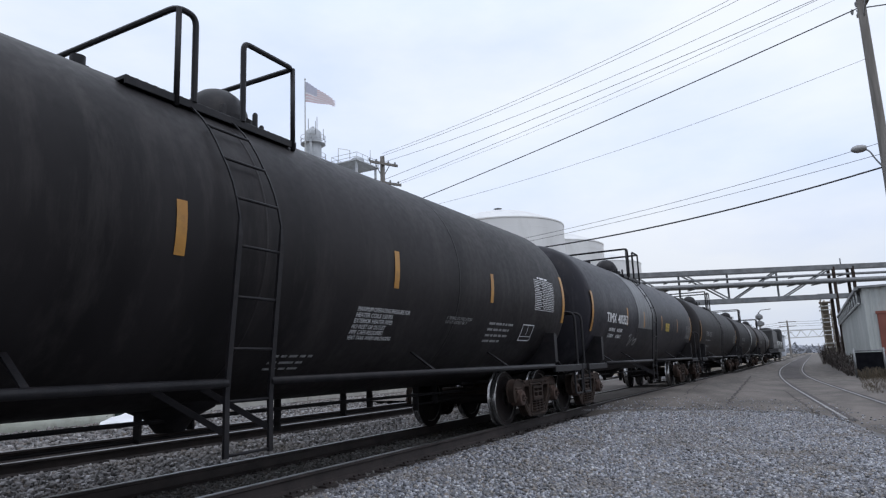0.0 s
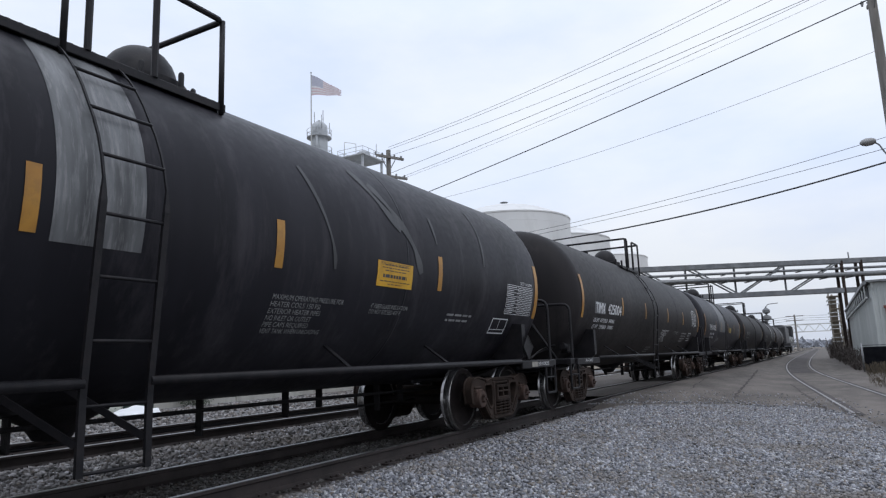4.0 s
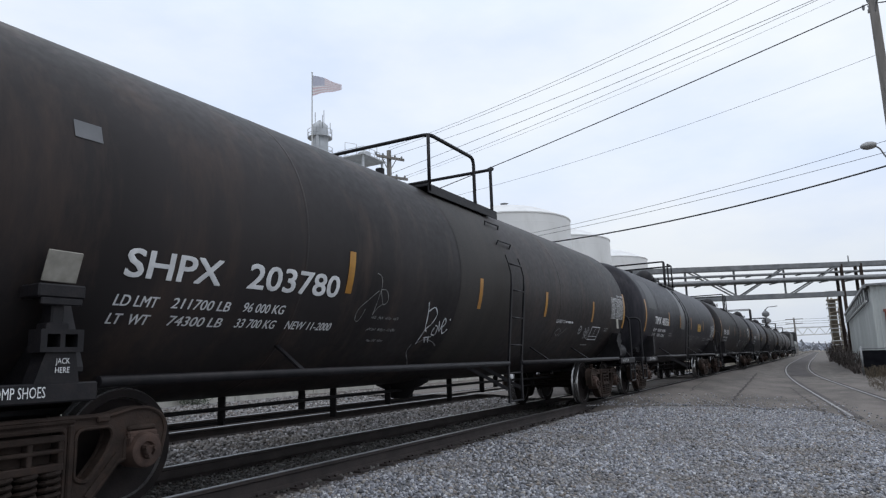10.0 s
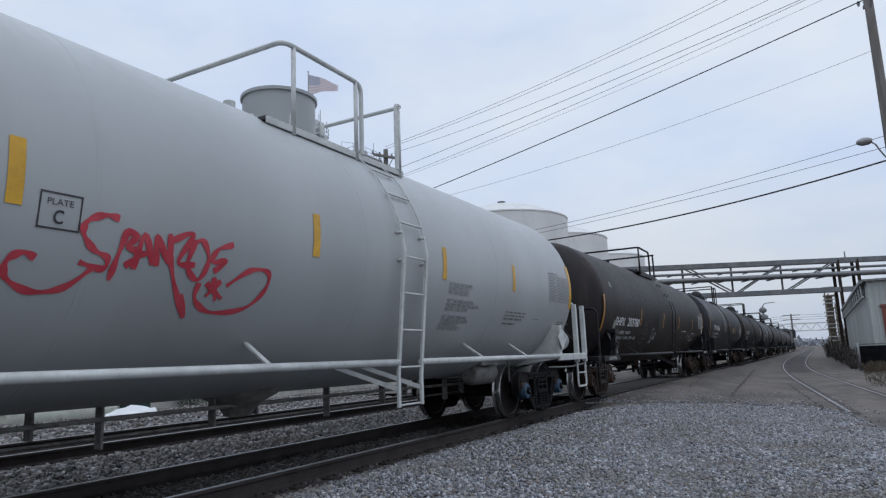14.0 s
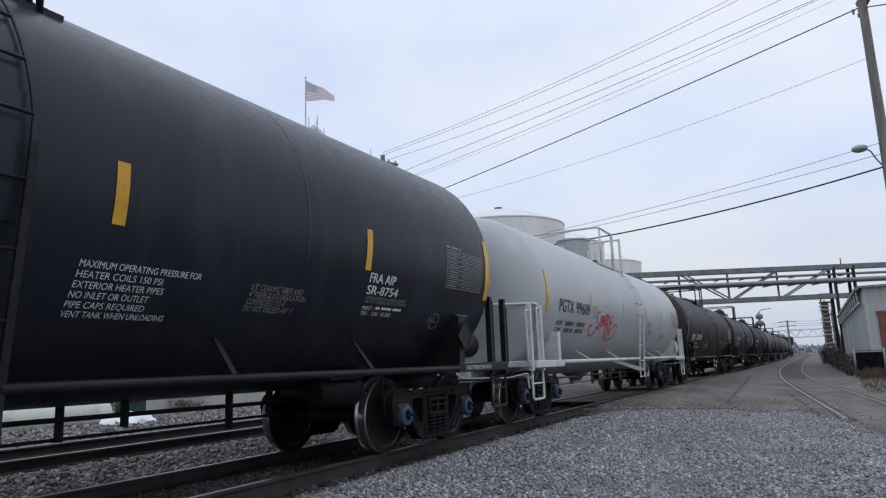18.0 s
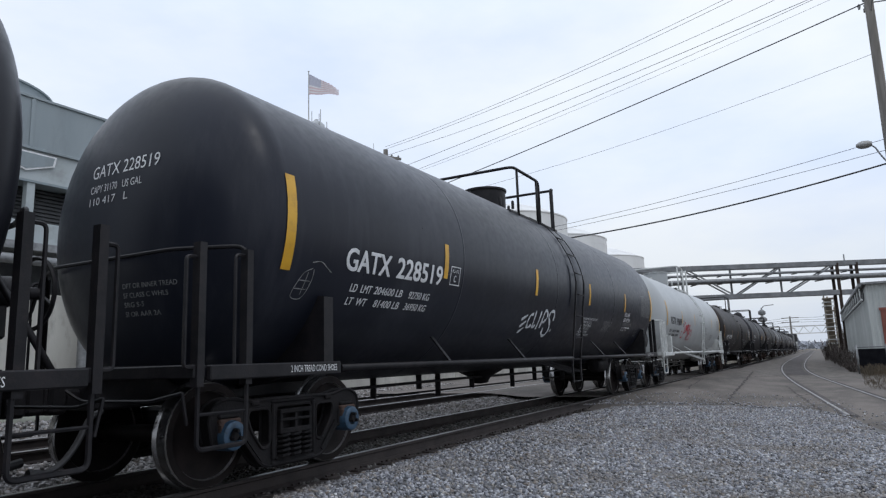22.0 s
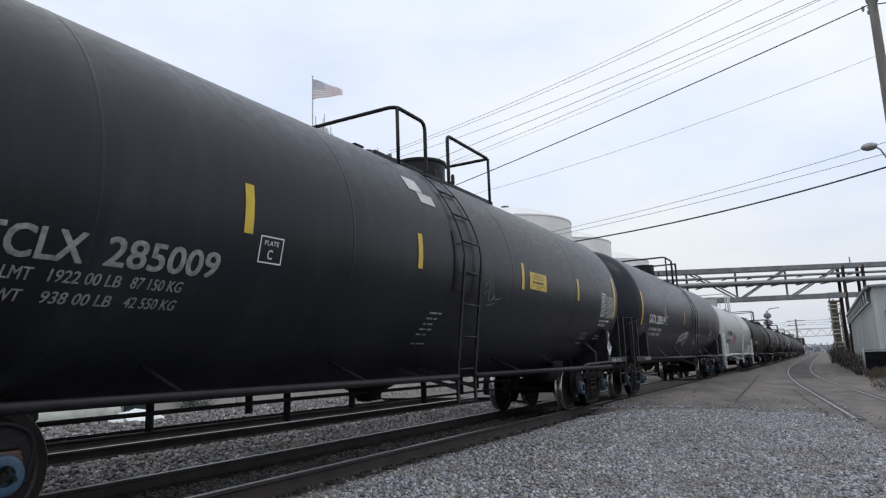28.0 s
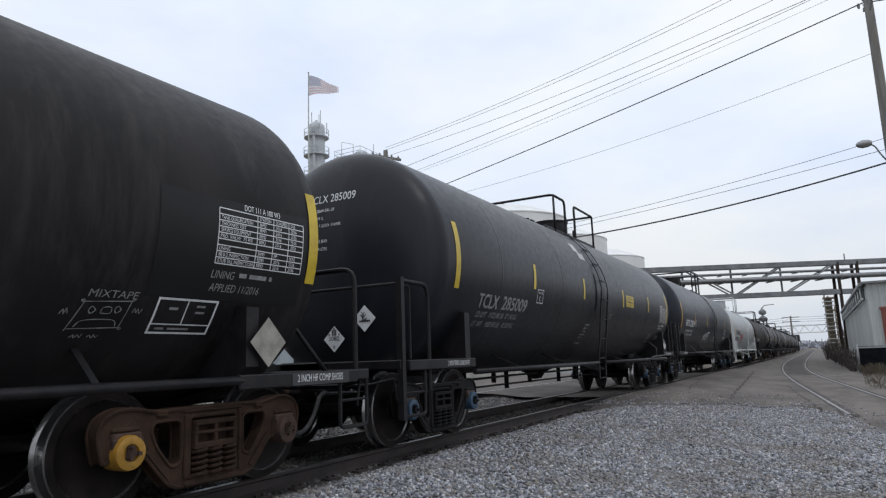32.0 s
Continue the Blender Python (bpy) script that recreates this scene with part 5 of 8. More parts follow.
def wheel(bm):
    r = WHEEL_R
    prof = [(-0.075, 0.0), (-0.09, 0.12), (-0.06, 0.14), (-0.02, 0.30), (-0.05, 0.375), (-0.072, 0.385), (-0.072, r - 0.008), (-0.06, r), (0.035, r + 0.004), (0.05, r + 0.02),
            (0.062, r + 0.028), (0.072, r + 0.015), (0.072, 0.385), (0.05, 0.375), (0.03, 0.30), (0.06, 0.14), (0.09, 0.12), (0.075, 0.0)]
    lathe(bm, prof, 48, "y")
    for f in bm.faces:
        rr = [math.hypot(v.co.x, v.co.z) for v in f.verts]
        # the ring inside the rim gets its highlight as a bright colour
        if min(rr) > 0.374 and max(rr) < 0.386:
            f.material_index = 2
        elif min(rr) > r - 0.0095:
            f.material_index = 2 if f.calc_center_median().y < -0.06 else 1


def axle(bm):
    lathe(bm, [(-1.1, 0.07), (-0.8, 0.085), (-0.3, 0.08), (0.3, 0.08), (0.8, 0.085), (1.1, 0.07)], 16, "y")


def bearing_cap(bm):
    """A bearing cup with a painted end ring and a dark bolted cap."""
    lathe(bm, [(-0.125, 0.055), (-0.15, 0.065), (-0.155, 0.10), (-0.145, 0.122), (-0.12, 0.13), (0.04, 0.13), (0.06, 0.1)], 28, "y")
    n = len(bm.faces)
    lathe(bm, [(-0.135, 0.07), (-0.165, 0.062), (-0.172, 0.05), (-0.172, 0.0)], 3, "y", smooth=False)
    for k in range(3):
        a = 2 * math.pi * k / 3
        lathe(bm, [(-0.195, 0.0), (-0.195, 0.017), (-0.15, 0.019)], 6, "y", (0.043 * math.cos(a), 0, 0.043 * math.sin(a)))
    bm.faces.ensure_lookup_table()
    for f in bm.faces[n:]:
        f.material_index = 1


def coupler(bm):
    box(bm, -0.5, 0.0, -0.09, 0.09, 0.74, 0.90, 0.02)
    box(bm, 0.0, 0.16, -0.16, 0.14, 0.70, 0.95, 0.03)
    box(bm, 0.14, 0.30, -0.16, -0.02, 0.71, 0.94, 0.03)
    box(bm, 0.16, 0.24, 0.06, 0.15, 0.71, 0.94, 0.03)


def brake_wheel(bm):
    pts = [(0, 0.28 * math.cos(a), 0.28 * math.sin(a)) for a in (k * math.pi / 16 for k in range(33))]
    pipe(bm, pts, 0.018, 6, cap=False)
    for k in range(4):
        a = k * math.pi / 2 + 0.4
        pipe(bm, [(0.03, 0, 0), (0.03, 0.14 * math.cos(a), 0.14 * math.sin(a)), (0, 0.28 * math.cos(a), 0.28 * math.sin(a))], 0.014, 5)
    lathe(bm, [(-0.05, 0.05), (0.06, 0.05), (0.06, 0)], 12, "x")


def brake_housing(bm):
    lathe(bm, [(-0.1, 0.0), (-0.1, 0.07), (-0.06, 0.11), (0.06, 0.12), (0.1, 0.08), (0.16, 0.06), (0.16, 0.0)], 20, "x")
    box(bm, -0.08, 0.04, -0.06, 0.06, -0.36, -0.1, 0.02)


def air_hose(bm):
    pipe(bm, [(0, 0, 0.72), (0.10, 0.0, 0.68), (0.22, 0.0, 0.45), (0.34, 0.0, 0.32), (0.5, 0.0, 0.28)], 0.026, 8, 0.1)
    pipe(bm, [(0.46, 0, 0.28), (0.58, 0, 0.3)], 0.04, 8)


def grab(bm, x, y, z0, z1, off=-0.07):
    pipe(bm, [(x, y, z0), (x, y + off, z0), (x, y + off, z1), (x, y, z1)], 0.011, 6, 0.03)


def thicken(me, d):
    """Lays shifted coats of paint over flat letters, each a hair above the last, to make bold strokes."""
    bm = B()
    for k, (dx, dy) in enumerate(((-d, -d * 0.7), (d, -d * 0.7), (d, d * 0.7), (-d, d * 0.7))):
        n = len(bm.verts)
        bm.from_mesh(me)
        bm.verts.ensure_lookup_table()
        for v in bm.verts[n:]:
            v.co += Vector((dx, dy, 0.0007 * k))
    bm.to_mesh(me)
    bm.free()


class Car:
    """A tank car: x runs forward, z up from the rail head, the near side is -y."""

    def __init__(self, spec):
        self.s = spec
        self.R, self.zc, self.half = spec["R"], spec["zc"], spec["span"] / 2
        self.root = thing("tank_car", None, None, spec["label"], "tank car", "train of tank cars")
        self.fm = M[spec["frame"]]
        self.fk = spec["frame"]
        self.tm = M[spec["truck"]]
        self.um = M["frame_grey" if spec["frame"] == "frame_white" else "truck_black"]
        self.tk = spec["truck"]
        self.wheelsets = []
        self.o = spec.get("datum", 0.0)

    # surface of the tank
    def at(self, x, th, lift=0.0):
        a = radians(th)
        r = self.R + lift
        return Vector((x, -r * math.cos(a), self.zc + r * math.sin(a)))

    def mark(self, x, th, lift=0.0):
        """A place on the tank, x taken from the lettering's datum."""
        return self.at(x - self.o, th + self.s.get("marks_up", 0.0), lift)

    def th(self, z):
        return math.degrees(math.asin(max(-1, min(1, (z - self.zc) / self.R))))

    def patch(self, bm, x0, x1, t0, t1, lift=0.004, shear=0.0):
        n = max(1, int(abs(t1 - t0) / 4))
        rows = [[bm.verts.new(self.mark(x + shear * k / n, t0 + (t1 - t0) * k / n, lift)) for x in (x0, x1)] for k in range(n + 1)]
        for a, b in zip(rows, rows[1:]):
            bm.faces.new((a[0], a[1], b[1], b[0])).smooth = True

    def band(self, name, x0, x1, material, t0=-89, t1=269, label="", lift=0.003):
        bm = B()
        n = 60
        rows = [[bm.verts.new(self.mark(x, t0 + (t1 - t0) * k / n, lift)) for x in (x0, (x0 + x1) / 2, x1)] for k in range(n + 1)]
        for a, b in zip(rows, rows[1:]):
            for k in range(2):
                bm.faces.new((a[k], a[k + 1], b[k + 1], b[k])).smooth = True
        part(name, bm, M[material], self.root, label)

    def wrap(self, me, x, th, lift=0.005):
        """Bends a flat mesh (x right, y up, its origin at x, th) round the tank."""
        bm = B()
        bm.from_mesh(me)
        ys = [v.co.y for v in bm.verts]
        y = min(ys) + 0.1
        while y < max(ys):
            bmesh.ops.bisect_plane(bm, geom=bm.verts[:] + bm.edges[:] + bm.faces[:], plane_co=(0, y, 0), plane_no=(0, 1, 0))
            y += 0.1
        for v in bm.verts:
            v.co = self.mark(x + v.co.x, th + math.degrees(v.co.y / self.R), lift + v.co.z)
        return bm

    def text(self, words, x, th, size, material="decal_white", width=0.8, bold=0.012, name="lettering", slant=0.0, lift=0.005, fit=0.0):
        """Painted words: x is their left end, th the angle of their baseline, size the height of capitals."""
        cu = bpy.data.curves.new("words", "FONT")
        cu.body, cu.size, cu.shear = words, size / 0.69, slant
        cu.resolution_u = 3
        ob = bpy.data.objects.new("words", cu)
        me = bpy.data.meshes.new_from_object(ob)
        bpy.data.objects.remove(ob)
        xs = [v.co.x for v in me.vertices]
        k = width if not fit else fit / (max(xs) - min(xs))
        x0 = min(xs)
        for v in me.vertices:
            v.co.x = (v.co.x - x0) * k
        if size > 0.07:
            thicken(me, size * (0.032 if size > 0.12 else 0.02))
        bm = self.wrap(me, x, th, lift)
        bpy.data.meshes.remove(me)
        part(name, bm, M[material], self.root)

    def head_text(self, words, y, z, size, end, material="decal_white", width=0.8, bold=0.012, fit=0.0):
        """Words on the tank's end: y runs to the reader's right, measured from the car's middle."""
        cu = bpy.data.curves.new("words", "FONT")
        cu.body, cu.size = words, size / 0.69
        cu.resolution_u = 3
        ob = bpy.data.objects.new("words", cu)
        me = bpy.data.meshes.new_from_object(ob)
        bpy.data.objects.remove(ob)
        xs = [v.co.x for v in me.vertices]
        k = width if not fit else fit / (max(xs) - min(xs))
        bm = B()
        bm.from_mesh(me)
        bpy.data.meshes.remove(me)
        for v in bm.verts:
            u, w = (v.co.x - min(xs)) * k + y, z + v.co.y
            v.co = self.on_head(-u if end < 0 else u, w, end)
        part("lettering", bm, M[material], self.root)

    def head_x(self, r):
        """How far the elliptical head stands out of the shell's end, at a distance r from the axis."""
        return self.depth * math.sqrt(max(0.0, 1 - (r / self.R) ** self.full))

    def on_head(self, y, z, end, lift=0.006):
        return Vector((end * (self.cyls[end] + self.head_x(min(self.R, math.hypot(y, z - self.zc))) + lift), y, z))

    def bars(self, x, th, rows, material="decal_faint", size=0.05, pitch=1.75, seed=1, name="stencil_lines", slant=0.0):
        """Lines of writing too small to read, as rows of word-long bars."""
        rnd = random.Random(seed)
        bm = B()
        dth = math.degrees(size / self.R)
        for i, length in enumerate(rows):
            t1 = th - i * dth * pitch
            u = x - slant * i
            while u < x + length - slant * i - 0.03:
                w = min(rnd.uniform(0.06, 0.22), x + length - slant * i - u)
                self.patch(bm, u, u + w, t1 - dth * 0.62, t1, 0.005)
                u += w + 0.035
        part(name, bm, M[material], self.root)

    def table(self, x0, x1, t0, t1, material="decal_white", rows=8, cols=5, words=()):
        """A ruled inspection table; words holds each row's entries where they can be read."""
        bm = B()
        w = 0.008
        dt = math.degrees(w / self.R)
        for i in range(rows + 1):
            t = t0 + (t1 - t0) * i / rows
            self.patch(bm, x0, x1, t - dt / 2, t + dt / 2, 0.0055)
        for f in [0, 0.42] + [0.42 + 0.58 * k / (cols - 1) for k in range(1, cols)]:
            x = x0 + (x1 - x0) * f
            self.patch(bm, x - w / 2, x + w / 2, t0, t1, 0.005)
        rnd = random.Random(3)
        for i in range(rows):
            if words:
                base = t1 + (t0 - t1) * (i + 0.78) / rows
                for k, entry in enumerate(words[i]):
                    a = x0 + (x1 - x0) * (0.42 + 0.58 * (k - 0.88) / (cols - 1) if k else 0.02)
                    room = (x1 - x0) * (0.58 / (cols - 1) * 0.76 if k else 0.38)
                    if entry:
                        self.text(entry, a, base, 0.029, material, fit=min(room, 0.019 * len(entry)), bold=0.004, name="table_print", lift=0.0062)
                continue
            tb = t0 + (t1 - t0) * (i + 0.40) / rows
            tt = t0 + (t1 - t0) * (i + 0.60) / rows
            self.patch(bm, x0 + 0.03, x0 + (x1 - x0) * rnd.uniform(0.25, 0.38), tb, tt, 0.0045)
            for k in range(cols - 1):
                a = x0 + (x1 - x0) * (0.42 + 0.58 * (k + 0.2) / (cols - 1))
                self.patch(bm, a, a + (x1 - x0) * 0.58 / (cols - 1) * 0.6, tb, tt, 0.0045)
        part("inspection_table", bm, M[material], self.root, "ruled white inspection table")

    def strokes(self, lines, width, material, name="graffiti", label="", lift=0.006):
        """Spray strokes: polylines of (x, th) swept as flat ribbons on the tank."""
        bm = B()
        for pts in lines:
            sm = []
            for i in range(len(pts) - 1):
                p0, p1, p2, p3 = (pts[max(0, min(len(pts) - 1, i + k))] for k in (-1, 0, 1, 2))
                for j in range(6):
                    u = j / 6
                    sm.append(tuple(0.5 * (2 * p1[c] + (p2[c] - p0[c]) * u + (2 * p0[c] - 5 * p1[c] + 4 * p2[c] - p3[c]) * u * u + (3 * p1[c] - p0[c] - 3 * p2[c] + p3[c]) * u ** 3) for c in (0, 1)))
            sm.append(pts[-1])
            k = math.radians(self.R)
            prev = None
            for i, p in enumerate(sm):
                a, b = sm[max(0, i - 1)], sm[min(len(sm) - 1, i + 1)]
                dx, dy = b[0] - a[0], (b[1] - a[1]) * k
                q = math.hypot(dx, dy) or 1
                w = width / 2 * (0.75 + 0.25 * math.sin(i * 0.9))
                nx, ny = -dy / q * w, dx / q * w / k
                row = [bm.verts.new(self.mark(p[0] + nx * s, p[1] + ny * s, lift)) for s in (-1, 1)]
                if prev:
                    bm.faces.new((prev[0], prev[1], row[1], row[0]))
                prev = row
        part(name, bm, M[material], self.root, label)

    def build(self):
        s, R, zc = self.s, self.R, self.zc
        self.depth = s.get("dish", 0.40) * R
        self.full = s.get("full", 3.5 if s.get("rails", "hoop") == "hoop" else 2.6)
        self.cyl = cyl = self.half + s.get("swell", -0.03 if s.get("rails", "hoop") == "hoop" else 0.08) - 0.06
        self.cyls = {-1: cyl, 1: cyl + s.get("lead", 0.0)}
        bm = B()
        radii = [R * math.sin(math.pi / 2 * k / 18) for k in range(19)]
        head = [(self.head_x(r), r) for r in radii]
        prof = [(-cyl - u, r) for u, r in head]
        prof += [(-cyl + (cyl + self.cyls[1]) * k / 10, R) for k in range(1, 10)]
        prof += [(self.cyls[1] + u, r) for u, r in head[::-1]]
        lathe(bm, prof, 80, "x", (0, 0, zc))
        part("tank_shell", bm, M[s["paint"]], self.root)
        for x in (q - self.o for q in s.get("seams", ())):
            bm = B()
            lathe(bm, [(x - 0.03, R - 0.01), (x - 0.015, R + 0.0018), (x + 0.015, R + 0.0018), (x + 0.03, R - 0.01)], 80, "x", (0, 0, zc))
            part("weld_seam", bm, M[s["paint"]], self.root)
        for x, t1, t0, w in s["stripes"]:
            bm = B()
            self.patch(bm, x - w / 2, x + w / 2, t0, t1, 0.006)
            part("reflective_stripe", bm, M[s["tape"]], self.root, "vertical yellow reflective stripe")
            if not s.get("far"):
                bm = B()
                self.patch(bm, x - w / 2, x + w / 2, 180 - t0, 180 - t1, 0.006)
                part("reflective_stripe", bm, M[s["tape"]], self.root)
        self.running_gear()
        self.ends()
        self.sides()
        self.top()
        return self

    def running_gear(self):
        s = self.s
        tx = self.half - s.get("inset", 0.5)
        self.tx = tx
        self.txs = {-1: tx, 1: self.half - s.get("inset_lead", s.get("inset", 0.5))}
        caps = s.get("caps", "cap_rust")
        for e in (-1, 1):
            tx = self.txs[e]
            for side in (-1, 1):
                part("side_frame", shared("side_frame|" + self.tk, side_frame, self.tm), None, self.root, at=pose(e * tx, side * 1.0, 0, 0, 0, 0 if side < 0 else 180))
                for k in (-0.838, 0.838):
                    part("bearing_adapter", shared("bearing_adapter", bearing_adapter, M["cap_rust"]), None, self.root, at=pose(e * tx + k, side * 1.0, 0, 0, 0, 0 if side < 0 else 180))
                for k in (-0.155, 0.0, 0.155):
                    for yy in (-0.075, 0.07):
                        part("spring", shared("spring|" + self.tk, spring, self.tm), None, self.root, at=(e * tx + k, side * (1.0 + yy), 0))
            part("truck_bolster", shared("truck_bolster|" + self.tk, bolster, self.tm), None, self.root, at=(e * tx, 0, 0))
            for k in (-0.838, 0.838):
                ax = part("wheelset", shared("wheelset", axle, M["wheel"]), None, self.root, at=(e * tx + k, 0, WHEEL_R))
                cap = s.get("odd_cap", caps) if e > 0 and k < 0 else caps
                for side in (-1, 1):
                    part("wheel", shared("wheel", wheel, [M["wheel"], M["tread"], M["rim_edge"]]), None, ax, at=pose(0, side * 0.755, 0, 0, 0, 0 if side < 0 else 180))
                    part("bearing_cap", shared("bearing_cap|" + cap, bearing_cap, [M[cap], M["truck_black"] if cap == "cap_blue" else M["cap_rust"]]), None, ax, at=pose(0, side * 1.0, 0, 0, 0, 0 if side < 0 else 180))
                self.wheelsets.append((ax, e * tx + k))
            # brake beam and shoes
            bm = B()
            for k in (-0.38, 0.38):
                pipe(bm, [(e * tx + k, -0.8, 0.38), (e * tx + k, 0.8, 0.38)], 0.035, 6)
                for y in (-0.76, 0.76):
                    box(bm, e * tx + k * 1.02 - 0.04, e * tx + k * 1.02 + 0.04, y - 0.06, y + 0.06, 0.3, 0.58, 0.01)
            part("brake_beam", bm, self.tm, self.root)

    def ends(self):
        s, R, zc = self.s, self.R, self.zc
        tx, cyl = self.tx, self.cyl
        usual = self.half + 0.83
        a, b = s.get("xe", (None, None))
        self.xes = {-1: usual if a is None else abs(a - self.o), 1: usual if b is None else b - self.o}
        bottom = zc - R
        for e in (-1, 1):
            self.xe = xe = self.xes[e]
            tx = self.txs[e]
            bm = B()
            box(bm, min(e * (tx - 1.5), e * xe), max(e * (tx - 1.5), e * xe), -0.33, 0.33, 0.72, 1.08, 0.02)
            part("stub_sill", bm, self.fm, self.root)
            # body bolster with its upright webs either side of the tank
            for side in (-1, 1):
                bm = B()
                top = zc - R * 0.52
                web = s.get("web_" + ("rear" if e < 0 else "lead"), top + 0.10)
                wall = []
                for x in (e * tx - 0.07, e * tx + 0.07):
                    pts = [(side * 0.33, 0.82), (side * 1.42, 0.98), (side * 1.5, 1.05), (side * 1.5, web), (side * R * 0.86, top + 0.12)]
                    pts += [(side * R * math.sin(a), zc - R * math.cos(a)) for a in (radians(d) for d in (56, 44, 30, 16))]
                    wall.append([bm.verts.new((x, y, z)) for y, z in pts])
                bm.faces.new(wall[0])
                bm.faces.new(wall[1][::-1])
                n = len(wall[0])
                for k in range(n):
                    bm.faces.new((wall[0][k], wall[0][(k + 1) % n], wall[1][(k + 1) % n], wall[1][k]))
                part("body_bolster", bm, self.fm, self.root)
            # end and side sills, deck
            xi = tx + 0.1
            lo = 0.865 if s.get("rails", "hoop") == "hoop" else 0.945
            out = 0.14 if s.get("rails", "hoop") == "hoop" else 0.0
            bm = B()
            a, b = sorted((e * (xe - 0.12), e * (xe + out)))
            box(bm, a, b, -1.48, 1.48, lo + 0.02, lo + 0.125, 0.01)
            part("end_sill", bm, self.fm, self.root)
            for side in (-1, 1):
                bm = B()
                a, b = sorted((e * (xi - 0.26), e * (xe - 0.125)))
                box(bm, a, b, side * 1.5 - 0.03, side * 1.5 + 0.03, lo, lo + 0.12, 0.01)
                part("side_sill", bm, self.fm, self.root)
            bm = B()
            a, b = sorted((e * (xe - 0.125), e * (xe - 0.62)))
            box(bm, a, b, -1.44, 1.44, lo + 0.1, lo + 0.118)
            part("end_platform", bm, self.fm, self.root)
            part("coupler", shared("coupler|" + self.tk, coupler, self.tm), None, self.root, at=pose(e * (xe + 0.12), 0, 0, 0, 0, 0 if e > 0 else 180))
            part("air_hose", shared("air_hose", air_hose, M["cable"]), None, self.root, at=pose(e * (xe - 0.02), e * 0.38, 0, 0, 0, 0 if e > 0 else 180))
            # uncoupling lever
            bm = B()
            pipe(bm, [(e * (xe + 0.05), -1.42, 0.86), (e * (xe + 0.08), -1.1, 0.80), (e * (xe + 0.08), -0.25, 0.80), (e * (xe + 0.2), -0.05, 0.96)], 0.014, 6, 0.06)
            pipe(bm, [(e * (xe - 0.0), -1.42, 0.62), (e * (xe + 0.05), -1.42, 0.86)], 0.014, 6)
            part("uncoupling_lever", bm, self.fm, self.root)
            self.end_rails(e)
            # step stirrups under the corner
            for side in (-1, 1):
                bm = B()
                y = side * 1.46
                wide, low = (0.5, 0.43) if s.get("rails", "hoop") == "hoop" else (0.56, 0.43)
                out = 0.11 if s.get("rails", "hoop") == "hoop" else -0.06
                a, b = e * (xe + out), e * (xe + out - wide + 0.06)
                pipe(bm, [(a, y, 0.95), (a, y, low), (b, y, low), (b, y, 0.95)], 0.02, 6, 0.06)
                pipe(bm, [(a, y, low + 0.26), (b, y, low + 0.26)], 0.014, 6)
                part("step", bm, self.fm, self.root)
            if not s.get("far") and s.get("rails", "hoop") != "posts" and not (s.get("rails") == "swept" and e < 0):
                # brake rod hangers and diagonal stays on the end
                for side in (-1, 1):
                    bm = B()
                    pipe(bm, [(e * (xe - 0.12), side * 1.12, lo + 0.1), self.on_head(side * 0.42, zc - R * 0.2, e, -0.02)], 0.027, 6)
                    part("end_stay", bm, self.fm, self.root)

    def end_rails(self, e):
        s, xe = self.s, self.xe
        kind = s.get("rails", "hoop")
        if kind == "hoop":
            bm = B()
            x, top = e * (xe - 0.06), 2.03
            pipe(bm, [(x, -1.45, 0.97), (x, -1.45, top), (x, 1.45, top), (x, 1.45, 0.97)], 0.027, 8, 0.16)
            part("end_handrail", bm, self.fm, self.root)
            return
        # channel posts at the corners, a tall hoop or a side rail, and slim grab irons
        x, xh = e * (xe - 0.05), e * (xe - 0.55)
        swept = kind == "swept" and e < 0
        bm = B()
        if swept:
            pipe(bm, [(x, -1.42, 1.95), (x, 1.42, 1.95)], 0.02, 8)
        else:
            xm = e * (self.cyls[e] + self.depth + 0.05)
            pipe(bm, [(xh, -1.46, 1.8), (xh, -1.46, 2.06), (xm, -0.85, 2.06), (xm, 0.85, 2.06), (xh, 1.46, 2.06), (xh, 1.46, 1.8)], 0.02, 8, 0.13)
        part("end_handrail", bm, self.fm, self.root)
        for side in (-1, 1):
            y = side * 1.46
            rim = [(-0.034, -0.04), (0.034, -0.04), (0.034, 0.04), (0.022, 0.04), (0.022, -0.02), (-0.022, -0.02), (-0.022, 0.04), (-0.034, 0.04)]
            for px, z0 in ((x, 0.4),) if swept else ((x, 0.9), (xh, 0.9)):
                bm = B()
                lo, hi = ([bm.verts.new((px + u, y + v * -side, z)) for u, v in rim] for z in (z0, 2.02))
                bm.faces.new(lo)
                bm.faces.new(hi[::-1])
                for k in range(8):
                    bm.faces.new((lo[k], lo[(k + 1) % 8], hi[(k + 1) % 8], hi[k]))
                part("rail_post", bm, self.fm, self.root)
            bm = B()
            if swept:
                pipe(bm, [(x, y, 1.98), (x - e * 0.63, y, 1.98), (x - e * 0.63, y, 0.7)], 0.027, 8, 0.16)
                part("side_rail", bm, self.fm, self.root)
                bm = B()
                pipe(bm, [(x - e * 0.04, y, 1.93), (x - e * 0.2, y, 1.93), (x - e * 0.2, y, 1.08)], 0.014, 6, 0.06)
            else:
                pipe(bm, [(x + e * 0.04, y, 1.9), (x + e * 0.13, y, 1.9), (x + e * 0.13, y, 1.05), (x + e * 0.04, y, 1.05)], 0.017, 6, 0.05)
                part("grab_iron", bm, self.fm, self.root)
                bm = B()
                pipe(bm, [(xh + e * 0.03, y, 1.97), (xh + e * 0.13, y, 1.97), (xh + e * 0.13, y, 1.0), (xh + e * 0.03, y, 1.0)], 0.015, 6, 0.05)
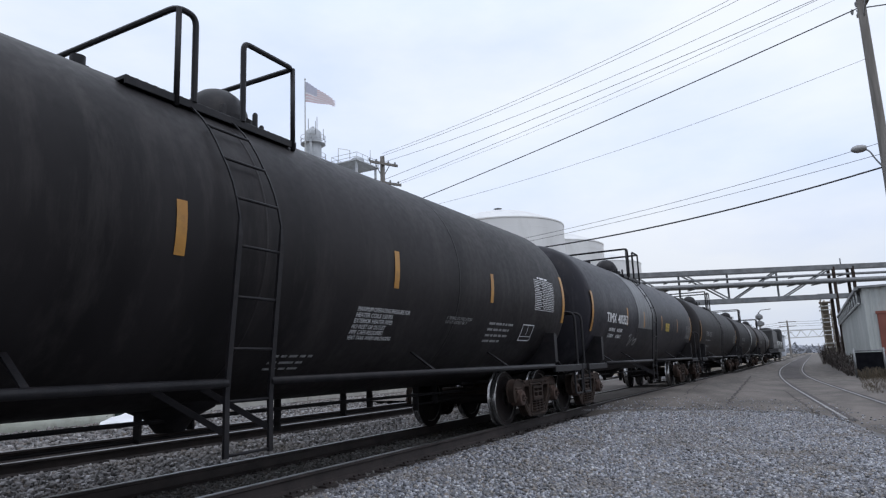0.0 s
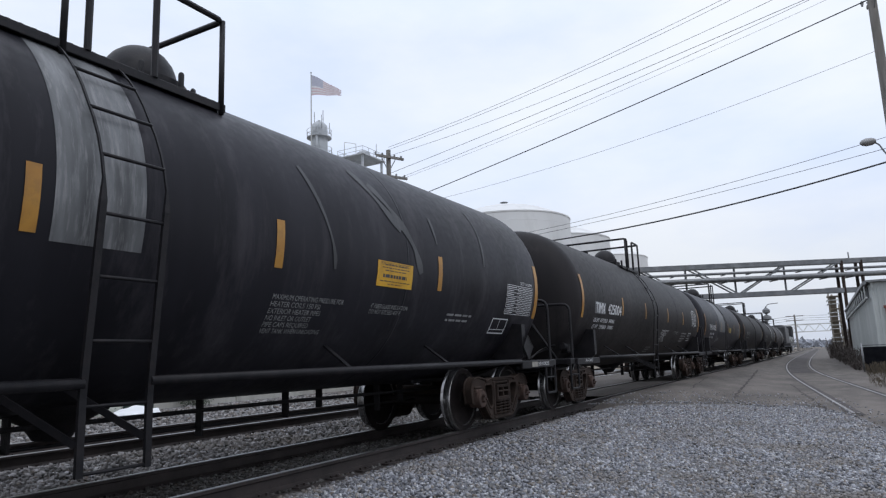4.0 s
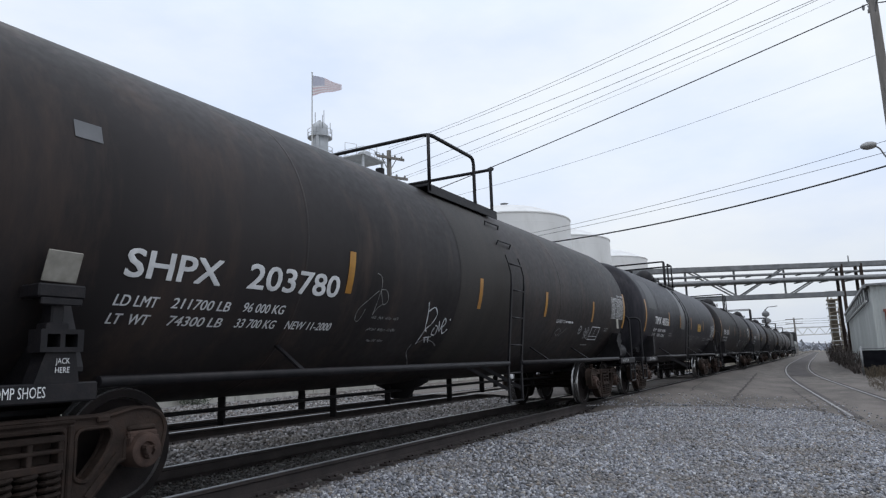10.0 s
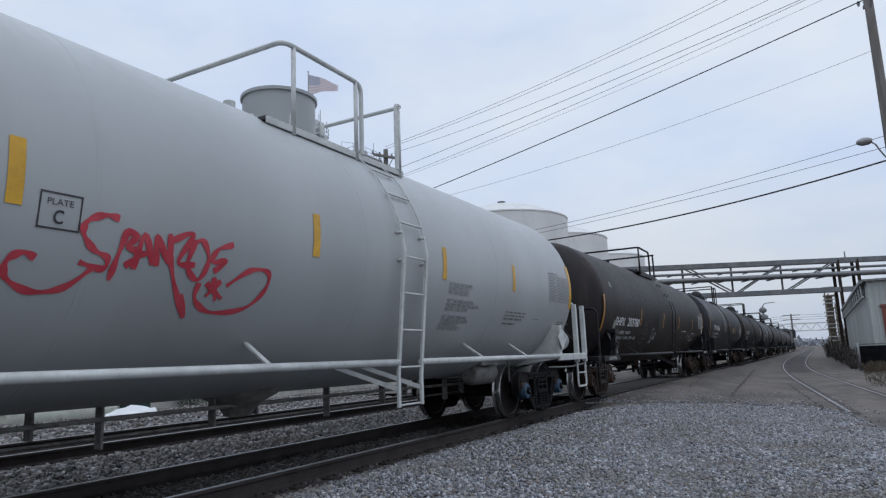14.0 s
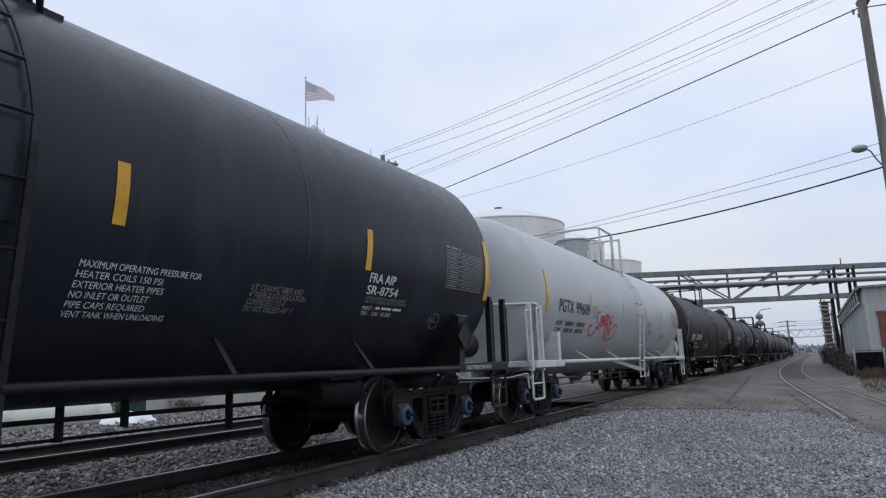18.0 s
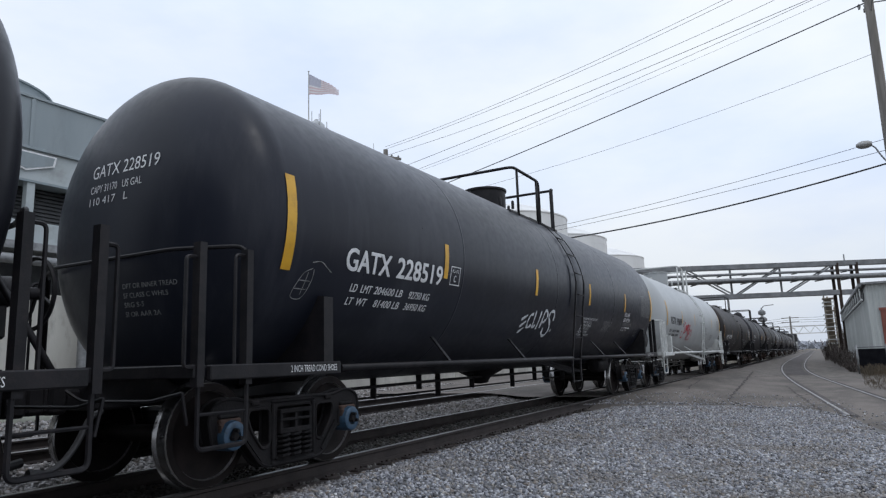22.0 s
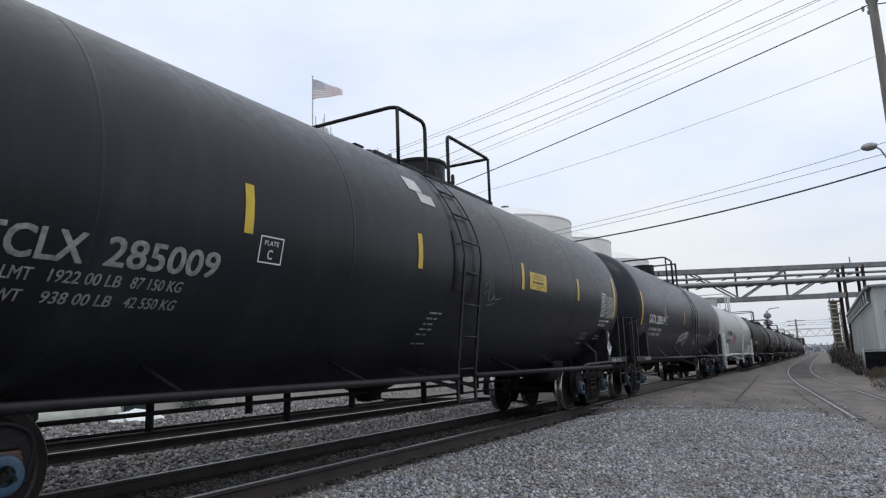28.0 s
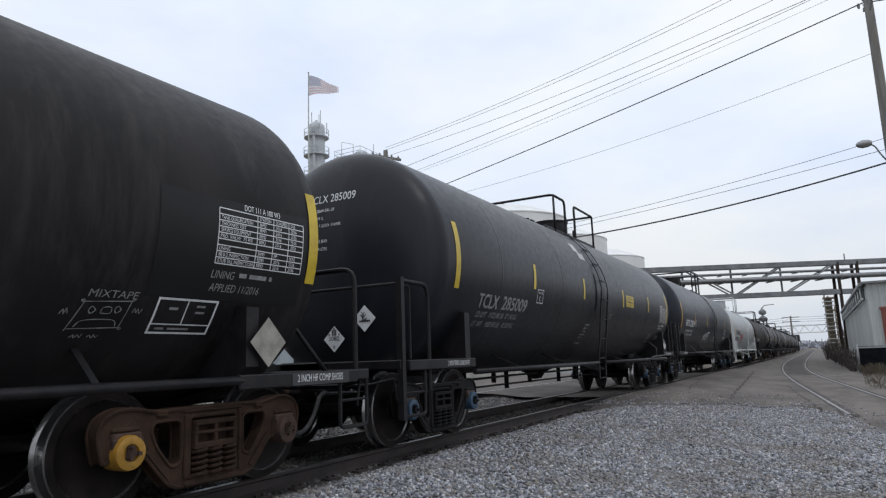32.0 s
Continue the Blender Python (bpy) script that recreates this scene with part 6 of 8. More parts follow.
            part("grab_iron", bm, self.fm, self.root)

    def sides(self):
        s, R, zc = self.s, self.R, self.zc
        tx = self.tx
        lx, lw = s.get("ladder", 0.0) - self.o, 0.245
        y = -1.5
        pz = s.get("pipe_z", 0.98)
        for side in (-1, 1):
            segs = [(-tx + 0.9, lx - lw), (lx + lw, tx - 0.9)] if side < 0 else [(-tx + 0.9, tx - 0.9)]
            for a, b in segs:
                bm = B()
                pipe(bm, [(a - (0.72 if a < -tx + 1 else 0), side * 1.5, pz), (b + (0.72 if b > tx - 1 else 0), side * 1.5, pz)], 0.038, 8)
                part("side_handrail", bm, self.fm, self.root)
            for bx in (q - self.o for q in s.get("braces", (-5.2, -3.0, 3.0, 5.2))):
                bm = B()
                t = -54 if s["paint"] == "grey_black" else -42
                p = self.at(bx, t)
                p.y *= -side
                beam(bm, p, (bx - 0.04, side * 1.5, pz), 0.05, 0.02)
                part("rail_brace", bm, self.fm, self.root)
        # ladder on the near side
        out = max(0.08, 1.63 - R)

        def ladder_at(z):
            if z < zc:
                u = max(0, min(1, (z - 0.9) / (zc - 0.9)))
                return Vector((lx, y + (-R - out - y) * u, z))
            t = math.degrees((z - zc) / (R + out))
            return self.at(lx, t, out * max(0.35, 1 - t / 40))
        foot = s.get("foot", 0.40 if s.get("rails", "hoop") == "hoop" else 0.54)
        for dx in (-lw, lw):
            bm = B()
            pts = [ladder_at(foot + 0.16 * k) + Vector((dx, 0, 0)) for k in range(int((s.get("ladder_top", zc + R * 1.32) - foot) / 0.16))]
            rows = [[bm.verts.new(p + Vector((sx * (0.024 if p.z < zc + 0.05 else 0.008), sy * (0.014 if p.z < zc + 0.05 else 0.009), 0))) for sx, sy in ((-1, -1), (1, -1), (1, 1), (-1, 1))] for p in pts]
            for a, b in zip(rows, rows[1:]):
                for k in range(4):
                    bm.faces.new((a[k], a[(k + 1) % 4], b[(k + 1) % 4], b[k]))
            bm.faces.new(rows[0])
            bm.faces.new(rows[-1][::-1])
            part("ladder_rail", bm, self.fm, self.root)
        for k in range(9):
            bm = B()
            p = ladder_at(foot + 0.02 + 0.415 * k)
            ends = [p + Vector((-lw, 0, 0)), p + Vector((lw, 0, 0))]
            if p.z > s.get("ladder_top", 9.0) and p.z > zc:
                t = math.degrees(math.atan2(p.z - zc, -p.y))
                ends = [self.at(lx - lw, t - 2, -0.01)] + ends + [self.at(lx + lw, t - 2, -0.01)]
            pipe(bm, ends, 0.013, 6)
            part("rung", bm, self.fm, self.root)
        for dx in (-lw, lw):
            for t in (-4, 8) if s["paint"] == "white" else ():
                bm = B()
                q = self.at(lx + dx, t)
                pipe(bm, [q, q + Vector((0, -out, 0))], 0.02, 6)
                part("ladder_bracket", bm, self.fm, self.root)
        for dx in (-lw, lw):
            bm = B()
            beam(bm, self.at(lx + dx - 0.28, self.th(1.0)), (lx + dx - 0.02, y + 0.01, foot + 0.2), 0.012, 0.05)
            part("ladder_brace", bm, self.fm, self.root)
        if s["paint"] in ("blue_black", "grey_black"):
            bm = B()
            self.patch(bm, lx + self.o - lw - 0.14, lx + self.o + lw + 0.05, -16, 13, 0.012)
            part("ladder_backing", bm, M[s["paint"]], self.root, "flat backing plate behind the ladder")
        # brake pipe and hangers below the tank
        bottom = zc - R
        bm = B()
        pipe(bm, [(-tx + 0.4, -0.12, bottom - 0.13), (-2, -0.12, bottom - 0.10), (2, -0.12, bottom - 0.10), (tx - 0.4, -0.12, bottom - 0.13)], 0.022, 8)
        part("brake_pipe", bm, self.um, self.root)
        bm = B()
        pipe(bm, [(-tx + 0.6, 0.02, bottom - 0.27), (tx - 0.6, 0.02, bottom - 0.27)], 0.016, 6)
        part("brake_rod", bm, self.um, self.root)
        for k in range(11):
            x = -5 + k + 0.13 * ((k * 7) % 5 - 2)
            if abs(x) < tx - 1.1:
                bm = B()
                box(bm, x - 0.013, x + 0.013, -0.06, 0.03, bottom - 0.36 + 0.07 * (k % 3), bottom + 0.02)
                part("pipe_hanger", bm, self.um, self.root)
        # bottom outlet and its skid
        ox = s.get("outlet", -0.5)
        bm = B()
        lathe(bm, [(bottom - 0.24, 0.0), (bottom - 0.22, 0.14), (bottom - 0.1, 0.22), (bottom + 0.0, 0.42), (bottom + 0.08, 0.46)], 24, "z", (ox, 0, 0))
        part("bottom_outlet", bm, self.um, self.root)
        # brake cylinder, reservoir and valve
        kind_posts = s.get("rails", "hoop") != "hoop"
        if kind_posts:
            rx = tx - 1.55
            bm = B()
            lathe(bm, [(rx - 0.55, 0.0), (rx - 0.52, 0.14), (rx - 0.44, 0.19), (rx + 0.2, 0.19), (rx + 0.28, 0.14), (rx + 0.3, 0.0)], 20, "x", (0, -0.62, 0.80))
            part("air_reservoir", bm, self.um, self.root)
            bm = B()
            box(bm, rx - 0.5, rx + 0.1, -0.86, -0.8, 0.92, 1.04, 0.01)
            part("reservoir_bracket", bm, self.um, self.root)
            bm = B()
            pipe(bm, [(rx + 0.45, -0.9, 1.0), (rx + 0.45, -0.9, 0.62), (rx + 0.8, -0.9, 0.6)], 0.02, 6, 0.08)
            part("retainer_pipe", bm, self.um, self.root)
        if s.get("brake_end"):
            e = s["brake_end"]
            bx = e * (self.xes[e] - 0.02)
            bz = 1.66
            bm = B()
            by = s.get("brake_y", -0.9 if e > 0 else 0.7)
            pipe(bm, [(bx - e * 0.1, by, 1.1), (bx - e * 0.1, by, bz)], 0.04, 6)
            part("brake_stand", bm, self.fm, self.root)
            part("brake_housing", shared("brake_housing|" + self.fk, brake_housing, self.fm), None, self.root, at=pose(bx - e * 0.05, by, bz, 0, 0, 0 if e > 0 else 180))
            part("brake_wheel", shared("brake_wheel|" + self.fk, brake_wheel, self.fm), None, self.root, at=pose(bx + e * 0.2, by, bz, 0, 0, 0 if e > 0 else 180))

    def top(self):
        s, R, zc = self.s, self.R, self.zc
        zt = zc + R
        p0, p1 = (q - self.o for q in s["deck"])
        zd = s.get("deck_z", zt - 0.06)
        dy = s.get("deck_y", 0.0)
        yc, yo = 0.60 + dy, 0.77 + dy
        kind_posts = s.get("rails", "hoop") != "hoop"
        for side in (-1, 1):
            bm = B()
            box(bm, p0, p1, side * yc - 0.16, side * yc + 0.16, zd - 0.03, zd, 0.004)
            for k in range(int((p1 - p0) / 0.09)):
                box(bm, p0 + 0.09 * k + 0.02, p0 + 0.09 * k + 0.05, side * yc - 0.15, side * yc + 0.15, zd, zd + 0.02)
            part("deck_grating", bm, M["grating"] if kind_posts else self.fm, self.root)
            bm = B()
            box(bm, p0, p1, side * (yo - 0.005) - 0.012, side * (yo - 0.005) + 0.012, zd - s.get("plate", 0.07), zd + 0.005, 0.004)
            part("top_platform", bm, self.fm, self.root)
            for x in (p0 + 0.25, (p0 + p1) / 2, p1 - 0.25):
                bm = B()
                box(bm, x - 0.04, x + 0.04, side * yc - 0.03, side * yc + 0.03, zc + math.sqrt(R * R - yc * yc) - 0.05, zd - 0.03, 0.004)
                part("platform_leg", bm, self.fm, self.root)
        for x in () if dy else (p0 + 0.1, p1 - 0.1):
            bm = B()
            box(bm, x - 0.1, x + 0.1, 0.16 - yc, yc - 0.16, max(zd - 0.03, zc + R + 0.004), max(zd - 0.004, zc + R + 0.03), 0.004)
            part("cross_plank", bm, self.fm, self.root)
        paint = M[s.get("dome_paint", self.fk)]
        for kind, x, r, h in s.get("domes", ()):
            x -= self.o
            bm = B()
            if kind == "dome":
                lathe(bm, [(zt - 0.14, r + 0.1), (zt + 0.08, r + 0.1), (zt + 0.10, r)] + [(zt + 0.12 + h * math.sin(a), r * math.cos(a)) for a in (k * math.pi / 2 / 6 for k in range(6))] + [(zt + 0.12 + h, 0)], 28, "z", (x, 0, 0))
                part("manway_cover", bm, paint, self.root)
            else:
                lathe(bm, [(zt - 0.14, r), (zt + h, r), (zt + h, r + 0.025), (zt + h + 0.04, r + 0.025), (zt + h + 0.05, r - 0.02), (zt + h + 0.08, r * 0.4), (zt + h + 0.08, 0)], 32, "z", (x, 0, 0))
                part("valve_housing", bm, paint, self.root)
                bm = B()
                box(bm, x + r, x + r + 0.06, -0.06, 0.06, zt + h - 0.18, zt + h + 0.06, 0.01)
                pipe(bm, [(x + r + 0.05, -0.02, zt + h - 0.02), (x + r + 0.16, -0.02, zt + h - 0.02), (x + r + 0.16, -0.02, zt + h - 0.10), (x + r + 0.05, -0.02, zt + h - 0.10)], 0.012, 6, 0.02)
                part("lid_hasp", bm, self.fm, self.root)
            for k in range(8):
                bm = B()
                a = k * math.pi / 4 + 0.2
                lathe(bm, [(zt - 0.02, 0.03), (zt + 0.13, 0.03), (zt + 0.15, 0.018), (zt + 0.15, 0)], 6, "z", (x + (r + 0.15) * math.cos(a), (r + 0.15) * math.sin(a), 0))
                part("eye_bolt", bm, self.fm, self.root)
        # safety valve and small fittings by the manway
        bm = B()
        lathe(bm, [(zt - 0.1, 0.1), (zt + 0.12, 0.1), (zt + 0.14, 0.13), (zt + 0.18, 0.13), (zt + 0.2, 0.07), (zt + 0.3, 0.07), (zt + 0.3, 0)], 14, "z", ((p0 + p1) / 2 - 0.75, 0.1, 0))
        part("relief_valve", bm, self.fm, self.root)
        # the two railings that close the platform
        z = s["rail_z"]
        xr, xn, xc, xf = (q - self.o for q in s["railing"])
        r = 0.029
        bm = B()
        pipe(bm, [(xn, -yo, zd), (xn, -yo, z), (xr, -yo, z), (xr, yo + 0.1, z), (xr + 0.35, yo + 0.1, z - 0.35), (xr + 0.7, yo + 0.1, zd)], r, 8, 0.13)
        part("top_railing", bm, self.fm, self.root)
        bm = B()
        pipe(bm, [(xc, -yo, zd), (xc, -yo, z), (xf, -yo, z), (xf, yo, z), (xc, yo, z), (xc, yo, zd)], r, 8, 0.08)
        part("top_railing", bm, self.fm, self.root)
        for x in s.get("posts", ()):
            bm = B()
            pipe(bm, [(x - self.o, -yo, zd - 0.1), (x - self.o, -yo, z)], r * 0.9, 8)
            part("railing_post", bm, self.fm, self.root)

    def form(self, x0, x1, t1, t0, material="decal_white", cells=((0.0, 0.5, 0.3, 1.0),), w=0.018):
        """A framed stencil box, its inner lines given as cells."""
        bm = B()
        dt = math.degrees(w / self.R)
        self.patch(bm, x0, x1, t1 - dt, t1)
        self.patch(bm, x0, x1, t0, t0 + dt)
        self.patch(bm, x0, x0 + w, t0 + dt, t1 - dt)
        self.patch(bm, x1 - w, x1, t0 + dt, t1 - dt)
        for a, b, c, d in cells:
            u0, u1 = x0 + (x1 - x0) * a, x0 + (x1 - x0) * b
            v0, v1 = t0 + (t1 - t0) * c, t0 + (t1 - t0) * d
            self.patch(bm, u1 - w * 0.6, u1, v0, v1, 0.0045)
            self.patch(bm, x0, x1, v0 - dt * 0.6, v0, 0.0048)
        part("stencil_box", bm, M[material], self.root, "framed stencil box")

    def board(self, x0, x1, t1, t0, lines, material="yellow", ink="decal_black"):
        """A coloured notice with rows of print."""
        bm = B()
        self.patch(bm, x0, x1, t0, t1, 0.006)
        part("notice", bm, M[material], self.root, "yellow emergency notice with dark print")
        bm = B()
        rnd = random.Random(7)
        for f0, f1, a, b in lines:
            u = x0 + (x1 - x0) * a
            while u < x0 + (x1 - x0) * b:
                w = rnd.uniform(0.03, 0.09)
                self.patch(bm, u, min(u + w, x0 + (x1 - x0) * b), t0 + (t1 - t0) * f0, t0 + (t1 - t0) * f1, 0.008)
                u += w + 0.015
        part("notice_print", bm, M[ink], self.root)

    def diamond(self, x, y, z, half, material, face=(0, -1, 0), print_kind=""):
        """A square placard standing on its corner; it faces the near side or an end."""
        n = Vector(face)
        u = Vector((0, 0, 1)).cross(n).normalized()
        c = Vector((x, y, z))
        up = Vector((0, 0, 1))

        def flat(name, pts, m, lift, label=""):
            bm = B()
            a = [bm.verts.new(c + u * p * half + up * q * half + n * lift) for p, q in pts]
            b = [bm.verts.new(v.co - n * 0.004) for v in a]
            bm.faces.new(a)
            bm.faces.new(b[::-1])
            for k in range(len(a)):
                bm.faces.new((a[k], a[(k + 1) % len(a)], b[(k + 1) % len(b)], b[k]))
            return part(name, bm, M[m], self.root, label)
        flat("placard", [(-1, 0), (0, -1), (1, 0), (0, 1)], material, 0.004, "diamond-shaped hazard placard")
        if print_kind == "nine":
            for k in range(-3, 4):
                if abs(k) % 2 == 1 or k == 0:
                    q = k * 0.16
                    flat("placard_bar", [(q - 0.05, 0.28), (q + 0.05, 0.28), (q + 0.05, 0.9 - abs(q)), (q - 0.05, 0.9 - abs(q))], "decal_black", 0.009)
            self.flat_text("3082", c + n * 0.009, u, half * 0.34, half * 1.05, -0.12 * half)
            self.flat_text("9", c + n * 0.009, u, half * 0.26, half * 0.2, -0.75 * half)
        elif print_kind == "tree":
            flat("placard_print", [(-0.5, -0.25), (0.55, -0.25), (0.5, -0.12), (0.1, -0.1), (0.28, 0.05), (0.05, 0.0), (-0.08, -0.12), (-0.45, -0.15)], "decal_black", 0.009)
            for pts in ([(-0.18, -0.15), (-0.08, -0.15), (-0.1, 0.3), (-0.16, 0.3)], [(-0.15, 0.05), (-0.4, 0.3), (-0.36, 0.34), (-0.12, 0.12)], [(-0.12, 0.1), (0.12, 0.32), (0.16, 0.27), (-0.1, 0.02)], [(-0.16, 0.25), (-0.28, 0.5), (-0.22, 0.52), (-0.1, 0.28)], [(-0.12, 0.25), (0.0, 0.5), (0.05, 0.47), (-0.08, 0.22)]):
                flat("placard_print", pts, "decal_black", 0.0092)
        elif print_kind == "frame":
            for a, b in (((-1, 0), (0, 1)), ((0, 1), (1, 0)), ((1, 0), (0, -1)), ((0, -1), (-1, 0))):
                k = 0.86
                flat("placard_rim", [a, b, (b[0] * k, b[1] * k), (a[0] * k, a[1] * k)], self.fk, 0.012)
            flat("placard_bar", [(-0.86, -0.05), (0.86, -0.05), (0.86, 0.05), (-0.86, 0.05)], self.fk, 0.010)

    def flat_text(self, words, c, u, size, fit, down):
        cu = bpy.data.curves.new("words", "FONT")
        cu.body, cu.size = words, size / 0.69
        cu.resolution_u = 3
        ob = bpy.data.objects.new("words", cu)
        me = bpy.data.meshes.new_from_object(ob)
        bpy.data.objects.remove(ob)
        xs = [v.co.x for v in me.vertices]
        k = fit / (max(xs) - min(xs))
        for v in me.vertices:
            p = c + u * ((v.co.x - min(xs)) * k - fit / 2) + Vector((0, 0, v.co.y + down))
            v.co = p
        me.materials.append(M["decal_black"])
        part("lettering", me, None, self.root)

    def handwriting(self, x, th, length, size, seed, material="decal_faint"):
        """A line of unreadable chalk handwriting as one looping stroke a word."""
        rnd = random.Random(seed)
        k = math.degrees(size / self.R)
        u, words = x, []
        while u < x + length - 0.03:
            w = min(rnd.uniform(0.08, 0.17), x + length - u)
            n = max(4, int(w / 0.014))
            words.append([(u + w * i / n + rnd.uniform(-0.004, 0.004), th + k * (rnd.uniform(0.5, 1.0) if i % 2 else rnd.uniform(-0.05, 0.15))) for i in range(n + 1)])
            u += w + 0.04
        self.strokes(words, 0.008, material, "handwriting", "faint chalk handwriting")

    def valve_cluster(self, x, y=-1.05):
        """Brake valve with its bodies and pipes, standing on the end platform."""
        v = B()
        box(v, x - 0.13, x + 0.13, y - 0.1, y + 0.1, 1.10, 1.34, 0.03)
        lathe(v, [(x - 0.3, 0.0), (x - 0.29, 0.08), (x - 0.13, 0.09)], 14, "x", (0, y, 1.24))
        lathe(v, [(x + 0.13, 0.09), (x + 0.28, 0.08), (x + 0.3, 0.0)], 14, "x", (0, y, 1.21))
        lathe(v, [(1.33, 0.07), (1.43, 0.065), (1.45, 0.0)], 12, "z", (x - 0.05, y, 0))
        part("brake_valve", v, self.fm, self.root)
        for dy, dz in ((0.1, 0.06), (0.16, 0.0)):
            bm = B()
            pipe(bm, [(x - 0.25, y + dy, 1.2 + dz), (x - 0.55, y + dy, 1.2 + dz), (x - 0.75, y + dy + 0.2, 1.10 + dz), (x - 0.9, y + dy + 0.3, 1.02)], 0.014, 6, 0.08)
            part("brake_tube", bm, self.fm, self.root)

    def sill_text(self, words, x0, x1, z, size):
        cu = bpy.data.curves.new("words", "FONT")
        cu.body, cu.size = words, size / 0.69
        cu.resolution_u = 2
        ob = bpy.data.objects.new("words", cu)
        me = bpy.data.meshes.new_from_object(ob)
        bpy.data.objects.remove(ob)
        xs = [v.co.x for v in me.vertices]
        k = (x1 - x0) / (max(xs) - min(xs))
        for v in me.vertices:
            v.co = Vector((x0 - self.o + (v.co.x - min(xs)) * k, -1.535, z + v.co.y))
        me.materials.append(M["decal_white"])
        part("lettering", me, None, self.root)

    def lines(self, rows, x, th, size, pitch, material="decal_white", longest=0.0):
        """Small readable lines, the longest fitted to a length."""
        n = max(len(r) for r in rows)
        for i, r in enumerate(rows):
            if r:
                self.text(r, x, th - i * pitch, size, material, bold=0.008, fit=longest * len(r) / n, name="stencil_line")


def stripes(xs, top, bot, ends=(), w=0.10):
    return [(x, top, bot, w) for x in xs] + [(x, a, b, w * 1.25) for x, a, b in ends]


